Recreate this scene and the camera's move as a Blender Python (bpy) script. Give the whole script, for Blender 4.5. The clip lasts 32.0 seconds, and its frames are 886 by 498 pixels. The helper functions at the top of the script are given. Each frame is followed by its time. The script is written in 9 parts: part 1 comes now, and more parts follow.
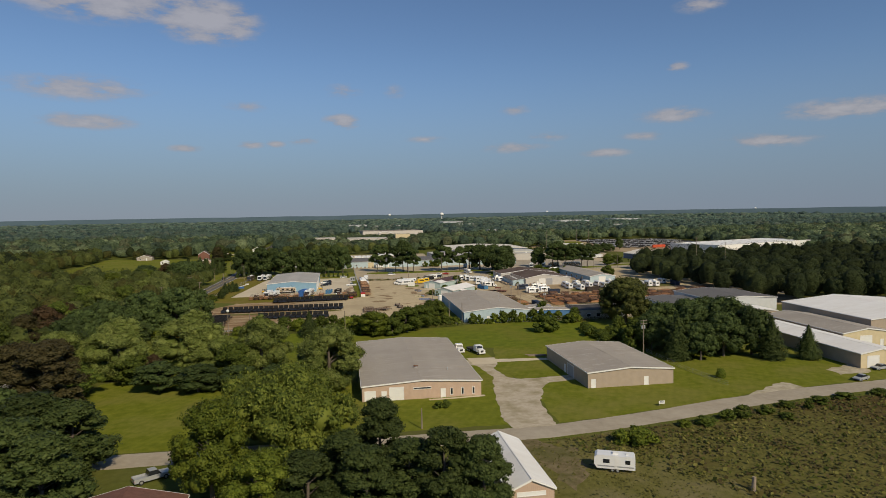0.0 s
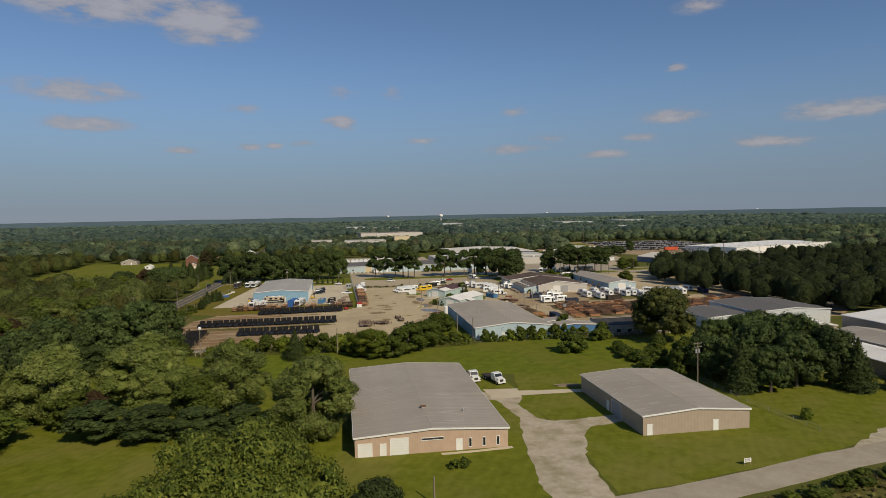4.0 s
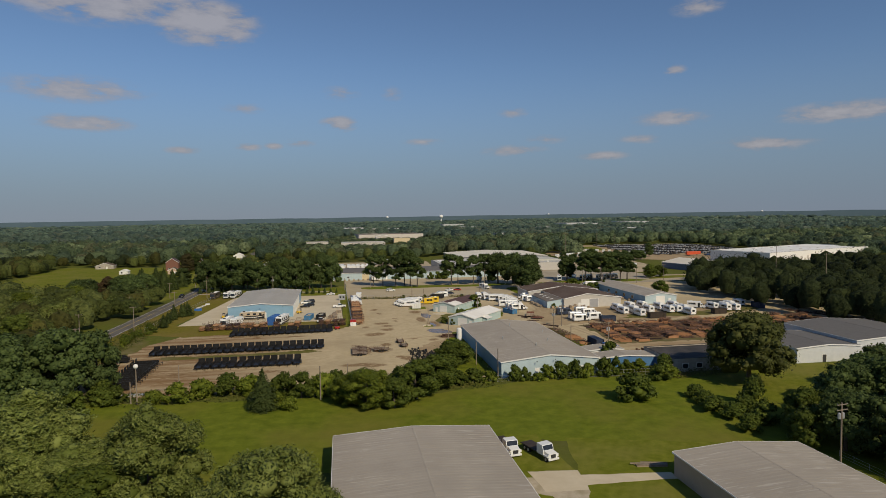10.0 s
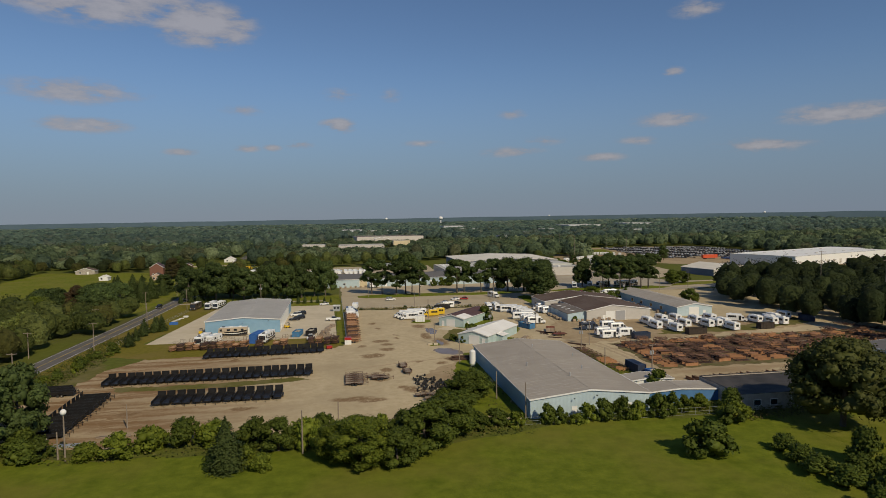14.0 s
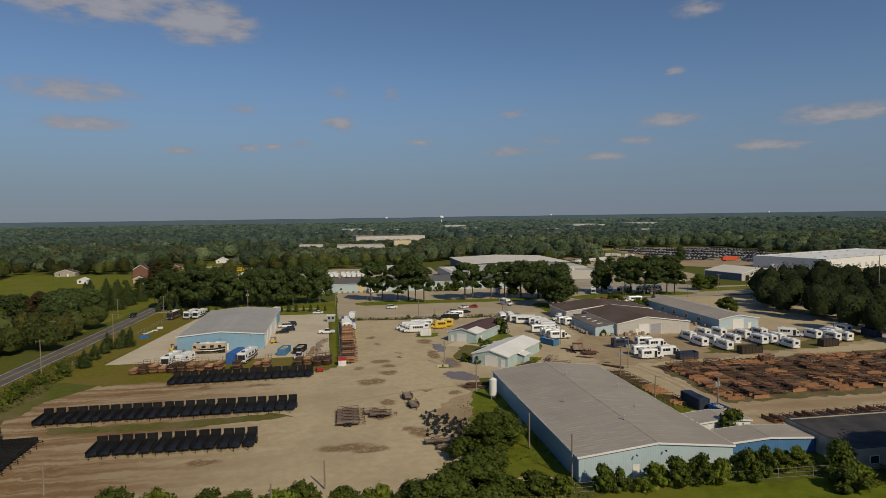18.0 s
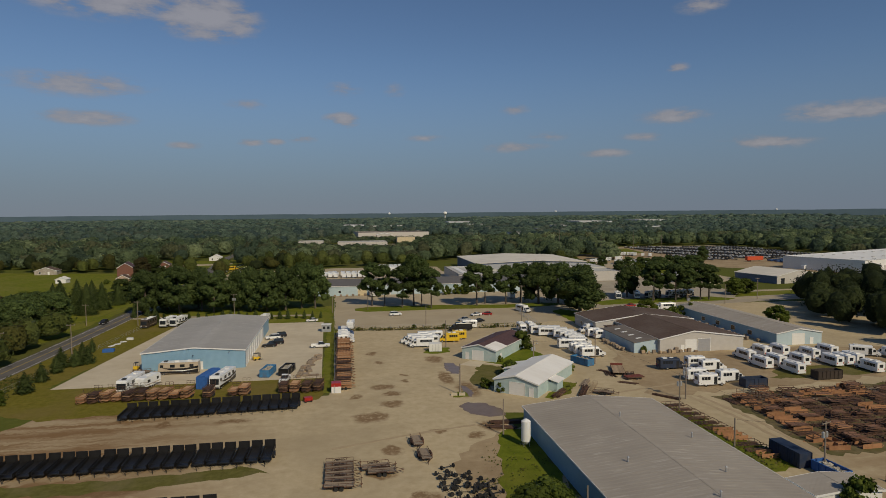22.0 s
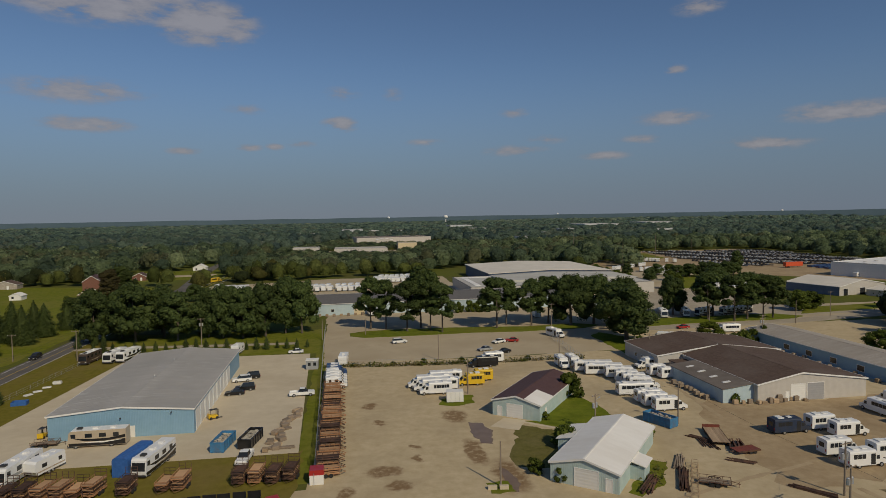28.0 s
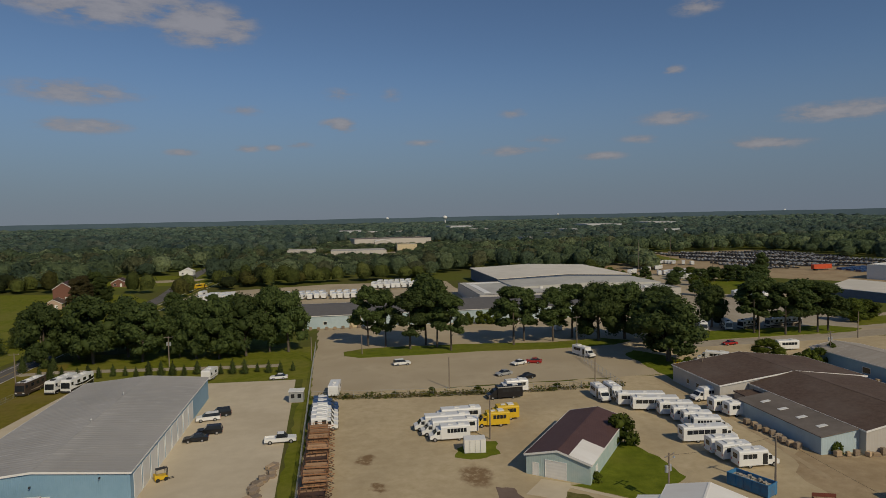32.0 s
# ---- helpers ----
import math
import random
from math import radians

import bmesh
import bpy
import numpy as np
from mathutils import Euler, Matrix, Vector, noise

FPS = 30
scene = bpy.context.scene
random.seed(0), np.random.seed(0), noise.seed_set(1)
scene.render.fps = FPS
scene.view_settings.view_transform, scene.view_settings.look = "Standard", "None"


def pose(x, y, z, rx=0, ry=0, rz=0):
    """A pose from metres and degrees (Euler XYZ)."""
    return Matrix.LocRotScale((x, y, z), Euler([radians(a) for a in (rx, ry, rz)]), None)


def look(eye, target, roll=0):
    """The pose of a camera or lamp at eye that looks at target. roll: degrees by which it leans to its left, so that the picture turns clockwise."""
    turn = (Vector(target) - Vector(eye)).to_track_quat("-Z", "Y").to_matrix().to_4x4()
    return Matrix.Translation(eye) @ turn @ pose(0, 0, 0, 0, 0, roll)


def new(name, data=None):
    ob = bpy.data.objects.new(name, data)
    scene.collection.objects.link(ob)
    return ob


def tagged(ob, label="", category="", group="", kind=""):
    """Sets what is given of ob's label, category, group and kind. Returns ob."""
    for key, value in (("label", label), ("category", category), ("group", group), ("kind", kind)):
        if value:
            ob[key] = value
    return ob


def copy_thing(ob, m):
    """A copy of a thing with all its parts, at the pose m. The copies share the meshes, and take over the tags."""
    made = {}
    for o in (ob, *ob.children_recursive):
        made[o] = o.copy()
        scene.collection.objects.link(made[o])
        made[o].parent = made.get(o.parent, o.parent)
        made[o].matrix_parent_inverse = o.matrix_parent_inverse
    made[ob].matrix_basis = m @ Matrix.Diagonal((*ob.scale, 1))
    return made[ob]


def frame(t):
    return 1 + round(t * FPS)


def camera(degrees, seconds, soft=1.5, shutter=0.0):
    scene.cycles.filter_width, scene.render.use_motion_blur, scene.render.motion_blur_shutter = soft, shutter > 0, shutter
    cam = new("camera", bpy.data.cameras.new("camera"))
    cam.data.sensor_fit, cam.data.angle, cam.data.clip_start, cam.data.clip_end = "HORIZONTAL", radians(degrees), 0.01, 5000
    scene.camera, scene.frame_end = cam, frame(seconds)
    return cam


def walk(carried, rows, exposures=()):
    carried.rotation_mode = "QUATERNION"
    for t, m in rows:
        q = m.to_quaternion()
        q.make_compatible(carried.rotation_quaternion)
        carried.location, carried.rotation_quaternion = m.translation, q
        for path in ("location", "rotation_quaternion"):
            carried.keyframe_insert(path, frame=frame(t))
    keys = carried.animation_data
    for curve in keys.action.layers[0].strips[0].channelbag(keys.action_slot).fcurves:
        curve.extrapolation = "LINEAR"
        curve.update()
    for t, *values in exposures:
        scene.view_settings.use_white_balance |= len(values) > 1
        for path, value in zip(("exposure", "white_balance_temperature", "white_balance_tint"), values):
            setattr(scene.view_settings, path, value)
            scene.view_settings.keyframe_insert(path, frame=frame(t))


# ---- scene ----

# ---- the camera and its flight ----
cam = camera(70.4, 32.0, soft=0.7)
PATH = [
    (0, (3.44, 17.69, 43.43), (18.943, 116.301, 37.479), -0.89),
    (1, (3.84, 26.08, 43.24), (19.425, 124.682, 37.374), -0.90),
    (2, (4.29, 34.21, 43.06), (19.880, 132.816, 37.293), -0.89),
    (3, (4.84, 42.55, 43.05), (20.593, 141.134, 37.332), -1.00),
    (3.5, (5.19, 46.63, 43.06), (20.920, 145.217, 37.343), -1.00),
    (5.5, (6.31, 62.97, 42.98), (22.061, 161.555, 37.274), -1.00),
    (6, (6.59, 67.19, 42.84), (22.384, 165.765, 37.104), -0.96),
    (7, (7.09, 75.43, 42.68), (22.965, 173.996, 36.994), -1.00),
    (8, (7.53, 83.36, 42.76), (23.465, 181.920, 37.118), -0.96),
    (9, (8.15, 91.45, 42.85), (24.094, 190.014, 37.281), -0.84),
    (10, (8.65, 99.55, 42.89), (24.548, 198.124, 37.318), -0.77),
    (11, (9.06, 107.54, 42.86), (25.026, 206.110, 37.394), -0.80),
    (12, (9.59, 115.80, 42.82), (25.604, 214.355, 37.390), -0.82),
    (13, (10.14, 123.94, 42.79), (26.209, 222.494, 37.445), -0.88),
    (14, (10.66, 131.98, 42.82), (26.733, 230.531, 37.490), -0.83),
    (14.5, (10.99, 136.01, 42.92), (27.055, 234.560, 37.479), -0.86),
    (16.5, (11.86, 151.93, 42.75), (27.958, 250.488, 37.502), -0.79),
    (17, (12.04, 156.20, 42.66), (28.199, 254.741, 37.422), -0.73),
    (18, (12.63, 164.21, 42.60), (28.696, 262.762, 37.149), -0.70),
    (19, (13.12, 172.23, 42.54), (29.149, 270.776, 36.936), -0.69),
    (20, (13.74, 180.09, 42.37), (29.632, 278.647, 36.607), -0.62),
    (21, (14.16, 188.14, 42.57), (29.920, 286.710, 36.563), -0.46),
    (22, (14.65, 195.98, 42.57), (30.300, 294.561, 36.470), -0.44),
    (23, (14.77, 204.03, 42.63), (30.433, 302.612, 36.605), -0.45),
    (24, (15.06, 212.03, 42.74), (30.833, 310.596, 36.755), -0.58),
    (25, (15.60, 220.01, 42.55), (31.357, 318.589, 36.762), -0.69),
    (25.5, (16.01, 224.12, 42.41), (31.701, 322.721, 36.752), -0.77),
    (27.5, (17.19, 240.03, 42.44), (32.839, 338.643, 36.924), -0.84),
    (28, (17.41, 243.87, 42.52), (33.122, 342.476, 36.989), -0.88),
    (29, (17.80, 251.78, 42.39), (33.654, 350.361, 36.843), -1.05),
    (30, (18.32, 259.56, 42.35), (34.151, 358.145, 36.821), -1.05),
    (31, (18.87, 267.39, 42.19), (34.737, 365.977, 36.827), -1.01),
    (32, (19.29, 275.10, 42.13), (35.218, 373.673, 36.701), -1.05),
]
walk(cam, [(t, look(eye, target, roll)) for t, eye, target, roll in PATH],
     exposures=[(0, -0.10), (6, -0.20), (13, -0.25), (17, -0.36), (19, -0.42), (23, -0.55), (28, -0.60), (32, -0.64)])

# ---- sky and sun ----
SUN_AZ = radians(156)      # clockwise from +y
SUN_EL = radians(38)
world = bpy.data.worlds.new("sky")
scene.world = world
world.use_nodes = True
_wt = world.node_tree
_wn, _wl = _wt.nodes, _wt.links
_wn.clear()


def wnode(kind, **kw):
    n = _wn.new(kind)
    for k, v in kw.items():
        if k == "op":
            n.operation = v
        else:
            n.inputs[int(k[1:])].default_value = v
    return n


sky = _wn.new("ShaderNodeTexSky")
sky.sky_type = "NISHITA"
sky.sun_disc = False
sky.sun_elevation = SUN_EL
sky.sun_rotation = SUN_AZ
sky.altitude = 200
sky.air_density, sky.dust_density, sky.ozone_density = 1.0, 0.1, 4.0
bg = _wn.new("ShaderNodeBackground")
bg.inputs[1].default_value = 0.082
wout = _wn.new("ShaderNodeOutputWorld")
_wl.new(bg.outputs[0], wout.inputs[0])

# fair-weather clouds, each a patch of broken noise: bearing, height, half width, half height (degrees), density
CLOUDS = [
    (-19.5, 17.6, 10.0, 3.0, 1.3), (-11.0, 15.9, 5.2, 2.2, 1.3), (-25.5, 18.6, 6.0, 2.4, 1.2), (-20.7, 10.0, 6.2, 1.3, 0.75), (-20.2, 7.5, 4.2, 0.8, 1.0),
    (-8.1, 9.2, 2.2, 0.6, 0.5), (0.0, 8.1, 2.0, 0.85, 1.0), (0.2, 10.7, 2.0, 0.8, 0.5), (4.8, 10.7, 1.2, 0.8, 0.45),
    (-13.1, 5.6, 1.7, 0.4, 0.85), (-7.8, 6.0, 1.4, 0.4, 0.8), (-5.7, 6.1, 1.0, 0.4, 0.8), (-3.5, 6.4, 1.6, 0.5, 0.7),
    (7.4, 6.5, 2.4, 0.4, 0.5), (15.6, 8.9, 1.6, 0.6, 0.55), (15.6, 5.6, 3.6, 0.6, 0.65), (18.5, 6.5, 2.4, 0.5, 0.5),
    (29.3, 11.7, 1.2, 0.55, 0.8), (29.1, 7.8, 3.6, 0.9, 0.75), (41.6, 7.4, 5.5, 1.0, 1.0), (23.5, 4.9, 2.6, 0.5, 0.8),
    (36.2, 5.3, 4.6, 0.8, 0.7), (31.2, 16.4, 2.6, 0.9, 0.7), (26.6, 6.2, 2.4, 0.5, 0.6),
]
CLOUD_YAW = 0.0
coord = _wn.new("ShaderNodeTexCoord")
sep = _wn.new("ShaderNodeSeparateXYZ")
_wl.new(coord.outputs["Generated"], sep.inputs[0])
az = wnode("ShaderNodeMath", op="ARCTAN2")
_wl.new(sep.outputs[0], az.inputs[0])
_wl.new(sep.outputs[1], az.inputs[1])
azd = wnode("ShaderNodeMath", op="MULTIPLY", i1=180 / math.pi)
_wl.new(az.outputs[0], azd.inputs[0])
el = wnode("ShaderNodeMath", op="ARCSINE")
_wl.new(sep.outputs[2], el.inputs[0])
eld = wnode("ShaderNodeMath", op="MULTIPLY", i1=180 / math.pi)
_wl.new(el.outputs[0], eld.inputs[0])
comb = _wn.new("ShaderNodeCombineXYZ")
_wl.new(azd.outputs[0], comb.inputs[0])
_wl.new(eld.outputs[0], comb.inputs[1])
cover = None
for a, e, w, h, d in CLOUDS:
    off = _wn.new("ShaderNodeVectorMath")
    off.operation = "SUBTRACT"
    off.inputs[1].default_value = (a + CLOUD_YAW, e, 0)
    _wl.new(comb.outputs[0], off.inputs[0])
    mul = _wn.new("ShaderNodeVectorMath")
    mul.operation = "MULTIPLY"
    mul.inputs[1].default_value = (1 / w, 1 / h, 0)
    _wl.new(off.outputs[0], mul.inputs[0])
    ln = _wn.new("ShaderNodeVectorMath")
    ln.operation = "LENGTH"
    _wl.new(mul.outputs[0], ln.inputs[0])
    inv = wnode("ShaderNodeMath", op="SUBTRACT", i0=1.0)
    _wl.new(ln.outputs["Value"], inv.inputs[1])
    clip = wnode("ShaderNodeMath", op="MAXIMUM", i1=0.0)
    _wl.new(inv.outputs[0], clip.inputs[0])
    dens = wnode("ShaderNodeMath", op="MULTIPLY", i1=d)
    _wl.new(clip.outputs[0], dens.inputs[0])
    if cover is None:
        cover = dens
    else:
        add = wnode("ShaderNodeMath", op="MAXIMUM")
        _wl.new(cover.outputs[0], add.inputs[0])
        _wl.new(dens.outputs[0], add.inputs[1])
        cover = add
stretch = _wn.new("ShaderNodeMapping")
stretch.inputs["Scale"].default_value = (0.34, 1.0, 1)
_wl.new(comb.outputs[0], stretch.inputs["Vector"])
puff = _wn.new("ShaderNodeTexNoise")
puff.inputs["Scale"].default_value = 1.1
puff.inputs["Detail"].default_value = 7
puff.inputs["Roughness"].default_value = 0.62
_wl.new(stretch.outputs[0], puff.inputs["Vector"])
lump = wnode("ShaderNodeMath", op="MULTIPLY_ADD", i1=3.0, i2=-1.24)
_wl.new(puff.outputs[0], lump.inputs[0])
thick = wnode("ShaderNodeMath", op="ADD")
_wl.new(cover.outputs[0], thick.inputs[0])
_wl.new(lump.outputs[0], thick.inputs[1])
gate = wnode("ShaderNodeMath", op="MULTIPLY")
soft_cover = wnode("ShaderNodeMath", op="MULTIPLY", i1=2.2)
soft_cover.use_clamp = True
_wl.new(cover.outputs[0], soft_cover.inputs[0])
ramp = _wn.new("ShaderNodeMapRange")
ramp.interpolation_type = "SMOOTHSTEP"
ramp.inputs[1].default_value, ramp.inputs[2].default_value = 0.08, 0.95
ramp.inputs[3].default_value, ramp.inputs[4].default_value = 0.0, 0.80
_wl.new(thick.outputs[0], ramp.inputs[0])
_wl.new(ramp.outputs[0], gate.inputs[0])
_wl.new(soft_cover.outputs[0], gate.inputs[1])
cmix = _wn.new("ShaderNodeMix")
cmix.data_type = "RGBA"
billow = _wn.new("ShaderNodeMix")
billow.data_type = "RGBA"
billow.inputs["A"].default_value = (3.5, 3.45, 3.85, 1)
billow.inputs["B"].default_value = (5.4, 5.15, 5.35, 1)
shade = _wn.new("ShaderNodeMapRange")
shade.inputs[1].default_value, shade.inputs[2].default_value = 0.2, 1.3
_wl.new(thick.outputs[0], shade.inputs[0])
_wl.new(shade.outputs[0], billow.inputs["Factor"])
_wl.new(billow.outputs["Result"], cmix.inputs["B"])
_wl.new(gate.outputs[0], cmix.inputs["Factor"])
# thin blue-grey haze towards the horizon
haze = _wn.new("ShaderNodeMapRange")
haze.interpolation_type = "SMOOTHSTEP"
haze.inputs[1].default_value, haze.inputs[2].default_value = 0.0, 0.24
haze.inputs[3].default_value, haze.inputs[4].default_value = 0.85, 0.0
_wl.new(sep.outputs[2], haze.inputs[0])
hmix = _wn.new("ShaderNodeMix")
hmix.data_type = "RGBA"
hmix.inputs["B"].default_value = (2.08, 2.80, 3.98, 1)
_wl.new(haze.outputs[0], hmix.inputs["Factor"])
deep = _wn.new("ShaderNodeMix")
deep.data_type = "RGBA"
deep.blend_type = "MULTIPLY"
deep.inputs["Factor"].default_value = 1.0
deep.inputs["B"].default_value = (0.95, 0.985, 1.05, 1)
_wl.new(sky.outputs[0], deep.inputs["A"])
_wl.new(deep.outputs["Result"], hmix.inputs["A"])
_wl.new(hmix.outputs["Result"], cmix.inputs["A"])
_wl.new(cmix.outputs["Result"], bg.inputs[0])

sun = new("sun", bpy.data.lights.new("sun", "SUN"))
sun.data.energy = 3.85
sun.data.angle = radians(0.53)
sun.data.color = (1.0, 0.865, 0.62)
sun.matrix_world = look((0, 0, 0), (-math.sin(SUN_AZ) * math.cos(SUN_EL), -math.cos(SUN_AZ) * math.cos(SUN_EL), -math.sin(SUN_EL)))
sun.location = (0, 0, 300)
tagged(sun, "the afternoon sun", "sun", kind="structure")

# ---- materials ----
def material(name, a, b, scale=1.0, rough=0.85, metal=0.0, bump=0.0, bump_scale=None, c=None, c_scale=0.08, c_amount=0.6,
             vary=0.0, spec=0.3, stretch=(1, 1, 1), rot=0.0, coords="Object"):
    """A surface of colour a to b over fine noise, with patches of c over broad noise, and its own relief."""
    m = bpy.data.materials.new(name)
    m.use_nodes = True
    nt = m.node_tree
    N, L = nt.nodes, nt.links
    p = N["Principled BSDF"]
    tc = N.new("ShaderNodeTexCoord")
    mp = N.new("ShaderNodeMapping")
    mp.inputs["Scale"].default_value = stretch
    mp.inputs["Rotation"].default_value = (0, 0, rot)
    L.new(tc.outputs[coords], mp.inputs[0])
    n1 = N.new("ShaderNodeTexNoise")
    n1.inputs["Scale"].default_value = scale
    n1.inputs["Detail"].default_value = 6
    n1.inputs["Roughness"].default_value = 0.65
    L.new(mp.outputs[0], n1.inputs["Vector"])
    r1 = N.new("ShaderNodeMapRange")
    r1.inputs[1].default_value, r1.inputs[2].default_value = 0.3, 0.7
    L.new(n1.outputs[0], r1.inputs[0])
    mix = N.new("ShaderNodeMix")
    mix.data_type = "RGBA"
    mix.inputs["A"].default_value = (*a, 1)
    mix.inputs["B"].default_value = (*b, 1)
    L.new(r1.outputs[0], mix.inputs["Factor"])
    col = mix.outputs["Result"]
    if c:
        n2 = N.new("ShaderNodeTexNoise")
        n2.inputs["Scale"].default_value = c_scale
        n2.inputs["Detail"].default_value = 5
        n2.inputs["Roughness"].default_value = 0.6
        L.new(mp.outputs[0], n2.inputs["Vector"])
        r2 = N.new("ShaderNodeMapRange")
        r2.inputs[1].default_value, r2.inputs[2].default_value = 0.45, 0.68
        r2.inputs[4].default_value = c_amount
        L.new(n2.outputs[0], r2.inputs[0])
        m2 = N.new("ShaderNodeMix")
        m2.data_type = "RGBA"
        m2.inputs["B"].default_value = (*c, 1)
        L.new(col, m2.inputs["A"])
        L.new(r2.outputs[0], m2.inputs["Factor"])
        col = m2.outputs["Result"]
    if vary:
        oi = N.new("ShaderNodeObjectInfo")
        hs = N.new("ShaderNodeHueSaturation")
        mv = N.new("ShaderNodeMapRange")
        mv.inputs[3].default_value, mv.inputs[4].default_value = 1 - vary, 1 + vary
        L.new(oi.outputs["Random"], mv.inputs[0])
        L.new(mv.outputs[0], hs.inputs["Value"])
        L.new(col, hs.inputs["Color"])
        col = hs.outputs[0]
    L.new(col, p.inputs["Base Color"])
    p.inputs["Roughness"].default_value = rough
    p.inputs["Metallic"].default_value = metal
    p.inputs["Specular IOR Level"].default_value = spec
    if bump:
        n3 = N.new("ShaderNodeTexNoise")
        n3.inputs["Scale"].default_value = bump_scale or scale * 2
        n3.inputs["Detail"].default_value = 4
        L.new(mp.outputs[0], n3.inputs["Vector"])
        bm = N.new("ShaderNodeBump")
        bm.inputs["Strength"].default_value = bump
        bm.inputs["Distance"].default_value = 0.2
        L.new(n3.outputs[0], bm.inputs["Height"])
        L.new(bm.outputs[0], p.inputs["Normal"])
    return m


def ribbed(name, a, b, pitch, axis, rough=0.55, c=None, c_scale=0.15, c_amount=0.5, metal=0.0, vary=0.0, stretch=(1, 1, 1)):
    """Ribbed sheet metal: noise colour, with a rib relief that runs across the given axis."""
    m = material(name, a, b, scale=0.7, rough=rough, c=c, c_scale=c_scale, c_amount=c_amount, metal=metal, spec=0.4, vary=vary, stretch=stretch)
    N, L = m.node_tree.nodes, m.node_tree.links
    p = N["Principled BSDF"]
    tc = N.new("ShaderNodeTexCoord")
    w = N.new("ShaderNodeTexWave")
    w.bands_direction = axis
    w.inputs["Scale"].default_value = 0.314 / pitch
    w.inputs["Distortion"].default_value = 0.0
    L.new(tc.outputs["Object"], w.inputs[0])
    bm = N.new("ShaderNodeBump")
    bm.inputs["Strength"].default_value = 0.25
    bm.inputs["Distance"].default_value = 0.04
    L.new(w.outputs[1], bm.inputs["Height"])
    L.new(bm.outputs[0], p.inputs["Normal"])
    return m


def leafy(name, a, b, c, rough=0.6, relief=0.0):
    """Foliage: colour by leaf clump and by tree, a little light let through."""
    m = bpy.data.materials.new(name)
    m.use_nodes = True
    N, L = m.node_tree.nodes, m.node_tree.links
    p = N["Principled BSDF"]
    ge = N.new("ShaderNodeNewGeometry")
    oi = N.new("ShaderNodeObjectInfo")
    mix = N.new("ShaderNodeMix")
    mix.data_type = "RGBA"
    mix.inputs["A"].default_value = (*a, 1)
    mix.inputs["B"].default_value = (*b, 1)
    L.new(ge.outputs["Random Per Island"], mix.inputs["Factor"])
    tc = N.new("ShaderNodeTexCoord")
    n2 = N.new("ShaderNodeTexNoise")
    n2.inputs["Scale"].default_value = 0.07 if relief else 0.25
    n2.inputs["Detail"].default_value = 2
    L.new(tc.outputs["Object"], n2.inputs["Vector"])
    r2 = N.new("ShaderNodeMapRange")
    r2.inputs[1].default_value, r2.inputs[2].default_value = 0.45, 0.7
    r2.inputs[4].default_value = 0.7
    L.new(n2.outputs[0], r2.inputs[0])
    m2 = N.new("ShaderNodeMix")
    m2.data_type = "RGBA"
    m2.inputs["B"].default_value = (*c, 1)
    L.new(mix.outputs["Result"], m2.inputs["A"])
    L.new(r2.outputs[0], m2.inputs["Factor"])
    hs = N.new("ShaderNodeHueSaturation")
    mv = N.new("ShaderNodeMapRange")
    mv.inputs[3].default_value, mv.inputs[4].default_value = 0.75, 1.25
    L.new(oi.outputs["Random"], mv.inputs[0])
    tone = mv.outputs[0]
    if relief:
        # sprays of leaves over the closed crowns of a far wood
        n3 = N.new("ShaderNodeTexNoise")
        n3.inputs["Scale"].default_value = 0.42
        n3.inputs["Detail"].default_value = 5
        n3.inputs["Roughness"].default_value = 0.7
        L.new(tc.outputs["Object"], n3.inputs["Vector"])
        # the relief's noise also tones the colour: hollows darker, raised sprays paler
        r3 = N.new("ShaderNodeMapRange")
        r3.inputs[1].default_value, r3.inputs[2].default_value = 0.32, 0.68
        r3.inputs[3].default_value, r3.inputs[4].default_value = 0.68, 1.32
        L.new(n3.outputs[0], r3.inputs[0])
        mu = N.new("ShaderNodeMath")
        mu.operation = "MULTIPLY"
        L.new(tone, mu.inputs[0])
        L.new(r3.outputs[0], mu.inputs[1])
        tone = mu.outputs[0]
        bp = N.new("ShaderNodeBump")
        bp.inputs["Strength"].default_value = 1.0
        bp.inputs["Distance"].default_value = relief
        L.new(n3.outputs[0], bp.inputs["Height"])
        L.new(bp.outputs[0], p.inputs["Normal"])
    L.new(tone, hs.inputs["Value"])
    L.new(m2.outputs["Result"], hs.inputs["Color"])
    L.new(hs.outputs[0], p.inputs["Base Color"])
    p.inputs["Roughness"].default_value = rough
    p.inputs["Specular IOR Level"].default_value = 0.12
    tl = N.new("ShaderNodeBsdfTranslucent")
    L.new(hs.outputs[0], tl.inputs["Color"])
    ms = N.new("ShaderNodeMixShader")
    ms.inputs[0].default_value = 0.26
    L.new(p.outputs[0], ms.inputs[1])
    L.new(tl.outputs[0], ms.inputs[2])
    L.new(ms.outputs[0], N["Material Output"].inputs[0])
    return m


M = {}
M["rough_ground"] = material("rough_ground", (0.085, 0.100, 0.016), (0.130, 0.140, 0.028), 0.5, 0.95, c=(0.10, 0.085, 0.04), c_scale=0.02, bump=0.5, bump_scale=1.5, spec=0.06)
M["grass"] = material("grass", (0.090, 0.118, 0.010), (0.168, 0.193, 0.019), 0.35, 0.95, c=(0.175, 0.159, 0.031), c_scale=0.035, c_amount=0.75, bump=0.5, bump_scale=3, spec=0.06)
M["lawn"] = material("lawn", (0.106, 0.125, 0.010), (0.179, 0.191, 0.022), 0.4, 0.95, c=(0.201, 0.182, 0.047), c_scale=0.05, c_amount=0.7, bump=0.4, bump_scale=4, spec=0.06)
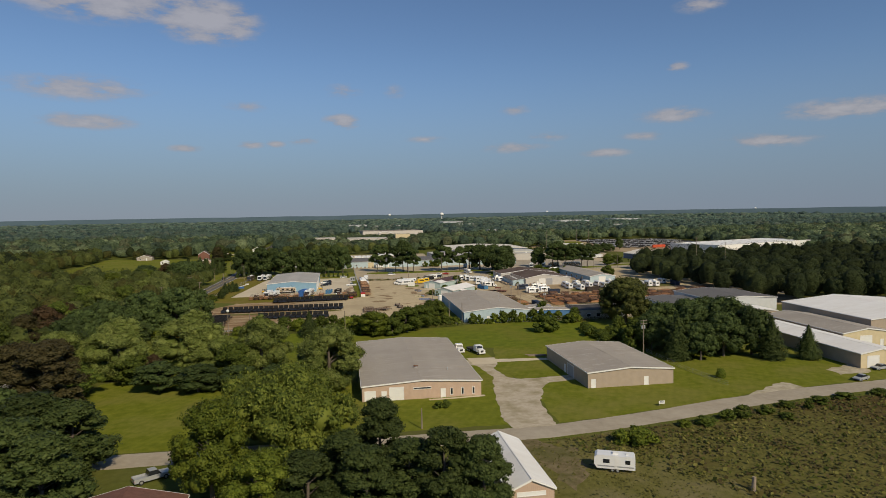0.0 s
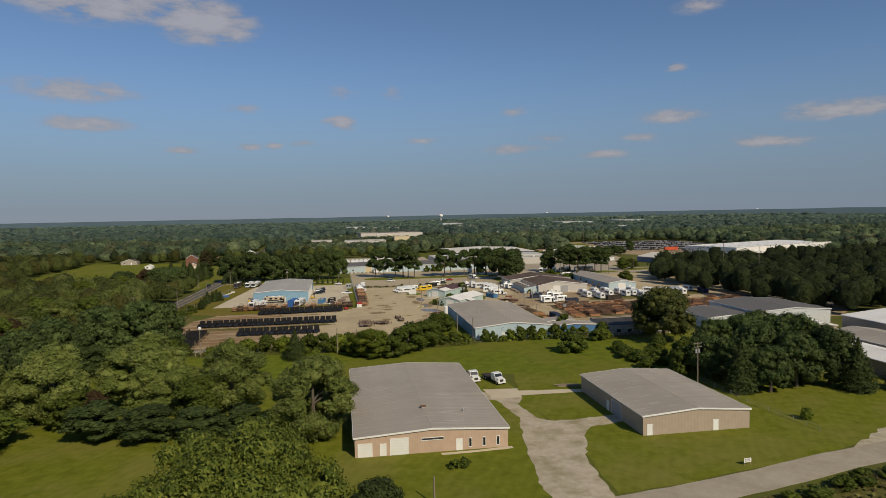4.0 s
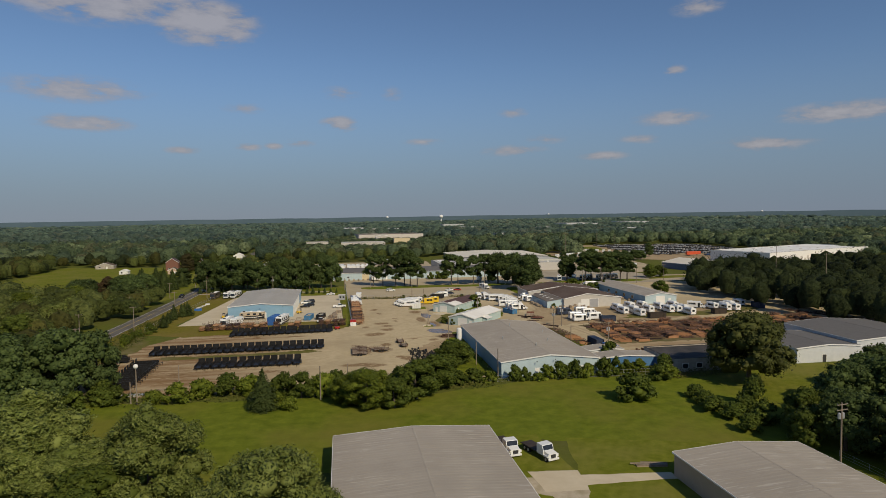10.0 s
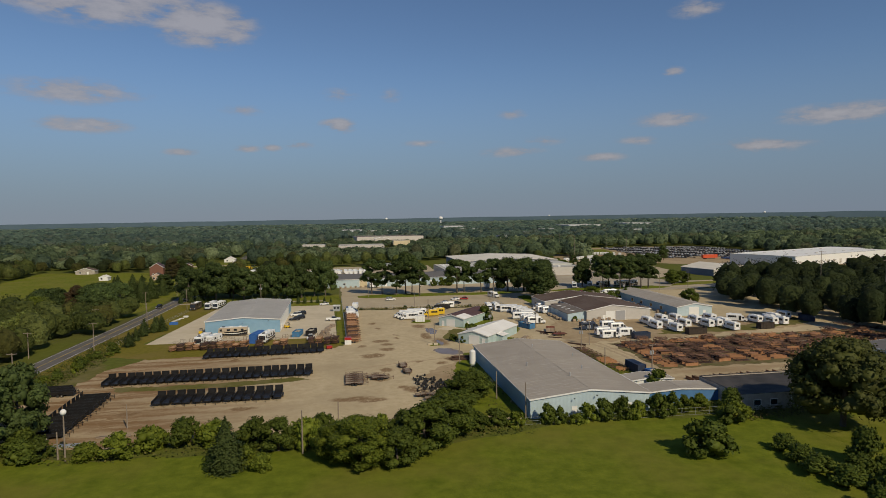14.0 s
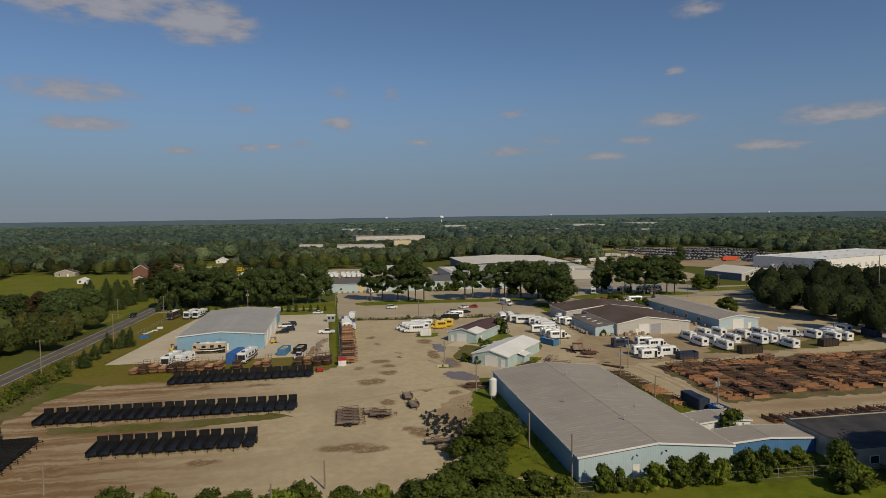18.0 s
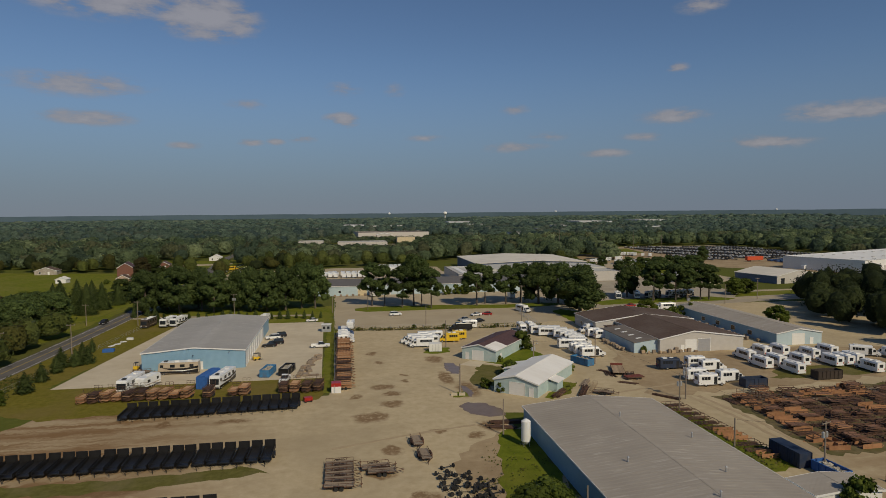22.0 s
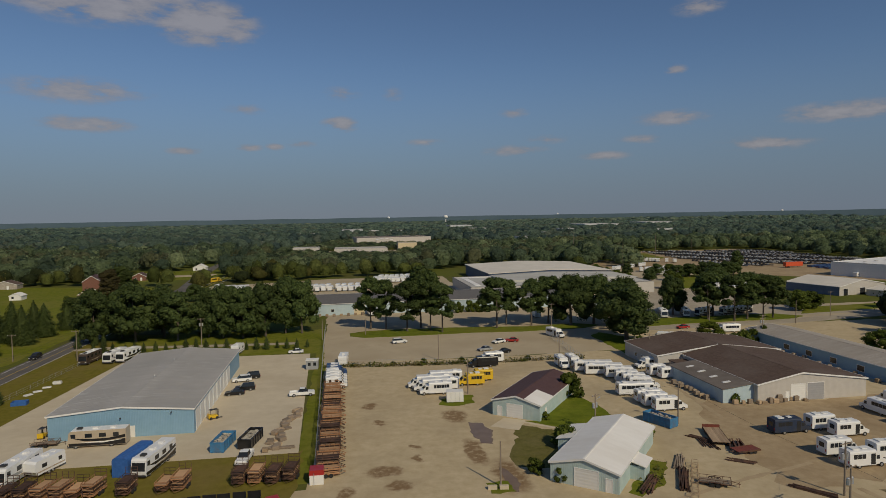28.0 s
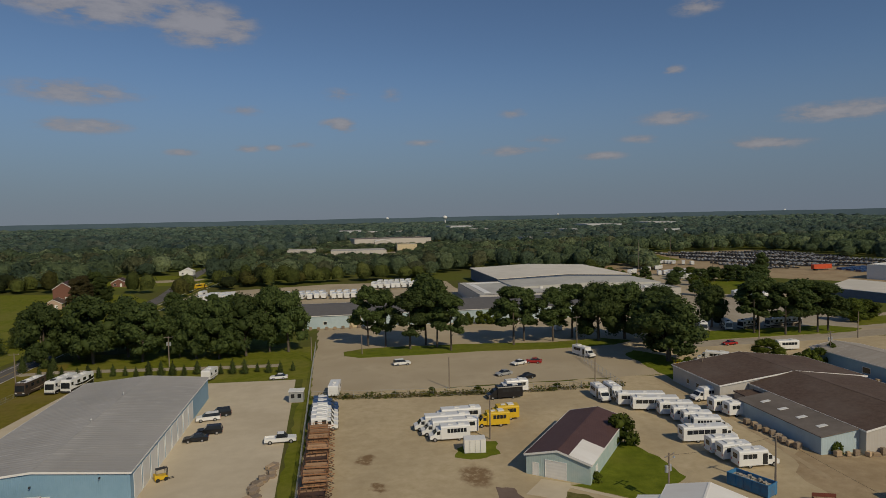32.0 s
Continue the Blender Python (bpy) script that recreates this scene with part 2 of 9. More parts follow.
M["scrub"] = material("scrub", (0.080, 0.078, 0.020), (0.150, 0.135, 0.040), 0.9, 0.95, c=(0.085, 0.052, 0.024), c_scale=0.03, c_amount=0.95, bump=0.8, bump_scale=1.2, spec=0.06)
M["gravel"] = material("gravel", (0.449, 0.358, 0.219), (0.567, 0.465, 0.305), 0.5, 0.95, c=(0.374, 0.294, 0.182), c_scale=0.05, c_amount=0.6, bump=0.15, bump_scale=3, spec=0.06)
M["dirt"] = material("dirt", (0.23, 0.155, 0.085), (0.35, 0.255, 0.155), 0.5, 0.95, c=(0.19, 0.14, 0.08), c_scale=0.06, bump=0.4, bump_scale=2, stretch=(0.35, 1, 1), spec=0.06)
M["concrete"] = material("concrete", (0.54, 0.46, 0.335), (0.61, 0.53, 0.395), 0.3, 0.9, c=(0.46, 0.385, 0.275), c_scale=0.06, bump=0.1, bump_scale=6, spec=0.06)
M["asphalt"] = material("asphalt", (0.115, 0.106, 0.098), (0.155, 0.143, 0.133), 0.4, 0.9, c=(0.08, 0.073, 0.068), c_scale=0.08, bump=0.2, bump_scale=8)
M["old_asphalt"] = material("old_asphalt", (0.31, 0.265, 0.20), (0.40, 0.345, 0.265), 0.6, 0.92, c=(0.46, 0.405, 0.32), c_scale=0.07, bump=0.2, bump_scale=6, spec=0.06)
M["lot"] = material("lot", (0.41, 0.34, 0.235), (0.49, 0.41, 0.29), 0.2, 0.92, c=(0.34, 0.275, 0.185), c_scale=0.05, bump=0.2, bump_scale=5, spec=0.06)
M["puddle"] = material("puddle", (0.17, 0.112, 0.066), (0.23, 0.16, 0.10), 0.4, 0.2, spec=0.3)
M["paint_white"] = material("paint_white", (0.72, 0.71, 0.68), (0.80, 0.79, 0.76), 1.2, 0.5, c=(0.62, 0.60, 0.55), c_scale=0.3, c_amount=0.4)
M["paint_yellow"] = material("paint_yellow", (0.62, 0.40, 0.02), (0.70, 0.46, 0.03), 1.0, 0.45)
M["line_yellow"] = material("line_yellow", (0.5, 0.36, 0.06), (0.58, 0.42, 0.10), 1.0, 0.8)
M["track"] = material("track", (0.36, 0.275, 0.17), (0.46, 0.36, 0.235), 0.4, 0.95, c=(0.42, 0.33, 0.21), c_scale=0.2, bump=0.2, spec=0.06)
M["worn_drive"] = material("worn_drive", (0.40, 0.335, 0.245), (0.53, 0.46, 0.355), 0.7, 0.93, c=(0.24, 0.205, 0.10), c_scale=0.22, c_amount=0.7, bump=0.3, bump_scale=4, spec=0.06)
M["trailer_orange"] = material("trailer_orange", (0.56, 0.085, 0.03), (0.64, 0.11, 0.045), 0.6, 0.5, c=(0.42, 0.07, 0.03), c_scale=0.4)

M["pale_gravel"] = material("pale_gravel", (0.36, 0.31, 0.225), (0.56, 0.49, 0.37), 0.7, 0.95, c=(0.26, 0.225, 0.12), c_scale=0.22, c_amount=0.7, bump=0.3, bump_scale=4, spec=0.06)
M["dry_grass"] = material("dry_grass", (0.095, 0.092, 0.022), (0.165, 0.15, 0.045), 0.8, 0.95, c=(0.20, 0.165, 0.085), c_scale=0.12, bump=0.5, bump_scale=3, spec=0.06)
M["weedy_dirt"] = material("weedy_dirt", (0.12, 0.095, 0.045), (0.22, 0.175, 0.10), 0.7, 0.95, c=(0.09, 0.095, 0.025), c_scale=0.15, c_amount=0.8, bump=0.4, bump_scale=3, spec=0.06)
M["red_dirt"] = material("red_dirt", (0.33, 0.245, 0.145), (0.44, 0.34, 0.215), 0.5, 0.95, c=(0.25, 0.175, 0.10), c_scale=0.07, bump=0.35, bump_scale=3, spec=0.06)
M["olive_grass"] = material("olive_grass", (0.127, 0.112, 0.014), (0.198, 0.170, 0.030), 0.7, 0.95, c=(0.209, 0.150, 0.060), c_scale=0.06, bump=0.4, bump_scale=4, spec=0.06)

# damp and muddy places of the gravel yard: x, y, half width, half length
STAINS = [
    (22.5, 382.9, 1.6, 2.2), (24.0, 371.0, 1.5, 1.9), (23.3, 346.1, 2.8, 2.3), (25.3, 340.3, 2.0, 1.6), (24.7, 332.5, 2.7, 2.3), (19.6, 324.2, 3.6, 3.1), (16.8, 339.5, 1.6, 1.8),
    (29.5, 356.4, 0.8, 1.2), (29.5, 350.6, 0.9, 1.6), (22.6, 305.5, 1.8, 2.3), (20.1, 295.7, 2.0, 2.0), (32.3, 313.5, 1.6, 1.4), (25.2, 287.4, 1.4, 1.5), (39.8, 372.6, 2.4, 4.0),
    (43.4, 325.3, 3.0, 4.0), (43.1, 314.9, 2.0, 3.0), (38.9, 310.4, 1.6, 1.6), (13.0, 279.0, 5.0, 2.0), (17.0, 277.0, 3.4, 1.4), (-12.0, 277.0, 3.0, 1.4), (-37.0, 278.0, 2.4, 1.8),
    (-21.7, 327.3, 1.5, 2.2), (-8.0, 327.1, 3.2, 1.4), (-21.6, 296.3, 5.6, 2.1), (-31.0, 295.0, 3.4, 1.4), (27.4, 284.5, 2.4, 3.0), (43.4, 341.0, 2.6, 6.5), (40.0, 352.0, 1.6, 6.0),
]


def soil_noise(N, L, vector, scale, detail=5):
    n = N.new("ShaderNodeTexNoise")
    n.inputs["Scale"].default_value = scale
    n.inputs["Detail"].default_value = detail
    n.inputs["Roughness"].default_value = 0.62
    L.new(vector, n.inputs["Vector"])
    return n


def soil_math(N, L, op, a, b, clamp=False):
    n = N.new("ShaderNodeMath")
    n.operation = op
    n.use_clamp = clamp
    for k, x in enumerate((a, b)):
        if isinstance(x, (int, float)):
            n.inputs[k].default_value = x
        else:
            L.new(x, n.inputs[k])
    return n.outputs[0]


def soil_ramp(N, L, x, lo, hi, to=1.0):
    n = N.new("ShaderNodeMapRange")
    n.interpolation_type = "SMOOTHSTEP"
    n.inputs[1].default_value, n.inputs[2].default_value, n.inputs[4].default_value = lo, hi, to
    L.new(x, n.inputs[0])
    return n.outputs[0]


def weathered_yard(m):
    """Adds mud stains, brown earth in the west of the yard and faint wheel marks to the gravel."""
    N, L = m.node_tree.nodes, m.node_tree.links
    p = N["Principled BSDF"]
    col = p.inputs["Base Color"].links[0].from_socket
    tc = N.new("ShaderNodeTexCoord").outputs["Object"]
    warp = soil_noise(N, L, tc, 0.30, 4)
    push = N.new("ShaderNodeVectorMath")
    push.operation = "MULTIPLY_ADD"
    push.inputs[1].default_value, push.inputs[2].default_value = (4.6, 4.6, 0), (-2.3, -2.3, 0)
    L.new(warp.outputs["Color"], push.inputs[0])
    at = N.new("ShaderNodeVectorMath")
    at.operation = "ADD"
    L.new(tc, at.inputs[0])
    L.new(push.outputs[0], at.inputs[1])
    damp = None
    for x, y, w, l in STAINS:
        d = N.new("ShaderNodeVectorMath")
        d.operation = "SUBTRACT"
        d.inputs[1].default_value = (x, y, 0)
        L.new(at.outputs[0], d.inputs[0])
        e = N.new("ShaderNodeVectorMath")
        e.operation = "MULTIPLY"
        e.inputs[1].default_value = (0.96 / w, 0.96 / l, 0)
        L.new(d.outputs[0], e.inputs[0])
        r = N.new("ShaderNodeVectorMath")
        r.operation = "LENGTH"
        L.new(e.outputs[0], r.inputs[0])
        damp = r.outputs["Value"] if damp is None else soil_math(N, L, "MINIMUM", damp, r.outputs["Value"])
    damp = soil_math(N, L, "SUBTRACT", 1.0, soil_ramp(N, L, damp, 0.62, 1.25), True)
    grit = soil_noise(N, L, tc, 0.9)
    damp = soil_math(N, L, "MULTIPLY", damp, soil_ramp(N, L, grit.outputs[0], 0.22, 0.55, 0.85))
    # brown earth: the further west the more, in long streaks drawn by wheels
    xyz = N.new("ShaderNodeSeparateXYZ")
    L.new(tc, xyz.inputs[0])
    west = soil_ramp(N, L, soil_math(N, L, "MULTIPLY", xyz.outputs[0], -1.0), -10.0, 34.0)
    east = soil_math(N, L, "MULTIPLY", soil_ramp(N, L, xyz.outputs[0], 84.0, 104.0, 0.55), soil_ramp(N, L, soil_math(N, L, "MULTIPLY", xyz.outputs[1], -1.0), -312.0, -288.0))
    west = soil_math(N, L, "MAXIMUM", west, east)
    south = soil_ramp(N, L, soil_math(N, L, "MULTIPLY", xyz.outputs[1], -1.0), -346.0, -334.0)
    long = N.new("ShaderNodeMapping")
    long.inputs["Scale"].default_value = (0.035, 0.30, 1)
    long.inputs["Rotation"].default_value = (0, 0, radians(-3))
    L.new(at.outputs[0], long.inputs["Vector"])
    streak = soil_ramp(N, L, soil_noise(N, L, long.outputs[0], 1.0).outputs[0], 0.36, 0.60)
    earth = soil_math(N, L, "MULTIPLY", soil_math(N, L, "MULTIPLY", west, south), soil_math(N, L, "ADD", soil_math(N, L, "MULTIPLY", streak, 0.62), 0.36), True)
    wide = soil_ramp(N, L, soil_noise(N, L, at.outputs[0], 0.045, 3).outputs[0], 0.42, 0.66, 0.30)
    for mask, colour in ((wide, (0.37, 0.30, 0.195)), (earth, (0.225, 0.135, 0.066)), (damp, (0.188, 0.112, 0.055))):
        mix = N.new("ShaderNodeMix")
        mix.data_type = "RGBA"
        mix.inputs["B"].default_value = (*colour, 1)
        L.new(col, mix.inputs["A"])
        L.new(mask, mix.inputs["Factor"])
        col = mix.outputs["Result"]
    L.new(col, p.inputs["Base Color"])


weathered_yard(M["gravel"])

# faint mower stripes on the lawns
_n, _l = M["lawn"].node_tree.nodes, M["lawn"].node_tree.links
_p = _n["Principled BSDF"]
_turn = _n.new("ShaderNodeMapping")
_turn.inputs["Rotation"].default_value = (0, 0, radians(28))
_l.new(_n.new("ShaderNodeTexCoord").outputs["Object"], _turn.inputs["Vector"])
_wave = _n.new("ShaderNodeTexWave")
_wave.inputs["Scale"].default_value = 0.17
_wave.inputs["Distortion"].default_value = 3.0
_wave.inputs["Detail Scale"].default_value = 0.6
_l.new(_turn.outputs[0], _wave.inputs["Vector"])
_mow = _n.new("ShaderNodeHueSaturation")
_l.new(_p.inputs["Base Color"].links[0].from_socket, _mow.inputs["Color"])
_l.new(soil_math(_n, _l, "ADD", soil_math(_n, _l, "MULTIPLY", _wave.outputs["Fac"], 0.055), 0.97), _mow.inputs["Value"])
_l.new(_mow.outputs[0], _p.inputs["Base Color"])

# ---- building blocks ----
def part(name, bm, mat, parent=None, label="", smooth=False):
    me = bpy.data.meshes.new(name)
    bm.to_mesh(me)
    bm.free()
    if mat:
        me.materials.append(mat)
    if smooth:
        me.shade_smooth()
    ob = new(name, me)
    if parent:
        ob.parent = parent
    if label:
        ob["label"] = label
    return ob


def thing(name, label, category, m=None, group="", kind=""):
    ob = new(name)
    ob.empty_display_size = 0.5
    if m is not None:
        ob.matrix_world = m
    return tagged(ob, label, category, group, kind)


def box(bm, x0, y0, z0, x1, y1, z1, m=None):
    v = [bm.verts.new(p) for p in ((x0, y0, z0), (x1, y0, z0), (x1, y1, z0), (x0, y1, z0), (x0, y0, z1), (x1, y0, z1), (x1, y1, z1), (x0, y1, z1))]
    for f in ((3, 2, 1, 0), (4, 5, 6, 7), (0, 1, 5, 4), (1, 2, 6, 5), (2, 3, 7, 6), (3, 0, 4, 7)):
        bm.faces.new([v[i] for i in f])
    if m is not None:
        for p in v:
            p.co = m @ p.co
    return v


def boxes(*args):
    bm = bmesh.new()
    for a in args:
        box(bm, *a)
    return bm


def prism(bm, pts, y0, y1, axis="y"):
    """A profile of (a, z) points swept from y0 to y1 along an axis."""
    def at(a, z, s):
        return (a, s, z) if axis == "y" else (s, a, z)
    lo = [bm.verts.new(at(a, z, y0)) for a, z in pts]
    hi = [bm.verts.new(at(a, z, y1)) for a, z in pts]
    n = len(pts)
    faces = [bm.faces.new(lo), bm.faces.new(hi[::-1])]
    for i in range(n):
        faces.append(bm.faces.new((lo[i], hi[i], hi[(i + 1) % n], lo[(i + 1) % n])))
    bmesh.ops.recalc_face_normals(bm, faces=faces)
    return lo + hi


def cyl(bm, p, q, r0, r1=None, n=8):
    p, q = Vector(p), Vector(q)
    r1 = r0 if r1 is None else r1
    d = (q - p).normalized()
    u = d.orthogonal().normalized()
    w = d.cross(u)
    lo, hi = [], []
    for i in range(n):
        a = 2 * math.pi * i / n
        o = u * math.cos(a) + w * math.sin(a)
        lo.append(bm.verts.new(p + o * r0))
        hi.append(bm.verts.new(q + o * r1))
    for i in range(n):
        bm.faces.new((lo[i], lo[(i + 1) % n], hi[(i + 1) % n], hi[i]))
    bm.faces.new(lo[::-1])
    bm.faces.new(hi)


def outline(pts, wobble, step=3.0, seed=0):
    """The polygon's outline with a worn, uneven edge."""
    rnd = random.Random(seed)
    out = []
    n = len(pts)
    for i in range(n):
        a, b = Vector(pts[i]), Vector(pts[(i + 1) % n])
        k = max(1, int((b - a).length / step)) if wobble else 1
        nrm = Vector((-(b - a).y, (b - a).x)).normalized() if (b - a).length > 0 else Vector((0, 0))
        for j in range(k):
            p = a.lerp(b, j / k)
            if wobble:
                p = p + nrm * rnd.uniform(-wobble, wobble)
            out.append(p)
    return out


def sheet(name, pts, top, mat, label, category, wobble=0.0, step=3.0, seed=0, depth=0.3, parent=None, kind="structure"):
    """A slab of ground cover whose top lies a little above the ground."""
    bm = bmesh.new()
    ring = outline(pts, wobble, step, seed)
    hi = [bm.verts.new((p[0], p[1], top)) for p in ring]
    lo = [bm.verts.new((p[0], p[1], -depth)) for p in ring]
    f = [bm.faces.new(hi)]
    for i in range(len(ring)):
        j = (i + 1) % len(ring)
        f.append(bm.faces.new((hi[i], lo[i], lo[j], hi[j])))
    bmesh.ops.recalc_face_normals(bm, faces=f)
    if f[0].normal.z < 0:
        bmesh.ops.reverse_faces(bm, faces=f)
    ob = part(name, bm, mat)
    return tagged(ob, label, category, kind=kind)


def rect(x0, y0, x1, y1):
    return [(x0, y0), (x1, y0), (x1, y1), (x0, y1)]


def ribbon(points, width):
    """The outline of a strip of a given width along a line."""
    pts = [Vector(p) for p in points]
    left, right = [], []
    for i, p in enumerate(pts):
        d = (pts[min(i + 1, len(pts) - 1)] - pts[max(i - 1, 0)]).normalized()
        nrm = Vector((-d.y, d.x))
        w = width[i] if isinstance(width, (list, tuple)) else width
        left.append(p + nrm * w / 2)
        right.append(p - nrm * w / 2)
    return right + left[::-1]


def from_arrays(name, verts, faces, mat, smooth=False):
    me = bpy.data.meshes.new(name)
    me.vertices.add(len(verts))
    me.vertices.foreach_set("co", np.asarray(verts, np.float32).ravel())
    k = faces.shape[1]
    me.loops.add(faces.size)
    me.loops.foreach_set("vertex_index", faces.astype(np.int32).ravel())
    me.polygons.add(len(faces))
    me.polygons.foreach_set("loop_start", np.arange(0, faces.size, k, dtype=np.int32))
    me.update(calc_edges=True)
    if mat:
        me.materials.append(mat)
    if smooth:
        me.shade_smooth()
    return me

# ---- ground, roads, yards ----
bm = bmesh.new()
rings = [0, 60, 150, 300, 600, 1200, 2500, 6000]
prev = None
center = bm.verts.new((60, 300, 0))
for r in rings[1:]:
    ring = [bm.verts.new((60 + r * math.cos(2 * math.pi * i / 48), 300 + r * math.sin(2 * math.pi * i / 48), 0)) for i in range(48)]
    for i in range(48):
        j = (i + 1) % 48
        if prev is None:
            bm.faces.new((center, ring[i], ring[j]))
        else:
            bm.faces.new((prev[i], ring[i], ring[j], prev[j]))
    prev = ring
tagged(part("ground", bm, M["rough_ground"]), "rough grassy ground that reaches the wooded horizon", "ground", kind="structure")

sheet("field", [(-60, 204), (-30, 196), (44, 213), (96, 196), (112, 215), (104, 248), (60, 254), (30, 246), (-36, 251), (-60, 256)], 0.02, M["grass"],
      "open green field of mown grass behind the workshops", "field", 1.2, 4, 1)
sheet("lawn", [(-56, 137.9), (-22, 138.2), (6, 139.5), (6, 200), (-30, 205), (-60, 190)], 0.024, M["lawn"], "yellow-green lawn beside the side road", "lawn", 0.7, 4, 2)
sheet("lawn", [(6, 139.5), (38, 139.8), (42, 150), (45, 163), (47, 188), (45, 215), (6, 215)], 0.028, M["lawn"], "mown lawn around the grey-roofed workshop", "lawn", 0.3, 3, 3)
sheet("lawn", [(46, 138.8), (58, 140.2), (72, 142.8), (88, 147), (105, 150.2), (121, 152), (150, 154.6), (165, 172), (150, 215), (110, 222), (90, 200), (50, 212), (45, 190), (48, 165)], 0.022,
      M["lawn"], "mown lawn around the tan workshop", "lawn", 0.4, 3, 4)
sheet("scrubland", [(36, 128), (58, 131), (72, 133.8), (88, 138), (105, 141.2), (121, 143), (260, 150), (260, 20), (20, 20)], 0.02, M["scrub"],
      "brown weedy scrubland with tall dry growth", "scrubland", 0.8, 3, 5)
sheet("grass", [(33, 129), (60, 131.6), (66, 128), (60, 116), (64, 104), (52, 88), (30, 88)], 0.03, M["dry_grass"], "rough dry grass round the parked camper", "grass", 1.6, 3, 6)
sheet("drive", [(36.0, 137), (44.8, 137.3), (45.6, 145), (46.6, 153), (49, 159), (50.8, 164.3), (53.6, 167.8), (61.0, 169.2), (61.2, 173.4), (57.7, 173.2), (51.7, 172.4), (46.4, 172.8), (44.8, 174.5), (43.9, 179), (43.4, 185),
                (45.6, 189), (45.9, 195.9), (37.2, 195.8), (37.0, 190.2), (39.6, 188.6), (40.2, 182.5), (41.0, 176), (39.6, 170), (38.4, 163), (37.0, 155), (35.0, 142)],
      0.045, M["worn_drive"], "cracked pale drive between the workshops, grass growing in", "drive", 0.3, 1.2, 7)
sheet("drive", [(45.8, 191.3), (56, 191.2), (61.2, 190.8), (61.2, 193.3), (57, 193.9), (50.6, 194.5), (45.8, 195.2)], 0.05, M["concrete"], "narrow concrete path across the grass", "path", 0.1, 2, 8)
sheet("road", ribbon([(-400, 133), (-80, 134.6), (-27, 134.4), (20, 134), (42, 134), (58, 136.4), (72, 139.2), (88, 143.2), (105, 146.4), (121, 148.3), (150, 150.5), (260, 158), (600, 170)], 6.6),
      0.04, M["old_asphalt"], "worn grey side road", "road", 0.12, 3, 9)
sheet("road", ribbon([(-86, -300), (-84, 120), (-77.4, 340), (-75, 400), (-73.6, 474), (-74.6, 560), (-77.6, 640), (-84, 700), (-92, 800), (-96, 1500)], 7.6), 0.05, M["asphalt"],
      "dark two-lane asphalt road", "road", 0.1, 4, 10)
for k, (w0, wm) in enumerate(((-0.14, "line_yellow"), (3.3, "paint_white"), (-3.3, "paint_white"))):
    line = [Vector((-86 + w0, -300)), Vector((-84 + w0, 120)), Vector((-77.4 + w0, 340)), Vector((-75 + w0, 400)), Vector((-72.8 + w0, 474)), Vector((-62 + w0, 760))]
    sheet("road_line", ribbon(line, 0.14 if k else 0.22), 0.056, M[wm], ("double yellow centre line", "white edge line", "white edge line")[k], "road marking")
sheet("verge", ribbon([(-80.6, 200), (-71, 340), (-68.5, 400), (-64, 474)], [7, 14, 12, 10]), 0.02, M["olive_grass"], "weedy roadside verge", "verge", 0.9, 3, 11)
sheet("yard", [(-64, 262), (-36, 256), (-12, 257), (20, 256), (47, 254), (47, 322), (78, 322), (78, 274), (125, 272), (200, 268), (232, 300), (225, 360), (236, 420), (236, 452), (140, 456),
               (100, 453), (100, 424), (10.8, 424), (10.8, 342), (-46, 340), (-58, 318), (-64, 290)], 0.03, M["gravel"], "wide yard of packed tan gravel", "yard", 0.8, 3, 12)
sheet("grass", [(-70, 345), (-48, 334), (-20, 337), (9, 339), (9.4, 358), (-57, 359.4), (-66, 380)], 0.034, M["olive_grass"], "strip of yellowing grass before the concrete pad", "grass", 0.7, 2, 14)
sheet("grass", ribbon([(-62, 359), (-58, 400), (-53, 446)], [9, 13, 16]), 0.03, M["olive_grass"], "mown grass beside the concrete pad", "grass", 0.5, 2, 15)
sheet("grass", rect(8.6, 344, 11.6, 446), 0.032, M["lawn"], "narrow grass strip along the fence", "grass", 0.3, 2, 16)
sheet("grass", [(-53, 444), (10, 441), (10.4, 482), (-64, 486)], 0.031, M["lawn"], "mown grass behind the concrete pad", "grass", 0.5, 2, 17)
sheet("pad", [(-56, 358.6), (8.6, 357.6), (6.6, 440.5), (-47.5, 443.5)], 0.06, M["concrete"], "pale concrete pad round the blue shed", "pad")
sheet("lot", [(11.2, 424.5), (100, 424.5), (102, 452), (122, 457), (240, 466), (280, 478), (280, 492), (10.8, 496), (10.4, 455)], 0.05, M["lot"], "worn tan parking lot", "parking lot", 0.3, 3, 18)
sheet("road", ribbon([(-69.5, 463.8), (-68.3, 462.8), (-60.8, 463.9), (-37.7, 461.3), (-17.5, 459.1), (1.0, 457.8)], 3.4), 0.075, M["old_asphalt"], "narrow grey lane behind the parking pad", "road", 0.1, 3, 191)
sheet("grass", [(19.1, 465.2), (23.8, 461.6), (34.3, 461.5), (43.2, 461.5), (61.5, 462.1), (81.5, 459.9), (104, 461.5), (112, 466), (104, 471.5), (84.5, 469.1), (73.3, 471.4), (54.4, 473.8), (46.7, 473.7), (35.4, 474.7), (25.1, 474.0), (19.3, 470.8)], 0.16, M["grass"], "long grass island under the trees", "island", 0.25, 2, 19)
sheet("grass", [(100, 410), (106, 405), (116, 416), (113, 440), (106, 452), (101, 448)], 0.07, M["grass"], "grass patch beside the brown-roofed works", "grass", 0.5, 2, 20)
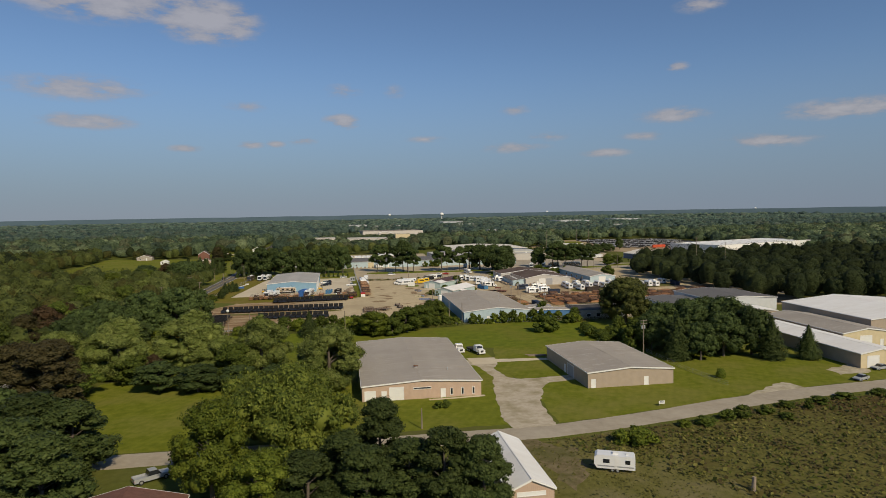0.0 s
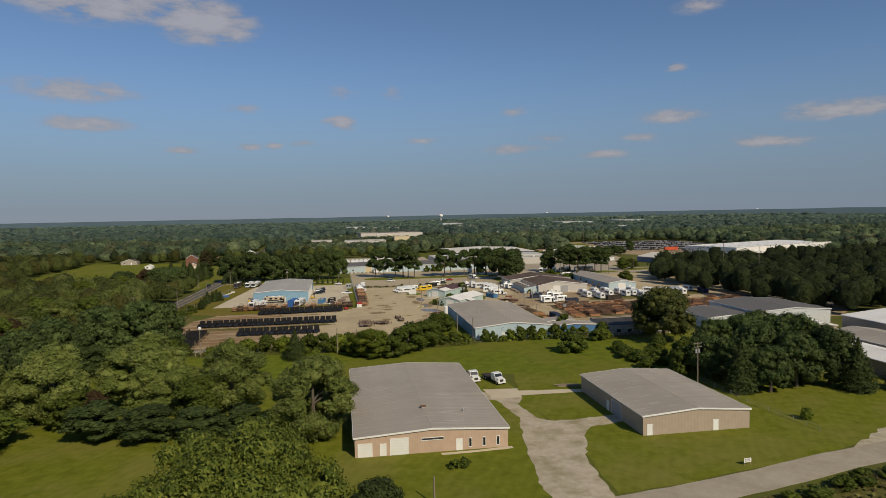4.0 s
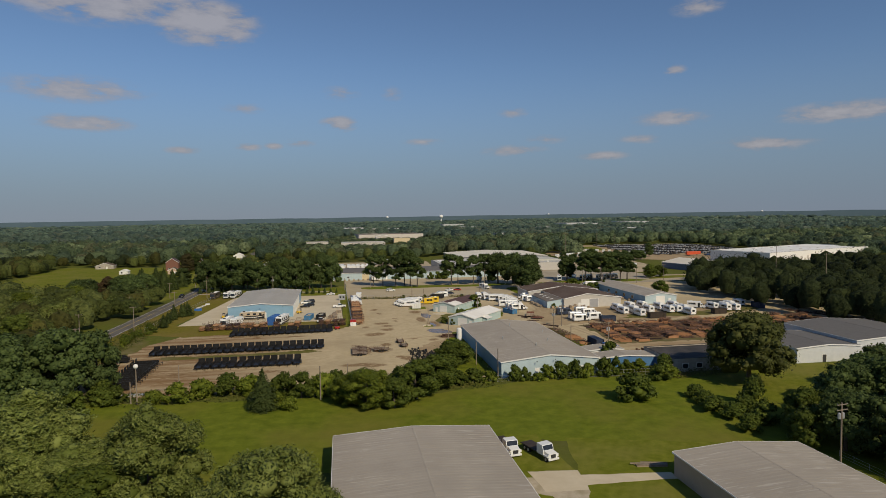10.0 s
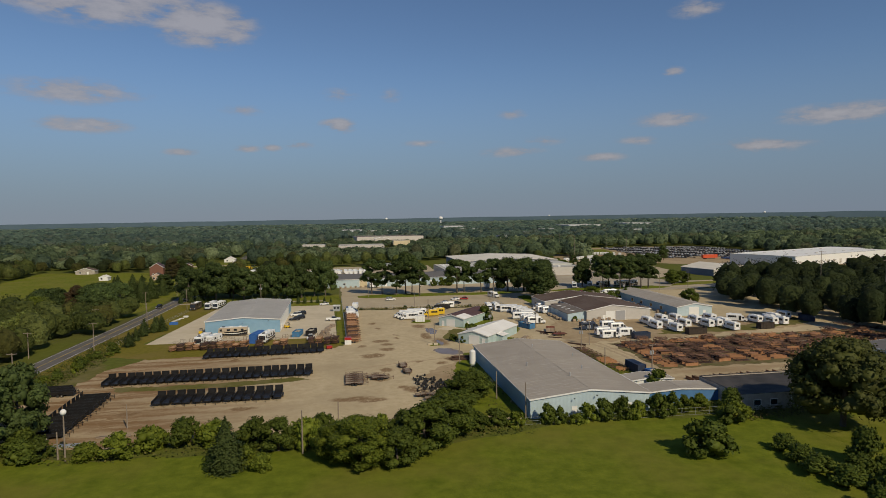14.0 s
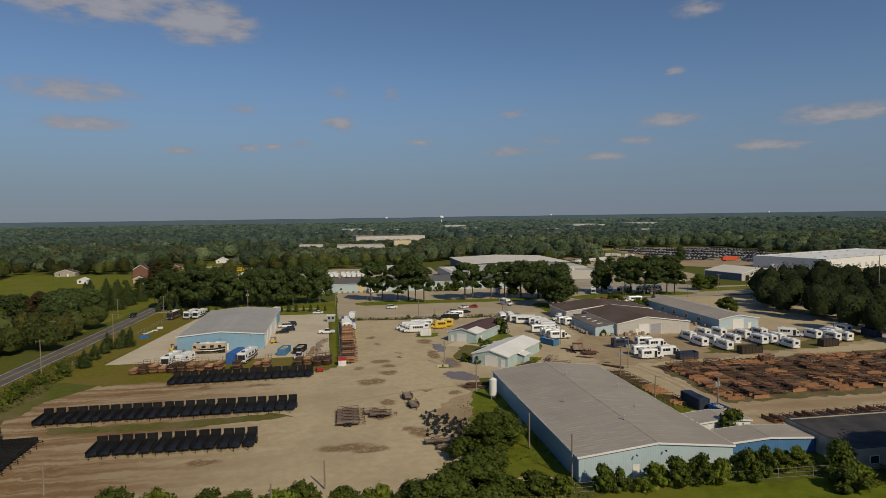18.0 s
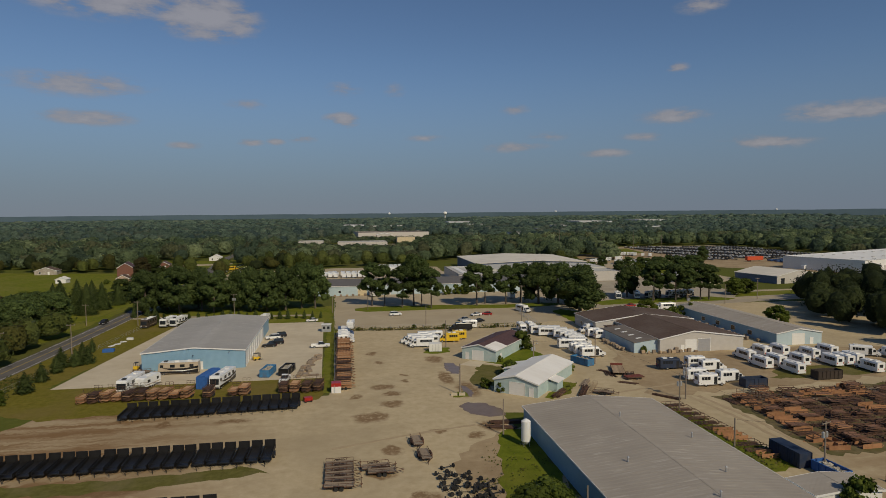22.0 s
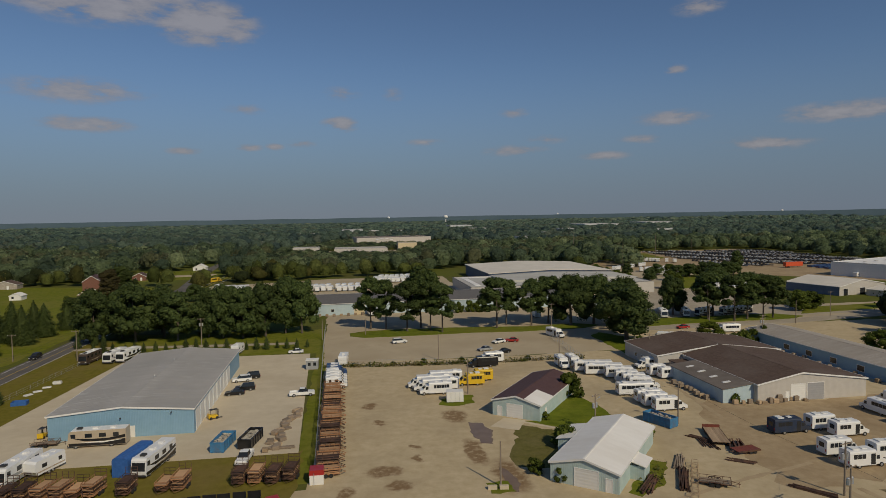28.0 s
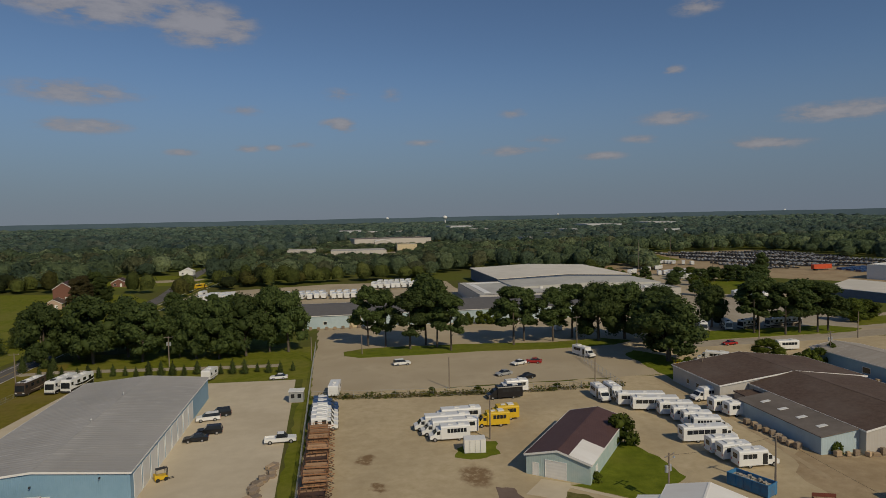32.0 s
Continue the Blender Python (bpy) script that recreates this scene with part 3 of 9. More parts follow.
sheet("grass", [(56.2, 366), (67, 382), (70.4, 381), (71.8, 373.7), (72.2, 365), (64.7, 359), (62.9, 357.6), (53.4, 365.6)], 0.05, M["grass"], "mown grass between the two small sheds", "grass", 0.25, 1.5, 21)
sheet("grass", [(50.4, 364.2), (62, 357), (60, 352), (54, 341), (45.4, 344), (46, 350), (49.1, 357.4)], 0.048, M["dry_grass"], "thin dry grass beside the white-roofed shed", "grass", 0.6, 1.5, 68)
sheet("dirt", [(38, 262), (48.5, 258), (48.5, 314), (40, 308), (32, 298), (33, 286)], 0.046, M["red_dirt"], "trodden dirt with sparse weeds beside the warehouse", "dirt", 0.9, 2, 22)
sheet("grass", [(36.5, 262), (48.6, 258), (48.6, 312), (44.8, 312.5), (42.4, 306), (39.0, 292), (36.5, 276)], 0.052, M["grass"], "rough grass beside the warehouse wall", "grass", 0.8, 1.6, 71)
sheet("grass", [(128, 458.6), (140, 460.6), (190, 461.5), (197, 465.5), (190, 473.5), (142, 474), (126, 468)], 0.16, M["grass"], "grass strip along the street", "island", 0.25, 2, 24)
sheet("apron", [(101.6, 152.2), (109.7, 156.0), (111.2, 150.1), (103.6, 145.1), (96.9, 145.7), (94.9, 147.9)], 0.036, M["pale_gravel"], "bare gravel patch beside the side road", "gravel", 0.9, 1.5, 60)
sheet("apron", [(128.8, 164.3), (138.4, 167.8), (142.2, 164.4), (136.8, 159.5), (128.9, 159.0)], 0.036, M["pale_gravel"], "bare gravel patch beside the tan hall", "gravel", 0.9, 1.5, 61)
sheet("apron", [(31, 130.4), (37, 130.8), (44, 124), (42, 112), (38, 108), (35.6, 122)], 0.042, M["weedy_dirt"], "stony weedy ground beside the long shed", "gravel", 1.0, 1.5, 62)
sheet("grass", [(-47.5, 301.8), (-32.9, 300.7), (-18.4, 300.7), (-1.5, 302.8), (2.0, 299.7), (-14.5, 296.6), (-31.4, 296.4), (-45.3, 297.3)], 0.041, M["dry_grass"], "thin strip of weeds before the black trailers", "grass", 0.6, 1.5, 63)
sheet("grass", [(-66, 300), (-58, 305), (-57, 325), (-62, 338), (-70, 340)], 0.043, M["dry_grass"], "thin yellow grass at the yard's edge", "grass", 1.0, 1.8, 67)
sheet("dirt", [(84, 327), (132, 331), (190, 340), (190, 362), (150, 367), (104, 366.4), (96, 372), (92, 366), (86, 350)], 0.034, M["red_dirt"], "red-brown worn ground before the works", "dirt", 1.5, 3, 70)

# ---- trees ----
M["leaf_green"] = leafy("leaf_green", (0.051, 0.074, 0.012), (0.123, 0.152, 0.025), (0.072, 0.095, 0.016))
M["leaf_light"] = leafy("leaf_light", (0.062, 0.090, 0.010), (0.200, 0.232, 0.030), (0.110, 0.140, 0.018))
M["leaf_silver"] = leafy("leaf_silver", (0.107, 0.137, 0.027), (0.265, 0.298, 0.084), (0.129, 0.163, 0.032))
M["leaf_mid"] = leafy("leaf_mid", (0.043, 0.066, 0.019), (0.103, 0.139, 0.042), (0.064, 0.089, 0.028))
M["needle"] = leafy("needle", (0.039, 0.058, 0.015), (0.088, 0.112, 0.033), (0.056, 0.076, 0.022))
M["leaf_olive"] = leafy("leaf_olive", (0.040, 0.048, 0.012), (0.095, 0.103, 0.028), (0.062, 0.064, 0.020))
M["leaf_grand"] = leafy("leaf_grand", (0.050, 0.074, 0.012), (0.188, 0.212, 0.036), (0.092, 0.116, 0.020))
M["leaf_rusty"] = leafy("leaf_rusty", (0.046, 0.042, 0.016), (0.100, 0.084, 0.034), (0.058, 0.046, 0.022))
M["leaf_red"] = leafy("leaf_red", (0.054, 0.036, 0.018), (0.090, 0.054, 0.027), (0.045, 0.041, 0.018))
M["bark"] = material("bark", (0.09, 0.07, 0.055), (0.15, 0.125, 0.10), 3.0, 0.95, bump=0.5, stretch=(1, 1, 0.3))


def quads(centres, normals, size, rng, aspect=1.0, along=None):
    """A small leaf clump, a bent square, at each centre, facing roughly along its normal; along: the way in which long ones point."""
    n = len(centres)
    r = rng.normal(size=(n, 3)) if along is None else along + rng.normal(size=(n, 3)) * 0.35
    if along is None:
        u = np.cross(normals, r)
    else:
        u = r - normals * np.sum(r * normals, axis=1, keepdims=True)
    u /= np.linalg.norm(u, axis=1, keepdims=True) + 1e-9
    w = np.cross(normals, u)
    s = size[:, None] * rng.uniform(0.7, 1.3, (n, 1))
    k = s * aspect
    lift = normals * s * 0.35
    v = np.stack([centres - u * s - lift * 0.4, centres - w * k, centres + u * s - lift * 0.4, centres + w * k + lift * 0.2], 1)
    return v.reshape(-1, 3), np.arange(4 * n).reshape(n, 4)


def unit(rng, n):
    d = rng.normal(size=(n, 3))
    return d / np.linalg.norm(d, axis=1, keepdims=True)


ICO_V, ICO_F = [], []
_g = (1 + 5 ** 0.5) / 2
for _a in (-1, 1):
    for _b in (-_g, _g):
        ICO_V += [(0, _a, _b), (_a, _b, 0), (_b, 0, _a)]
ICO_V = np.array(ICO_V, float)
_d = np.linalg.norm(ICO_V[:, None] - ICO_V[None], axis=2)
for _i in range(12):
    for _j in range(_i + 1, 12):
        for _k in range(_j + 1, 12):
            if max(_d[_i, _j], _d[_j, _k], _d[_i, _k]) < 2.1:
                _n = np.cross(ICO_V[_j] - ICO_V[_i], ICO_V[_k] - ICO_V[_i])
                ICO_F.append((_i, _j, _k) if _n @ ICO_V[_i] > 0 else (_i, _k, _j))
ICO_V /= np.linalg.norm(ICO_V[0])
ICO_F = np.array(ICO_F)


def crown_mesh(name, seed, h, w, base, limbs, leaves, leaf, mat, shape=0.5, flat=1.0, streak=0.0, big=0.42, sprays=8):
    """A crown in three steps: great limbs about the stem, each with its own rounded sprays, each spray clad in leaf clumps, with dark gaps between.
    h its top, base where it begins, w its width. shape: how far it narrows upwards; flat: height of a limb's crown to its width;
    streak: how far the leaf clumps point up and out; big: a limb's size."""
    rng = np.random.default_rng(seed)
    rx = w / 2
    zc = base + (h - base) * (0.44 - 0.12 * shape)
    k = np.arange(limbs) + 0.5
    cz = np.clip(1 - 1.80 * k / limbs + rng.normal(size=limbs) * 0.10, -0.85, 0.97)
    a = k * 2.39996 + rng.normal(size=limbs) * 0.35
    cr = np.where(cz > 0, np.sqrt(1 - cz ** 2), np.maximum(np.sqrt(1 - cz ** 2), 1 + 0.28 * cz))
    br = rx * rng.uniform(big * 0.72, big * 1.22, limbs) * (1 - 0.25 * shape * np.clip(cz, 0, 1))
    reach = (rx - br * 0.9) * rng.uniform(0.80, 1.06, limbs) * (1 - 0.50 * shape * np.clip(cz, 0, 1))
    up = np.where(cz > 0, h - zc - br * 0.9 * flat, zc - base - br * 0.25 * flat) * rng.uniform(0.86, 1.03, limbs)
    c = np.c_[np.cos(a) * cr * reach, np.sin(a) * cr * reach, zc + cz * up]
    out = np.c_[np.cos(a) * cr, np.sin(a) * cr, cz]
    # inner limbs close the top
    n = max(2, limbs // 4)
    ia = np.arange(n) * 2.39996 + 1.0
    ir = (rx - big * rx) * (1 - 0.5 * shape) * 0.62 * np.sqrt((np.arange(n) + 0.3) / n)
    ib = rx * big * rng.uniform(0.85, 1.15, n)
    c = np.vstack([c, np.c_[np.cos(ia) * ir, np.sin(ia) * ir, h - ib * flat * 1.05 - (h - zc) * 0.30 * (ir / rx) - rng.uniform(0, 0.08, n) * h]])
    out = np.vstack([out, np.c_[np.cos(ia) * 0.3, np.sin(ia) * 0.3, np.full(n, 0.95)]])
    br = np.concatenate([br, ib])
    limbs = limbs + n
    # sprays over the outer side of each limb
    sc, sr, so = [], [], []
    for i in range(limbs):
        q = unit(rng, sprays * 3)
        q = q[q @ out[i] > -0.15][:sprays]
        q[:, 2] = np.where(q[:, 2] < -0.3, -q[:, 2] * 0.5, q[:, 2])
        q /= np.linalg.norm(q, axis=1, keepdims=True)
        r = br[i] * rng.uniform(0.26, 0.58, len(q))
        sc.append(c[i] + q * ((br[i] - r * 0.5) * rng.uniform(0.9, 1.12, len(q)))[:, None] * np.array([1, 1, flat]))
        sr.append(r)
        so.append(q)
    sc, sr, so = np.concatenate(sc), np.concatenate(sr), np.concatenate(so)
    share = sr ** 2 / (sr ** 2).sum()
    cs, ns, al = [], [], []
    for i in range(len(sc)):
        per = max(8, int(leaves * share[i]))
        q = unit(rng, per * 2)
        q = q[q @ so[i] > -0.35][:per]
        cs.append(sc[i] + q * sr[i] * (0.78 + 0.55 * rng.random((len(q), 1)) ** 1.5) * np.array([1, 1, flat]))
        nn = q * 0.8 + so[i] * 0.3 + rng.normal(size=q.shape) * 0.50 + np.array([0, 0, 0.15])
        ns.append(nn / np.linalg.norm(nn, axis=1, keepdims=True))
        al.append(q * 0.4 + so[i] * 0.6 + np.array([0, 0, 0.8]))
    cs, ns, al = np.concatenate(cs), np.concatenate(ns), np.concatenate(al)
    size = np.full(len(cs), leaf) * rng.uniform(0.65, 1.3, len(cs))
    v, f = quads(cs, ns, size * (1 + 0.5 * streak), rng, 0.8 - 0.45 * streak, al if streak else None)
    f = np.concatenate([f[:, [0, 1, 2]], f[:, [0, 2, 3]]])
    # twigs and shaded leaves within each limb and spray
    mid = np.vstack([c, sc])
    rad = np.vstack([np.c_[br, br, br * flat] * 0.72, np.c_[sr, sr, sr * flat] * 0.78])
    m = len(mid)
    v2 = (mid[:, None] + ICO_V[None] * rad[:, None] * rng.uniform(0.86, 1.06, (m, 12, 1))).reshape(-1, 3)
    f2 = (ICO_F[None] + (np.arange(m) * 12)[:, None, None]).reshape(-1, 3) + len(v)
    return from_arrays(name, np.concatenate([v, v2]), np.concatenate([f, f2]), mat)


def pine_mesh(name, seed, h, w, base, tiers, per, leaf, mat, blunt=1.0):
    """A conifer's crown: tiers of drooping boughs. blunt: how round its top is."""
    rng = np.random.default_rng(seed)
    cs, ns, al = [], [], []
    for t in range(tiers):
        k = t / (tiers - 1)
        z = base + (h - base) * k ** 0.95
        r = w / 2 * (1 - k ** (2.1 * blunt)) ** 0.9 * (0.75 + 0.25 * min(1, k * 5)) + 0.15
        boughs = max(5, int(14 * (1 - k) + 5))
        for b in range(boughs):
            a = 2 * math.pi * (b + rng.random()) / boughs
            ln = r * rng.uniform(0.66, 1.14)
            m = max(3, int(per * (0.3 + ln / (w / 2))))
            s = rng.uniform(0.25, 1.0, m) ** 0.7
            side = rng.normal(size=m) * 0.17 * ln * (1.1 - 0.6 * s)
            x = np.cos(a) * ln * s - np.sin(a) * side
            y = np.sin(a) * ln * s + np.cos(a) * side
            zz = z - 0.24 * ln * s ** 1.5 + rng.normal(size=m) * 0.16 + 0.3 * (1 - np.abs(side) / (0.3 * ln + 0.1))
            cs.append(np.c_[x, y, zz])
            n = np.c_[np.cos(a) * 0.7 + rng.normal(size=m) * 0.3, np.sin(a) * 0.7 + rng.normal(size=m) * 0.3, np.full(m, 0.75)]
            ns.append(n / np.linalg.norm(n, axis=1, keepdims=True))
            al.append(np.repeat([[np.cos(a), np.sin(a), 0.35]], m, 0))
    cs, ns, al = np.concatenate(cs), np.concatenate(ns), np.concatenate(al)
    v, f = quads(cs, ns, np.full(len(cs), leaf), rng, 0.42, al)
    f = np.concatenate([f[:, [0, 1, 2]], f[:, [0, 2, 3]]])
    # the shaded inside: a tapering core
    n = 10
    zs = np.linspace(base + 0.3, h * 0.97, n)
    rr = w / 2 * 0.66 * (1 - ((zs - base) / (h - base)) ** (2.1 * blunt)) ** 0.9 + 0.04
    ph = np.arange(9) * 2 * math.pi / 9
    v2 = np.concatenate([np.c_[np.cos(ph) * r * rng.uniform(0.75, 1.1, 9), np.sin(ph) * r * rng.uniform(0.75, 1.1, 9), np.full(9, z)] for r, z in zip(rr, zs)])
    q = np.array([(i * 9 + j, i * 9 + (j + 1) % 9, i * 9 + 9 + (j + 1) % 9, i * 9 + 9 + j) for i in range(n - 1) for j in range(9)])
    f2 = np.concatenate([q[:, [0, 1, 2]], q[:, [0, 2, 3]]]) + len(v)
    return from_arrays(name, np.concatenate([v, v2]), np.concatenate([f, f2]), mat)


def trunk_mesh(name, seed, h, r, limbs=6, reach=3.0):
    rnd = random.Random(seed)
    bm = bmesh.new()
    lean = Vector((rnd.uniform(-0.4, 0.4), rnd.uniform(-0.4, 0.4), 0))
    knots = [Vector((0, 0, -0.2)), lean * 0.3 + Vector((0, 0, h * 0.3)), lean + Vector((0, 0, h * 0.65)), lean * 1.2 + Vector((0, 0, h * 0.95))]
    rr = [r * 1.25, r, r * 0.7, r * 0.25]
    for i in range(3):
        cyl(bm, knots[i], knots[i + 1], rr[i], rr[i + 1], 8)
    for _ in range(limbs):
        k = rnd.uniform(0.3, 0.8)
        p = lean * k + Vector((0, 0, h * k))
        a = rnd.uniform(0, 6.28)
        q = p + Vector((math.cos(a) * reach * rnd.uniform(0.5, 1), math.sin(a) * reach * rnd.uniform(0.5, 1), reach * rnd.uniform(0.4, 0.9)))
        cyl(bm, p, q, r * 0.4, r * 0.12, 6)
    me = bpy.data.meshes.new(name)
    bm.to_mesh(me)
    bm.free()
    me.materials.append(M["bark"])
    return me


TREE_KINDS = {}


def tree_kind(key, variants, label, category, name="tree"):
    TREE_KINDS[key] = (variants, label, category, name)


def maple(seed, h, w, base, leaves, leaf, mat, shape=0.4, limbs=16, r=0.35, flat=1.0, streak=0.0, big=0.42, sprays=8):
    return crown_mesh("crown", seed, h, w, base, limbs, leaves, leaf, mat, shape, flat, streak, big, sprays), trunk_mesh("trunk", seed, h * 0.7, r, 7, w * 0.25)


tree_kind("maple", [maple(s, 16, 13, 0.4, 4000, 0.26, M["leaf_green"], 0.35, 15) for s in (1, 2, 3)], "broadleaf tree with a dense green crown", "tree")
tree_kind("lime", [maple(s, 16, 12, 0.3, 14000, 0.165, M["leaf_light"], 0.40, 17) for s in (4, 5)], "broad light-green maple, leafy to the ground", "tree")
tree_kind("grand", [maple(45, 16, 27, 0.3, 46000, 0.19, M["leaf_grand"], 0.30, 25, 0.5, 0.95, 0.5, 0.31, 10)], "huge spreading maple with a light green crown", "tree")
tree_kind("silver", [maple(s, 15, 11, 0.2, 24000, 0.125, M["leaf_silver"], 0.45, 22, 0.3, 1.15, 0.8, 0.36, 9) for s in (6, 7)], "silvery-green maple with upswept boughs", "tree")
tree_kind("dark", [maple(s, 18, 15, 0.9, 6000, 0.27, M["leaf_mid"], 0.3, 17, 0.45, 0.9) for s in (8, 9, 10)], "old dark-green oak with a wide crown", "tree")
tree_kind("oak", [maple(36, 18, 18, 1.6, 9000, 0.25, M["leaf_olive"], 0.3, 22, 0.45, 0.9)], "old spreading oak with thin olive-green foliage", "tree")
tree_kind("belt", [maple(s, 16, 12.5, 1.0, 4600, 0.26, M["leaf_mid"], 0.3, 15, 0.30, 0.95) for s in (31, 32, 33)], "dark broadleaf tree in a dense belt", "tree")
tree_kind("tall", [maple(s, 20, 9.5, 4.4, 5600, 0.25, M["leaf_mid"], 0.15, 14, 0.23, 1.0) for s in (11, 12, 13)], "tall bare-stemmed tree with a high dark crown", "tree")
tree_kind("bush", [maple(s, 3.4, 4.0, -0.35, 1000, 0.145, M["leaf_light"], 0.4, 9, 0.06, 1.0, 0.3, 0.46, 5) for s in (14, 15, 16)], "rounded bush with light green leaves", "bush", "bush")
tree_kind("darkbush", [maple(s, 4.2, 4.4, -0.45, 1000, 0.16, M["leaf_green"], 0.4, 9, 0.07, 1.0, 0.3, 0.46, 5) for s in (17, 18)], "dense bush with dark green leaves", "bush", "bush")
tree_kind("pine", [maple(s, 14, 8.5, 0.1, 13000, 0.15, M["needle"], 0.75, 34, 0.25, 0.8, 0.6, 0.38, 8) for s in (19, 20)], "full dark-green pine with layered boughs", "conifer", "pine_tree")
tree_kind("drypine", [maple(s, 14, 8.5, 0.1, 12000, 0.15, M["leaf_rusty"], 0.75, 30, 0.25, 0.8, 0.6, 0.38, 8) for s in (51,)], "shaggy brownish-olive pine with dry boughs", "conifer", "pine_tree")
tree_kind("fir", [(pine_mesh("crown", s, 14, 8.4, 0.2, 30, 15, 0.30, M["needle"], 0.62), trunk_mesh("trunk", s, 12, 0.22, 0)) for s in (41, 42)], "dark conical fir with drooping boughs", "conifer", "fir_tree")
tree_kind("spruce", [(pine_mesh("crown", s, 3.2, 2.0, 0.15, 11, 6, 0.18, M["needle"], 0.7), trunk_mesh("trunk", s, 2.6, 0.06, 0)) for s in (21, 22)], "small blue-green spruce on the grass", "conifer", "spruce_tree")
tree_kind("red", [maple(s, 13, 9, 0.5, 4000, 0.24, M["leaf_red"], 0.5, 15) for s in (23,)], "reddish-brown tree with copper leaves", "tree")


def tree(key, x, y, h=None, w=None, rnd=random.Random(5), label="", group=""):
    variants, lab, cat, name = TREE_KINDS[key]
    cm, tm = rnd.choice(variants)
    ref = {"grand": (16, 27), "fir": (14, 8.4), "maple": (16, 13), "lime": (16, 12), "silver": (15, 11), "dark": (18, 15), "oak": (18, 18), "tall": (20, 9.5), "belt": (16, 12.5), "bush": (3.4, 4), "darkbush": (4.2, 4.4), "pine": (14, 8.5), "drypine": (14, 8.5), "spruce": (3.2, 2), "red": (13, 9)}[key]
    sz = (h or ref[0]) / ref[0]
    sx = (w or ref[1] * sz) / ref[1]
    ob = thing(name, label or lab, cat, pose(x, y, 0, 0, 0, rnd.uniform(0, 360)), group)
    ob.scale = (sx, sx, sz)
    for nm, me in (("trunk", tm), ("crown", cm)):
        if nm == "trunk" and "bush" in key:
            continue    # leafy down to the ground
        o = new(nm, me)
        o.parent = ob
    return ob

# ---- buildings ----
def scuffed(m, pale, dull, scale=(0.22, 2.0, 1.0)):
    """Adds short pale scuffs that run down the slope and broad duller patches to a sheet roof."""
    N, L = m.node_tree.nodes, m.node_tree.links
    p = N["Principled BSDF"]
    col = p.inputs["Base Color"].links[0].from_socket
    tc = N.new("ShaderNodeNewGeometry").outputs["Position"]
    mp = N.new("ShaderNodeMapping")
    mp.inputs["Scale"].default_value = scale
    L.new(tc, mp.inputs["Vector"])
    scuff = soil_ramp(N, L, soil_noise(N, L, mp.outputs[0], 1.0, 3).outputs[0], 0.54, 0.68, 0.6)
    gate = soil_ramp(N, L, soil_noise(N, L, tc, 0.09, 2).outputs[0], 0.40, 0.58)
    patch = soil_ramp(N, L, soil_noise(N, L, tc, 0.06, 3).outputs[0], 0.45, 0.65, 0.45)
    for mask, colour in ((patch, dull), (soil_math(N, L, "MULTIPLY", scuff, gate), pale)):
        mix = N.new("ShaderNodeMix")
        mix.data_type = "RGBA"
        mix.inputs["B"].default_value = (*colour, 1)
        L.new(col, mix.inputs["A"])
        L.new(mask, mix.inputs["Factor"])
        col = mix.outputs["Result"]
    L.new(col, p.inputs["Base Color"])


M["roof_grey"] = ribbed("roof_grey", (0.325, 0.285, 0.238), (0.40, 0.355, 0.30), 0.24, "Y", 0.75, c=(0.41, 0.37, 0.325), c_scale=0.3, c_amount=0.4, stretch=(0.16, 1, 1), vary=0.03)
M["roof_steel"] = ribbed("roof_steel", (0.33, 0.315, 0.295), (0.43, 0.41, 0.385), 0.24, "Y", 0.7, c=(0.50, 0.49, 0.48), c_scale=0.3, c_amount=0.4, stretch=(0.16, 1, 1), vary=0.03)
scuffed(M["roof_grey"], (0.52, 0.475, 0.42), (0.285, 0.25, 0.21))
scuffed(M["roof_steel"], (0.56, 0.55, 0.53), (0.31, 0.30, 0.285))
M["roof_white"] = ribbed("roof_white", (0.78, 0.755, 0.71), (0.86, 0.84, 0.80), 0.24, "Y", 0.6, c=(0.72, 0.68, 0.62), stretch=(0.3, 1, 1), vary=0.0)
M["roof_brown"] = material("roof_brown", (0.080, 0.052, 0.040), (0.135, 0.092, 0.070), 1.2, 0.9, c=(0.15, 0.115, 0.095), c_scale=0.1, bump=0.2, bump_scale=4)
M["roof_russet"] = material("roof_russet", (0.135, 0.062, 0.045), (0.20, 0.100, 0.075), 1.6, 0.9, c=(0.11, 0.06, 0.05), c_scale=0.3, bump=0.3, bump_scale=5)
M["roof_maroon"] = ribbed("roof_maroon", (0.085, 0.045, 0.042), (0.11, 0.06, 0.055), 0.4, "Y", 0.65)
M["roof_dark"] = material("roof_dark", (0.035, 0.033, 0.035), (0.055, 0.052, 0.052), 0.5, 0.9, c=(0.10, 0.09, 0.085), c_scale=0.12)
M["wall_pink"] = ribbed("wall_pink", (0.46, 0.33, 0.245), (0.52, 0.38, 0.285), 0.3, "X", 0.6)
M["wall_tan"] = ribbed("wall_tan", (0.36, 0.29, 0.22), (0.41, 0.33, 0.255), 0.3, "X", 0.6)
M["wall_blue"] = ribbed("wall_blue", (0.20, 0.34, 0.46), (0.235, 0.385, 0.51), 0.3, "X", 0.55)
M["wall_pale"] = ribbed("wall_pale", (0.40, 0.50, 0.54), (0.47, 0.57, 0.61), 0.3, "X", 0.6, c=(0.36, 0.45, 0.50))
M["wall_aqua"] = ribbed("wall_aqua", (0.36, 0.47, 0.46), (0.46, 0.56, 0.55), 0.3, "X", 0.65, c=(0.52, 0.56, 0.53), c_scale=0.4)
M["wall_grey"] = ribbed("wall_grey", (0.46, 0.43, 0.39), (0.52, 0.49, 0.45), 0.3, "X", 0.65)
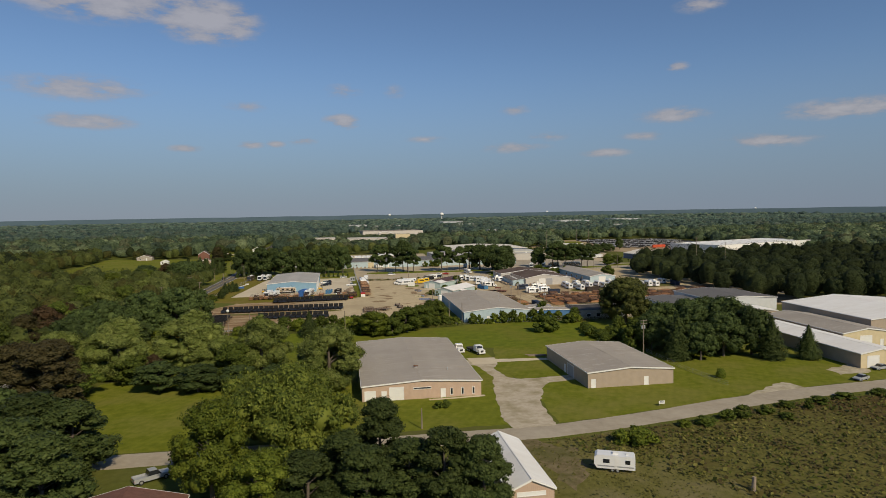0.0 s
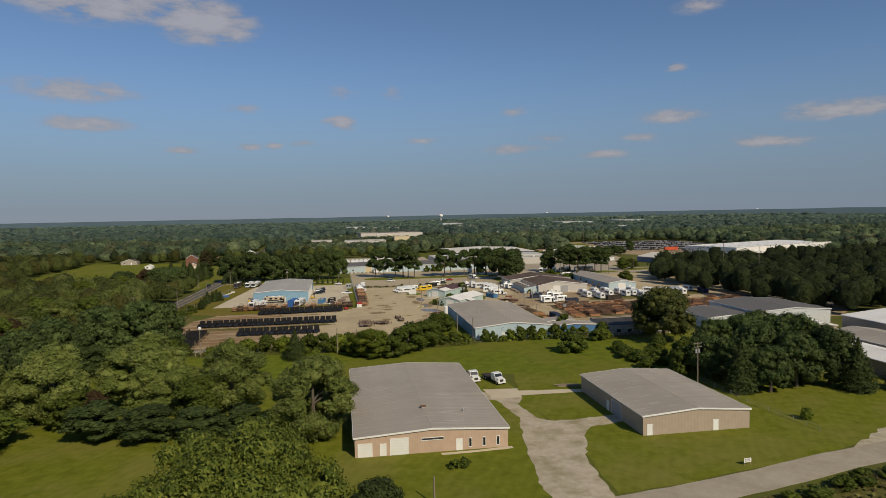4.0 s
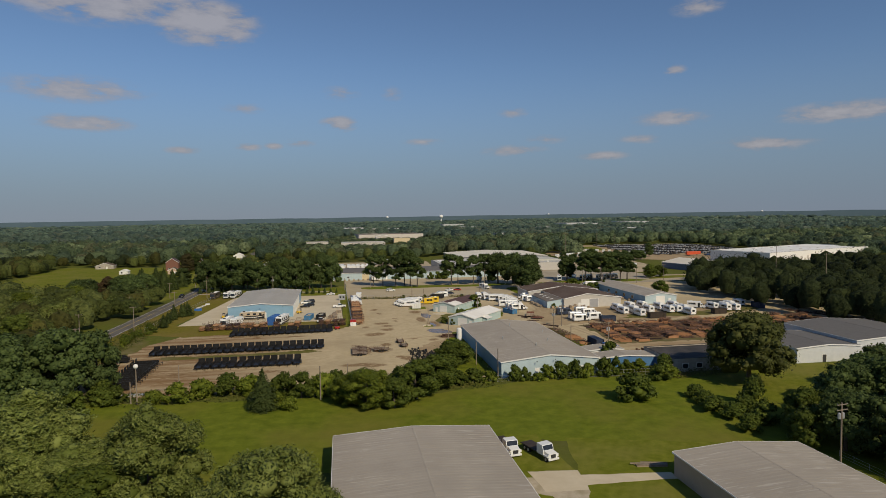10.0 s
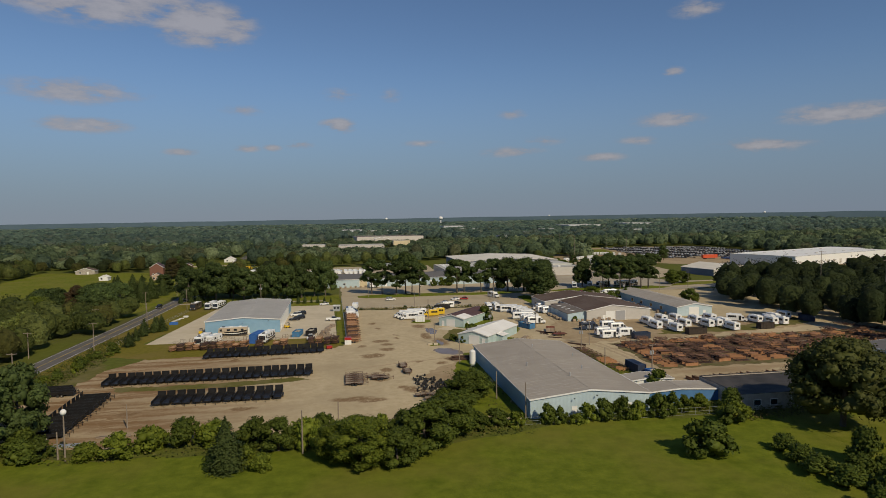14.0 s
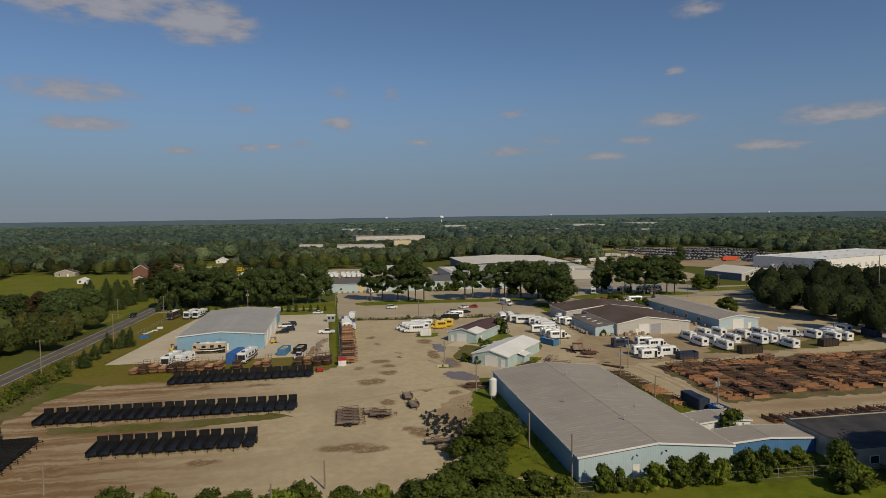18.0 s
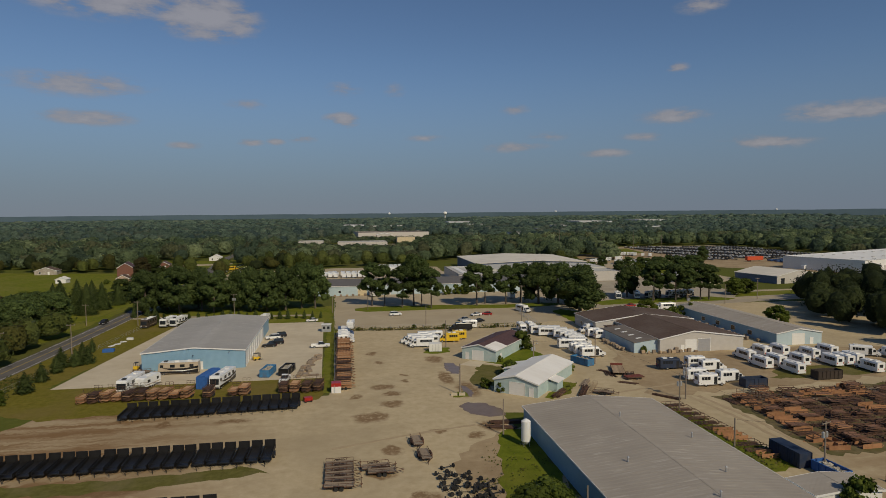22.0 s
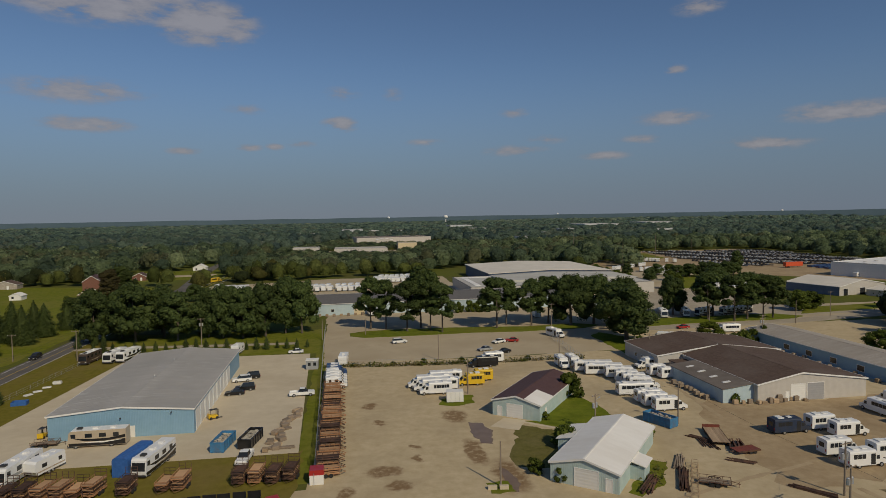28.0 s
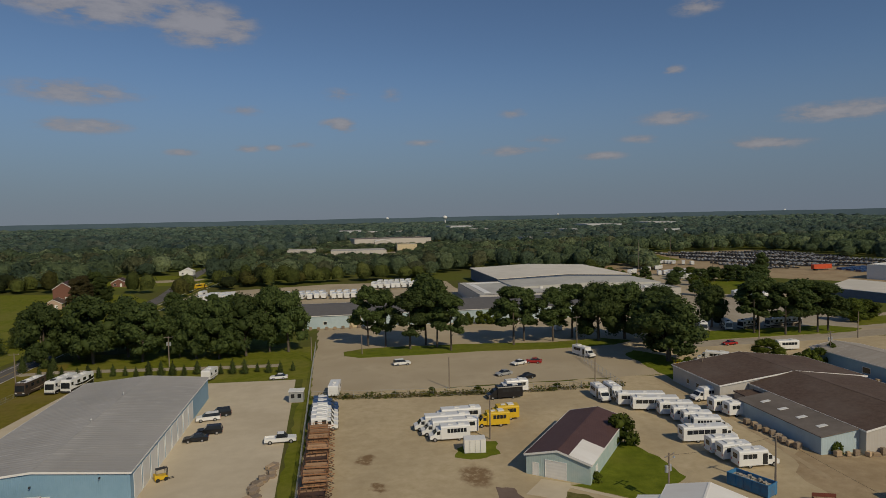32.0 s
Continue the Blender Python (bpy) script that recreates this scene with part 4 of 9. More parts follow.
M["wall_block"] = material("wall_block", (0.30, 0.26, 0.22), (0.42, 0.37, 0.31), 0.8, 0.9, c=(0.55, 0.50, 0.44), c_scale=0.5, bump=0.3)
M["roof_old"] = material("roof_old", (0.16, 0.135, 0.115), (0.21, 0.18, 0.155), 0.5, 0.9, c=(0.12, 0.10, 0.085), c_scale=0.15)
M["roof_slate"] = ribbed("roof_slate", (0.12, 0.113, 0.108), (0.15, 0.142, 0.136), 0.6, "Y", 0.8)
M["wall_tanblock"] = material("wall_tanblock", (0.40, 0.31, 0.24), (0.46, 0.36, 0.28), 0.8, 0.85)
M["wall_strong"] = ribbed("wall_strong", (0.06, 0.16, 0.33), (0.085, 0.20, 0.40), 0.3, "X", 0.55)
M["wall_light"] = ribbed("wall_light", (0.52, 0.54, 0.55), (0.60, 0.61, 0.62), 0.3, "X", 0.6)
M["wall_cream"] = ribbed("wall_cream", (0.55, 0.46, 0.29), (0.62, 0.52, 0.34), 0.3, "X", 0.6)
M["trim_white"] = material("trim_white", (0.72, 0.71, 0.68), (0.80, 0.79, 0.76), 1.0, 0.5)
M["dark_glass"] = material("dark_glass", (0.015, 0.018, 0.022), (0.03, 0.033, 0.038), 0.5, 0.12, spec=0.6)
M["dark_metal"] = material("dark_metal", (0.03, 0.03, 0.032), (0.05, 0.05, 0.052), 1.0, 0.6)
M["rust"] = material("rust", (0.128, 0.060, 0.032), (0.240, 0.120, 0.060), 1.5, 0.85, c=(0.080, 0.040, 0.024), c_scale=0.5, vary=0.35, bump=0.2)
M["door_white"] = ribbed("door_white", (0.70, 0.69, 0.66), (0.76, 0.75, 0.72), 0.5, "Z", 0.55)
M["door_grey"] = ribbed("door_grey", (0.30, 0.30, 0.31), (0.35, 0.35, 0.36), 0.5, "Z", 0.55)


def opening(parent, side, w, l, at, width, z0, z1, mat, name, wallx=(0, 0)):
    """A door or window on a wall: a framed leaf set in a shallow surround. side: s, n, w, e; at: along the wall from its west or south end."""
    t = 0.07
    if side in "sn":
        y = 0 if side == "s" else l
        s = -1 if side == "s" else 1
        def b(bm, a0, a1, c0, c1, o0, o1):
            box(bm, a0, min(y + s * o0, y + s * o1), c0, a1, max(y + s * o0, y + s * o1), c1)
    else:
        x = 0 if side == "w" else w
        s = -1 if side == "w" else 1
        def b(bm, a0, a1, c0, c1, o0, o1):
            box(bm, min(x + s * o0, x + s * o1), a0, c0, max(x + s * o0, x + s * o1), a1, c1)
    bm = bmesh.new()
    b(bm, at, at + width, z0, z1, -0.05, 0.03)
    ob = part(name, bm, mat, parent)
    bm = bmesh.new()
    b(bm, at - 0.1, at, max(z0 - 0.1, 0), z1 + 0.1, -0.02, t)
    b(bm, at + width, at + width + 0.1, max(z0 - 0.1, 0), z1 + 0.1, -0.02, t)
    b(bm, at, at + width, z1, z1 + 0.1, -0.02, t)
    if z0 > 0.1:
        b(bm, at, at + width, z0 - 0.1, z0, -0.02, t)
    part("frame", bm, M["trim_white"], ob)
    return ob


def gable(name, label, m, w, l, eave, ridge, wall, roof, ridge_at=0.5, over=0.25, openings=(), walls=None, trim="trim_white", category="building", base=None, panels=0):
    """A shed with its ridge along its length: front wall on y = 0, w wide, l long. ridge_at: where the ridge stands across the width."""
    ob = thing(name, label, category, m)
    walls = walls or {}
    rx = w * ridge_at
    t = 0.2
    for nm, side in (("wall", "s"), ("wall", "n")):
        bm = bmesh.new()
        y0, y1 = (0, t) if side == "s" else (l - t, l)
        prism(bm, [(0, -0.2), (w, -0.2), (w, eave), (rx, ridge), (0, eave)], y0, y1)
        part(nm, bm, M[walls.get(side, wall)], ob)
    for side in "we":
        bm = bmesh.new()
        x0, x1 = (0, t) if side == "w" else (w - t, w)
        prism(bm, [(t, -0.2), (l - t, -0.2), (l - t, eave), (t, eave)], x0, x1, "x")
        # swept along x, so that the profile runs along y
        part("wall", bm, M[walls.get(side, wall)], ob)
    for side in "we":
        bm = bmesh.new()
        if side == "w":
            sl = (ridge - eave) / rx
            p = [(-over, eave - over * sl + 0.02), (rx, ridge + 0.02), (rx, ridge + 0.16), (-over, eave - over * sl + 0.16)]
        else:
            sl = (ridge - eave) / (w - rx)
            p = [(rx, ridge + 0.02), (w + over, eave - over * sl + 0.02), (w + over, eave - over * sl + 0.16), (rx, ridge + 0.16)]
        if panels:
            # sheet by sheet, each with its seam standing up
            n = round((l + 2 * over) / panels)
            step = (l + 2 * over) / n
            prism(bm, p, 0, step - 0.006)
            (a0, z0), (a1, z1) = p[3], p[2]
            prism(bm, [(a0, z0 - 0.01), (a1, z1 - 0.01), (a1, z1 + 0.016), (a0, z0 + 0.016)], 0, 0.05)
            first = part("roof_sheet", bm, M[roof], ob)
            first.location = (0, -over, 0)
            for k in range(1, n):
                o = new("roof_sheet", first.data)
                o.parent = ob
                o.location = (0, -over + step * k, 0)
            continue
        prism(bm, p, -over, l + over)
        part("roof", bm, M[roof], ob)
    slw, sle = (ridge - eave) / rx, (ridge - eave) / (w - rx)
    for y0, y1 in ((-over - 0.06, -over + 0.0), (l + over, l + over + 0.06)):
        bm = bmesh.new()
        prism(bm, [(-over, eave - over * slw - 0.14), (rx, ridge - 0.14), (w + over, eave - over * sle - 0.14), (w + over, eave - over * sle + 0.18), (rx, ridge + 0.18), (-over, eave - over * slw + 0.18)], y0, y1)
        part("fascia", bm, M[trim], ob)
    for x0, x1, e in ((-over - 0.08, -over, eave - over * slw), (w + over, w + over + 0.08, eave - over * sle)):
        part("gutter", boxes((x0, -over, e - 0.06, x1, l + over, e + 0.17)), M[trim], ob)
    part("ridge_cap", boxes((rx - 0.16, -over, ridge + 0.10, rx + 0.16, l + over, ridge + 0.175)), M[roof], ob)
    if base:
        part("base", boxes((-0.04, -0.04, -0.1, w + 0.04, 0, 0.35), (-0.04, 0, -0.1, 0, l, 0.35), (w, 0, -0.1, w + 0.04, l, 0.35)), M[base], ob)
    for o in openings:
        opening(ob, o[0], w, l, *o[1:5], M[o[5]], o[6])
    return ob


DOOR = (1.0, 0.0, 2.1, "trim_white", "door")
gable("workshop", "long grey-roofed workshop with pinkish ribbed metal walls", pose(6.65, 160.7, 0), 27.9, 50.2, 3.57, 4.4, "wall_pink", "roof_grey", panels=1.0,
      openings=[("s", 0.6, 2.4, 0, 2.4, "door_white", "roller_door"), ("s", 4.5, 1.0, 0, 2.2, "trim_white", "door"), ("s", 6.3, 3.2, 0, 3.0, "door_white", "roller_door"),
                ("s", 11.9, 4.0, 2.35, 2.7, "dark_metal", "vent"), ("s", 18.3, 1.0, 0, 2.1, "trim_white", "door"), ("s", 20.6, 0.45, 0.6, 2.1, "dark_glass", "window"),
                ("s", 23.2, 0.45, 0.6, 2.1, "dark_glass", "window"), ("s", 25.8, 0.45, 0.6, 2.1, "dark_glass", "window")])
gable("workshop", "tan ribbed metal workshop with a grey roof", pose(61.04, 160.7, 0), 22.26, 31.3, 3.8, 4.64, "wall_tan", "roof_grey", panels=1.0,
      openings=[("s", 0.9, 1.0, 0, 2.1, "trim_white", "door"), ("s", 14.6, 1.0, 0, 2.1, "trim_white", "door"), ("w", 9.5, 4.5, 0, 3.0, "door_grey", "roller_door"), ("w", 15.5, 1.0, 0, 2.1, "trim_white", "door")])
gable("warehouse", "large warehouse with a grey metal roof and blue walls", pose(49.0, 256.7, 0), 26.7, 56.3, 4.1, 5.48, "wall_blue", "roof_grey", panels=1.0, walls={"s": "wall_pale"},
      openings=[("s", 9.2, 1.0, 0, 2.1, "trim_white", "door"), ("s", 21.5, 1.0, 0, 2.1, "trim_white", "door")])
gable("storage_shed", "big blue metal shed with white roller doors", pose(-39.2, 372.4, 0), 26.7, 55.2, 4.96, 6.06, "wall_blue", "roof_steel", panels=1.0,
      openings=[("s", 14.6, 1.0, 0, 2.2, "trim_white", "door")] + [("e", 1.6 + 4.3 * i, 3.5, 0, 4.1, "door_white", "roller_door") for i in range(9)])
shed = gable("shed", "small pale shed with a white metal roof and a roller door", pose(49.03, 337.56, 0, 0, 0, -39.1), 10.9, 24.0, 3.12, 4.5, "wall_aqua", "roof_white",
             openings=[("s", 4.0, 3.7, 0, 2.9, "door_white", "roller_door"), ("s", 8.9, 0.95, 0, 2.1, "trim_white", "door"), ("e", 8.0, 0.9, 0, 2.1, "trim_white", "door")])
part("porch", boxes((10.9, 6.6, 0, 13.1, 10.6, 2.3)), M["wall_aqua"], shed, "small porch of weathered boards")
bm = bmesh.new()
prism(bm, [(10.8, 2.95), (13.5, 2.3), (13.5, 2.42), (10.8, 3.07)], 6.3, 10.9)
part("porch_roof", bm, M["roof_white"], shed)
bm = bmesh.new()
prism(bm, [(-3.2, -0.1), (0, -0.1), (0, 3.0), (-3.2, 2.3)], 12.5, 20.5)
part("side_wing", bm, M["wall_aqua"], shed)
bm = bmesh.new()
prism(bm, [(-3.5, 2.27), (0.1, 3.06), (0.1, 3.18), (-3.5, 2.4)], 12.2, 20.8)
part("wing_roof", bm, M["roof_white"], shed)
shed = gable("shed", "pale-green shed with a maroon roof and a roller door", pose(47.85, 371.5, 0, 0, 0, -37.5), 10.55, 24.6, 3.25, 4.6, "wall_aqua", "roof_maroon",
             openings=[("s", 3.3, 3.4, 0, 2.8, "door_white", "roller_door"), ("s", 1.2, 0.9, 0, 2.05, "trim_white", "door"), ("e", 3.0, 1.0, 1.0, 1.9, "trim_white", "window")])
bm = bmesh.new()
prism(bm, [(7.2, 4.31), (10.95, 3.32), (10.95, 3.40), (7.2, 4.39)], -0.32, 7.4)
part("roof_patch", bm, M["roof_white"], shed, "white metal patch on the maroon roof")
# the works: a wide front hall, a flat-roofed side wing and a lower hall behind
works = gable("works", "rambling works building with a brown roof and pale walls", pose(106.5, 367.2, 0), 27, 31, 4.1, 6.2, "wall_grey", "roof_brown", ridge_at=0.40,
              openings=[("s", 8.2, 3.5, 0, 3.7, "door_white", "roller_door"), ("s", 12.2, 4.0, 0, 3.8, "door_grey", "roller_door"), ("s", 6.8, 0.95, 0, 2.1, "trim_white", "door")])
bm = bmesh.new()
prism(bm, [(-7.4, -0.1), (0, -0.1), (0, 4.05), (-7.4, 3.1)], 1.4, 24)
part("side_wing", bm, M["wall_pale"], works, "pale blue side wing")
bm = bmesh.new()
prism(bm, [(-7.7, 3.1), (-0.26, 4.05), (-0.26, 4.2), (-7.7, 3.25)], 1.1, 24.3)
part("wing_roof", bm, M["roof_old"], works, "weathered grey-brown roof of the wing")
for k in range(4):
    bm = bmesh.new()
    y = 4.5 + 5.0 * k
    prism(bm, [(-5.2, 3.5), (-3.4, 3.73), (-3.4, 3.88), (-5.2, 3.65)], y, y + 0.9)
    part("skylight", bm, M["trim_white"], works)
gable("works_hall", "lower rear hall of the works with a brown roof", pose(99.5, 398.3, 0), 36, 19.5, 4.0, 6.2, "wall_grey", "roof_brown", ridge_at=0.5,
      openings=[("w", 4, 1.2, 1.2, 2.2, "dark_glass", "window"), ("w", 8, 1.2, 1.2, 2.2, "dark_glass", "window"), ("w", 12, 1.2, 1.2, 2.2, "dark_glass", "window")])
part("link", boxes((-4.6, 25.5, 0, -0.1, 29.5, 3.0)), M["wall_tanblock"], works, "small tan annex")
part("link_roof", boxes((-4.8, 25.3, 3.0, 0, 29.7, 3.2)), M["roof_brown"], works)
gable("long_shed", "long narrow shed with a grey roof and blue walls", pose(146.8, 370, 0), 15.6, 59, 3.7, 5.0, "wall_blue", "roof_grey", walls={"s": "wall_pale"},
      openings=[("s", 5.4, 4.2, 0, 3.5, "door_white", "roller_door"), ("s", 11.6, 1.0, 0, 2.1, "trim_white", "door")] + [("w", 12 + 9 * i, 2.2, 1.0, 2.4, "dark_glass", "window") for i in range(4)])

# beside the large warehouse
gable("annex", "narrow bright-blue annex with a grey roof", pose(75.9, 261.0, 0), 19.4, 6.2, 2.6, 3.2, "wall_strong", "roof_grey")
gable("annex", "little white-walled lean shed beside the warehouse", pose(79.4, 272.4, 0), 10.6, 5.6, 2.3, 2.8, "trim_white", "roof_grey")


def flat_block(name, label, m, w, l, h, wall, roof, openings=(), parapet=0.25, category="building"):
    ob = thing(name, label, category, m)
    t = 0.25
    for b in ((0, 0, w, t), (0, l - t, w, l), (0, t, t, l - t), (w - t, t, w, l - t)):
        part("wall", boxes((b[0], b[1], -0.2, b[2], b[3], h)), M[wall], ob)
    part("roof", boxes((t, t, h - parapet - 0.15, w - t, l - t, h - parapet)), M[roof], ob)
    part("coping", boxes((-0.06, -0.06, h, w + 0.06, t + 0.03, h + 0.08), (-0.06, l - t - 0.03, h, w + 0.06, l + 0.06, h + 0.08), (-0.06, t + 0.03, h, t + 0.03, l - t - 0.03, h + 0.08), (w - t - 0.03, t + 0.03, h, w + 0.06, l - t - 0.03, h + 0.08)), M["dark_metal"], ob)
    for o in openings:
        opening(ob, o[0], w, l, *o[1:5], M[o[5]], o[6])
    return ob


flat_block("old_workshop", "old block workshop with a dark flat roof and stained walls", pose(94.6, 252.6, 0), 26, 16, 3.6, "wall_block", "roof_dark",
           openings=[("s", 3, 1.6, 1.0, 2.2, "dark_glass", "window"), ("s", 7, 1.6, 1.0, 2.2, "dark_glass", "window"), ("s", 12, 2.6, 0, 2.6, "door_grey", "roller_door"), ("s", 18, 1.6, 1.0, 2.2, "dark_glass", "window"), ("s", 22, 1.0, 0, 2.1, "trim_white", "door")])
gable("grey_hall", "white-walled hall with a grey metal roof", pose(133, 254.5, 0), 20, 22, 4.2, 4.9, "wall_light", "roof_slate",
      openings=[("s", 8, 1.2, 0, 2.1, "dark_metal", "door")])
gable("grey_hall", "taller white-walled hall with a grey metal roof", pose(153.2, 256, 0), 30, 30, 5.2, 6.2, "wall_light", "roof_slate")
gable("tan_shed", "low tan shed with a pale metal roof", pose(144.5, 236, 0), 24, 12, 3.2, 4.6, "wall_tan", "roof_white")
gable("tan_hall", "long tan metal hall with a pale roof", pose(138.5, 163.5, 0), 13, 54, 3.9, 5.0, "wall_tan", "roof_white", walls={"s": "wall_cream"},
      openings=[("s", 2, 3.5, 0, 3.2, "door_white", "roller_door")])
gable("cream_hall", "cream-fronted metal hall with a grey roof", pose(153, 186, 0), 17, 36, 4.4, 5.6, "wall_tan", "roof_grey", walls={"s": "wall_cream"},
      openings=[("s", 6, 4, 0, 3.4, "door_white", "roller_door"), ("s", 13, 1, 0, 2.1, "trim_white", "door")])
gable("white_hall", "large tan hall with a white metal roof", pose(172, 196, 0), 46, 42, 6.2, 8.2, "wall_tan", "roof_white")
gable("red_barn", "long shed with a white metal roof and a pinkish gable", pose(26.2, 104, 0), 6.8, 20, 2.8, 4.3, "wall_pink", "roof_white",
      openings=[("s", 1.2, 4.2, 1.9, 2.4, "trim_white", "sign_board")])
gable("house", "low house with a red-brown shingled roof", pose(-36, 98, 0), 16, 13.5, 2.7, 4.6, "wall_cream", "roof_russet", category="house",
      openings=[("n", 3, 1.4, 0.9, 2.1, "dark_glass", "window"), ("n", 9, 1.0, 0, 2.1, "trim_white", "door")])

# ---- woods and far distance ----
rngw = np.random.default_rng(77)


def clump_mesh(name, places, mat, leaves, leaf, seed, rings, spokes):
    """A wood in one mesh: each crown a bumpy closed dome with leaf clumps on it. places: x, y, height, width."""
    rng = np.random.default_rng(seed)
    n = len(places)
    th = np.linspace(0.0, 2.35, rings + 1)[1:]
    ph = np.arange(spokes) * 2 * math.pi / spokes
    d = np.stack([np.outer(np.sin(th), np.cos(ph)), np.outer(np.sin(th), np.sin(ph)), np.repeat(np.cos(th)[:, None], spokes, 1)], -1).reshape(-1, 3)
    d = np.vstack([[0, 0, 1], d])
    k = len(d)
    r = rng.uniform(0.70, 0.97, (n, k, 1)) if leaves > 20 else rng.uniform(0.66, 1.12, (n, k, 1))
    half = np.c_[places[:, 3] * 0.5, places[:, 3] * 0.5, places[:, 2] * 0.5][:, None, :]
    mid_pt = np.c_[places[:, 0], places[:, 1], places[:, 2] * 0.5][:, None, :]
    v = (d[None] * r * half + mid_pt).reshape(-1, 3)
    f = []
    for s in range(spokes):
        f.append((0, 1 + s, 1 + (s + 1) % spokes, 1 + (s + 1) % spokes))
    for q in range(rings - 1):
        for s in range(spokes):
            a, b = 1 + q * spokes + s, 1 + q * spokes + (s + 1) % spokes
            f.append((a, a + spokes, b + spokes, b))
    tri = np.array([[a, b, c] for a, b, c, e in f[:spokes]] + [x for a, b, c, e in f[spokes:] for x in ((a, b, c), (a, c, e))])
    faces = (tri[None] + (np.arange(n) * k)[:, None, None]).reshape(-1, 3)
    if leaves:
        q = unit(rng, n * leaves)
        q[:, 2] = np.abs(q[:, 2]) * 1.2 - 0.35
        q /= np.linalg.norm(q, axis=1, keepdims=True)
        # lobes: waves of each crown's own over its dome
        wave = rng.normal(size=(n, 3, 3)) * 3.2
        bulge = np.sin(np.einsum("nlc,nkc->nlk", q.reshape(n, leaves, 3), wave) + rng.uniform(0, 6.3, (n, 1, 3))).sum(2).reshape(-1, 1) * 0.085
        c = q * np.repeat(half[:, 0], leaves, 0) * (rng.uniform(0.82, 1.03, (len(q), 1)) + bulge) + np.repeat(mid_pt[:, 0], leaves, 0)
        nn = q + rng.normal(size=q.shape) * 0.40 + np.array([0, 0, 0.2])
        nn /= np.linalg.norm(nn, axis=1, keepdims=True)
        v2, f2 = quads(c, nn, np.repeat(places[:, 3], leaves) * leaf, rng, 0.9)
        f2 = np.concatenate([f2[:, [0, 1, 2]], f2[:, [0, 2, 3]]])
        faces = np.concatenate([faces, f2 + len(v)])
        v = np.concatenate([v, v2])
    return from_arrays(name, v, faces, mat)


def scatter(x0, x1, y0, y1, step, keep, h=(8.5, 14.5), w=0.85):
    xs, ys = np.meshgrid(np.arange(x0, x1, step), np.arange(y0, y1, step))
    p = np.c_[xs.ravel(), ys.ravel()] + rngw.uniform(-0.5, 0.5, (xs.size, 2)) * step
    p = p[np.array([keep(x, y) for x, y in p], bool)] if len(p) else p
    hh = rngw.uniform(*h, len(p))
    return np.c_[p, hh, np.maximum(hh * w, step * 1.08) * rngw.uniform(0.85, 1.15, len(p))]


OPEN = [
    # the yards, the street and the works beyond it
    [(-92, -400), (-90, 120), (-86, 270), (-84, 340), (-80, 400), (-78, 470), (-66, 500), (-66, 508), (0, 505), (0, 552), (70, 552), (80, 590), (30, 600), (-60, 612), (-64, 645), (10, 668), (72, 672), (84, 720), (150, 730), (190, 690), (250, 700), (296, 872), (440, 868), (440, 700),
     (470, 690), (470, 460), (300, 470), (236, 468), (204, 430), (188, 395), (188, 300), (196, 268), (232, 262), (240, 240), (236, 150), (600, 150), (600, -400)],
    # the road north, and the meadow to its west
    [(-82, 470), (-66, 470), (-68, 640), (-76, 760), (-80, 1000), (-102, 1000), (-98, 760), (-90, 640)],
    [(-210, 440), (-84, 415), (-72, 560), (-70, 600), (-100, 655), (-230, 690)],
    [(-140, 690), (-70, 700), (-72, 775), (-140, 770)],
    # the brick houses beside the road
    [(-150, 655), (-75, 662), (-75, 702), (-150, 692)],
    [(-76, 655), (-56, 655), (-56, 688), (-76, 688)],
    # the camper lots behind the blue warehouse
    [(-70, 500), (90, 500), (90, 690), (10, 680), (-66, 656)],
    # far yard and roofs
    [(20, 1480), (190, 1480), (200, 1620), (20, 1620)],
]


def inside(poly, x, y):
    c = False
    j = len(poly) - 1
    for i in range(len(poly)):
        (xi, yi), (xj, yj) = poly[i], poly[j]
        if (yi > y) != (yj > y) and x < (xj - xi) * (y - yi) / (yj - yi) + xi:
            c = not c
        j = i
    return c


def wooded(x, y):
    return not any(inside(p, x, y) for p in OPEN)


def in_view(x, y, slack=0.12):
    # the wedge of country that the flight looks over
    dx, dy = x - 0, y + 60
    return dy > 0 and -0.75 - slack < math.atan2(dx, dy) - 0.10 < 0.80 + slack


# young growth before the far works, and the works' own yards
LOW = [(-60, 735), (80, 725), (110, 830), (175, 1000), (185, 1230), (10, 1270), (-60, 980)]
FAR_YARDS = [[(-46, 962), (-6, 958), (4, 915), (74, 908), (90, 980), (116, 985), (112, 1030), (60, 1000), (-40, 1016)], [(30, 1130), (100, 1120), (160, 1140), (180, 1270), (30, 1280)]]
near = scatter(-330, 420, 90, 700, 10.0, lambda x, y: wooded(x, y) and in_view(x, y))
near[(near[:, 0] > 180) & (near[:, 1] < 520), 2] += 3.0
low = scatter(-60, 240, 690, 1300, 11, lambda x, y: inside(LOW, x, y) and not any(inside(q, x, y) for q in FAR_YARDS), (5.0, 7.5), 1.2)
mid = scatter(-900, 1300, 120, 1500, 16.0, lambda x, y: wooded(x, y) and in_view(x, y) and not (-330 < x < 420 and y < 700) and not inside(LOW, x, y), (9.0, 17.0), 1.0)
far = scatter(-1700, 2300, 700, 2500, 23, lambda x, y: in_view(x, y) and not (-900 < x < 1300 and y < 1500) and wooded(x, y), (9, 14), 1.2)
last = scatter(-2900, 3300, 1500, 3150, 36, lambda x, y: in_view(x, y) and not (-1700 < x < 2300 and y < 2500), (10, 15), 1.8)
last[:, 2] += np.clip(last[:, 0] / 2200, 0, 1) * 9
